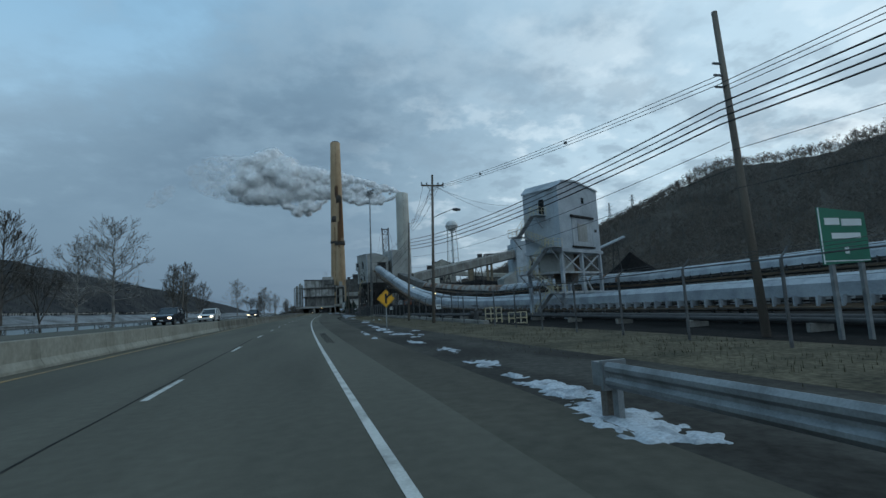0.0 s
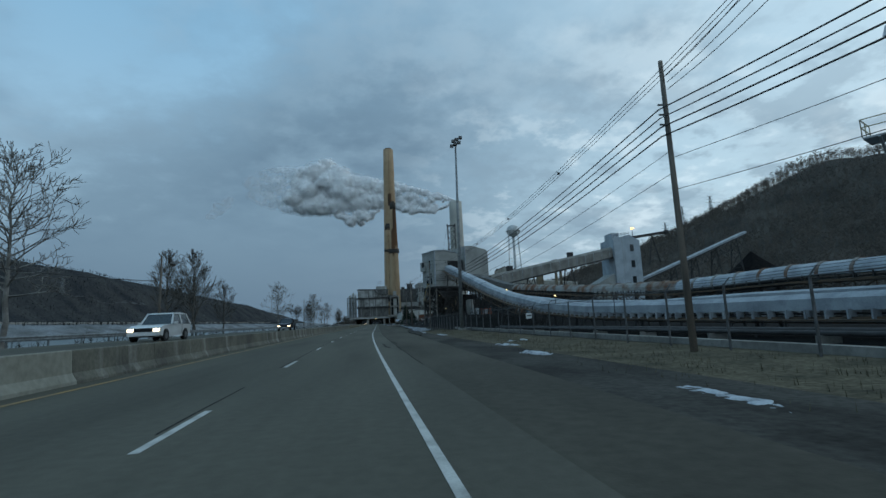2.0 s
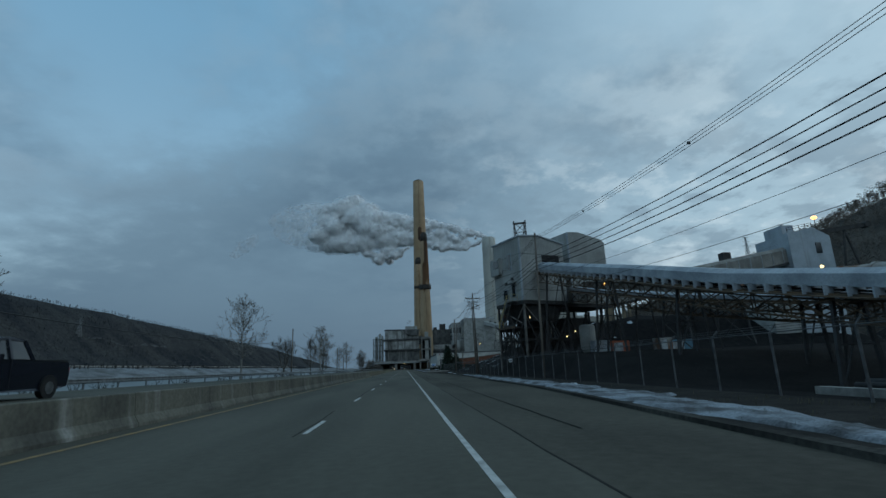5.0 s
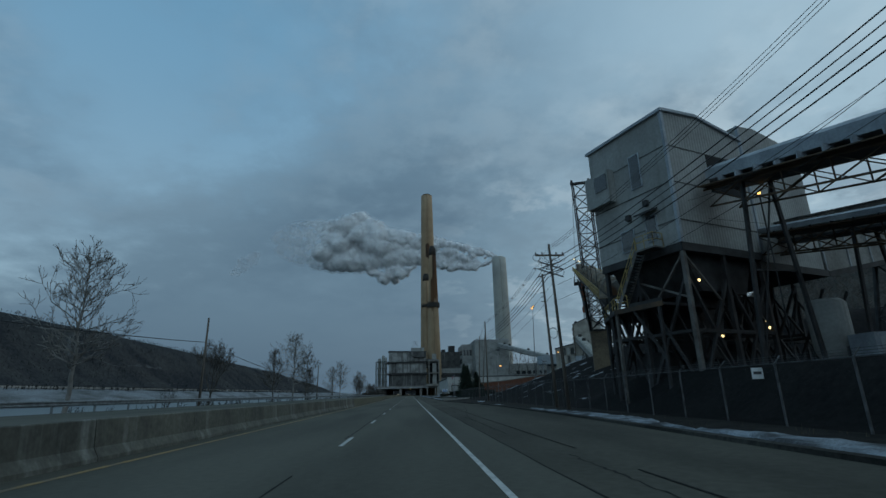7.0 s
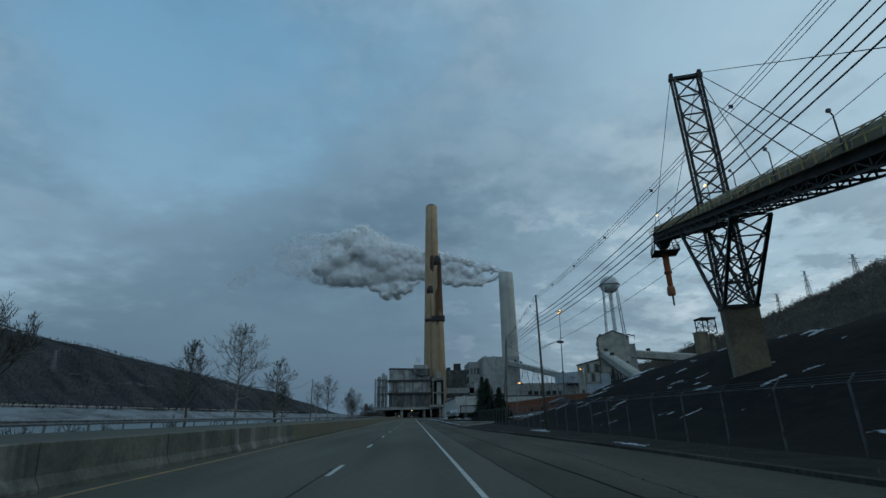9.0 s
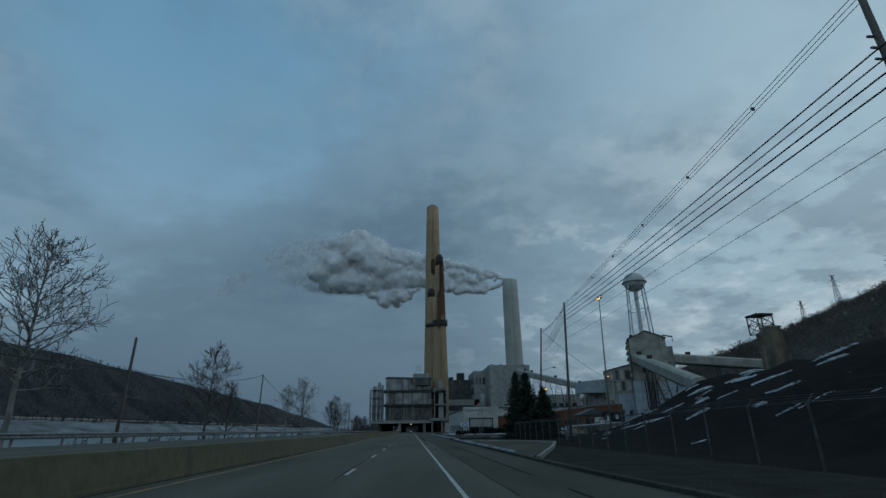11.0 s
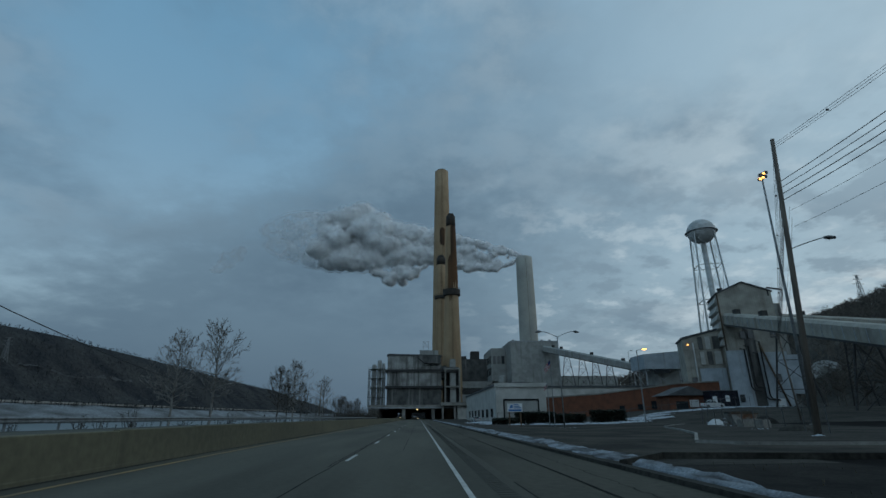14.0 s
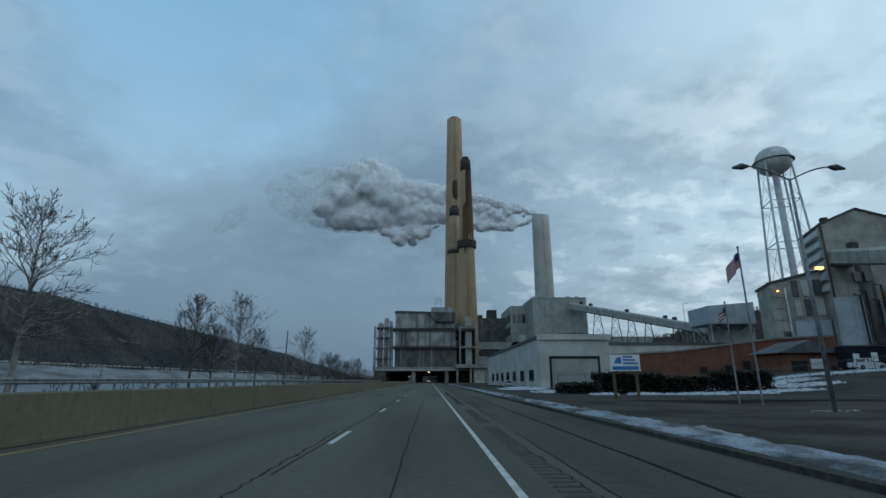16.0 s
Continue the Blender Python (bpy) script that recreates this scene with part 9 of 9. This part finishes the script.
def arched_shed(x, y, r, L, turn):
    """A half-round sheet shed with flat ends and an end door."""
    z = ground_z(x, y)
    t = thing("arched_shed", (x, y, z), "white half-round sheet shed on the slope", "shed")
    P = Matrix.Translation((x, y, z)) @ Matrix.Rotation(turn, 4, "Z")
    arc = [(r * math.cos(a), 1.2 + r * 0.85 * math.sin(a)) for a in [math.pi * k / 12 for k in range(13)]]
    part("shell", Mesh().prism([(r, -3.0)] + arc + [(-r, -3.0)], "y", 0, L).xf(P), M["tank"], t)
    for k in range(6):
        part("rib", Mesh().prism([(a * 1.012, 1.2 + (b - 1.2) * 1.012) for a, b in arc], "y", L * k / 6 + 0.3, L * k / 6 + 0.7).xf(P), M["tank"], t)
    part("end_door", Mesh().box(-2.0, 2.0, -0.12, -0.02, -0.4, 4.0).xf(P), M["clad_grey"], t)


arched_shed(197.0, 549.0, 6.6, 17.0, -0.9)


def site_cabin(x, y, w, d, h):
    z = ground_z(x, y)
    t = thing("site_cabin", (x, y, z), "dark blue site cabin with white door and window", "cabin")
    part("body", Mesh().box(x, x + w, y, y + d, z + 0.4, z + h), M["car_dark"], t)
    part("roof", Mesh().box(x - 0.15, x + w + 0.15, y - 0.15, y + d + 0.15, z + h, z + h + 0.18), M["roof"], t)
    part("door", Mesh().box(x + 0.8, x + 2.0, y - 0.06, y, z + 0.6, z + 3.0), M["white_paint"], t)
    part("window", Mesh().box(x + 4.4, x + 5.6, y - 0.06, y, z + 1.6, z + 3.2), M["white_paint"], t)
    for k in (0.1, 0.9):
        part("skid", Mesh().box(x + w * k - 0.2, x + w * k + 0.2, y, y + d, z - 0.2, z + 0.4), M["steel"], t)


site_cabin(79.5, 450, 8.2, 3.0, 4.4)


def tarpaulin_mound(x, y, r, h, seed, mt, label):
    z = set_down(x, y)
    m = Mesh()
    vs, fs = [(x, y, z + h)], []
    n, k = 14, 4
    for j in range(1, k + 1):
        for i in range(n):
            a = 2 * math.pi * i / n
            q = r * j / k * (1 + 0.25 * noise.noise((math.cos(a) * 1.5, math.sin(a) * 1.5, seed)))
            vs.append((x + q * math.cos(a), y + q * 0.8 * math.sin(a), z + h * (1 - (j / k) ** 1.8) * (1 + 0.2 * noise.noise((i, j, seed))) - (0.1 if j == k else 0)))
    fs += [(0, 1 + i, 1 + (i + 1) % n) for i in range(n)]
    for j in range(k - 1):
        fs += [(1 + j * n + i, 1 + (j + 1) * n + i, 1 + (j + 1) * n + (i + 1) % n, 1 + j * n + (i + 1) % n) for i in range(n)]
    solid("tarpaulin_mound", m.add(vs, fs), M[mt], label, "covered pile", "yard piles", at=(x, y, z), smooth=True)


for i, (x, y, r, h, mt, lb) in enumerate(((42, 385, 1.2, 0.8, "white_cloth", "crumpled white tarpaulin over a small pile"), (50, 398, 1.0, 0.7, "white_cloth", "white bagged heap by the yard fence"), (32, 356, 1.6, 0.5, "gravel", "low heap of loose gravel on the island"), (54, 392, 2.2, 1.1, "mud", "dark spoil heap in the yard"))):
    tarpaulin_mound(x, y, r, h, 3.3 * i, mt, lb)
fence("inner_yard_fence", "sagging chain-link fence beside the plant entrance", [(30, 350, 0), (44, 392, 0), (60, 420, 0)], 2.0, 4.5)
for i, (x, y, lx, ly) in enumerate(((33, 362, 1.2, 0.5), (39, 378, 1.6, 0.6), (45, 389, 1.8, 0.5), (26, 346, 0.9, 0.35), (52, 402, 2.0, 0.6), (60, 410, 2.0, 0.7))):
    snow_patch(x, y, lx, ly, 0.28, 400 + i)
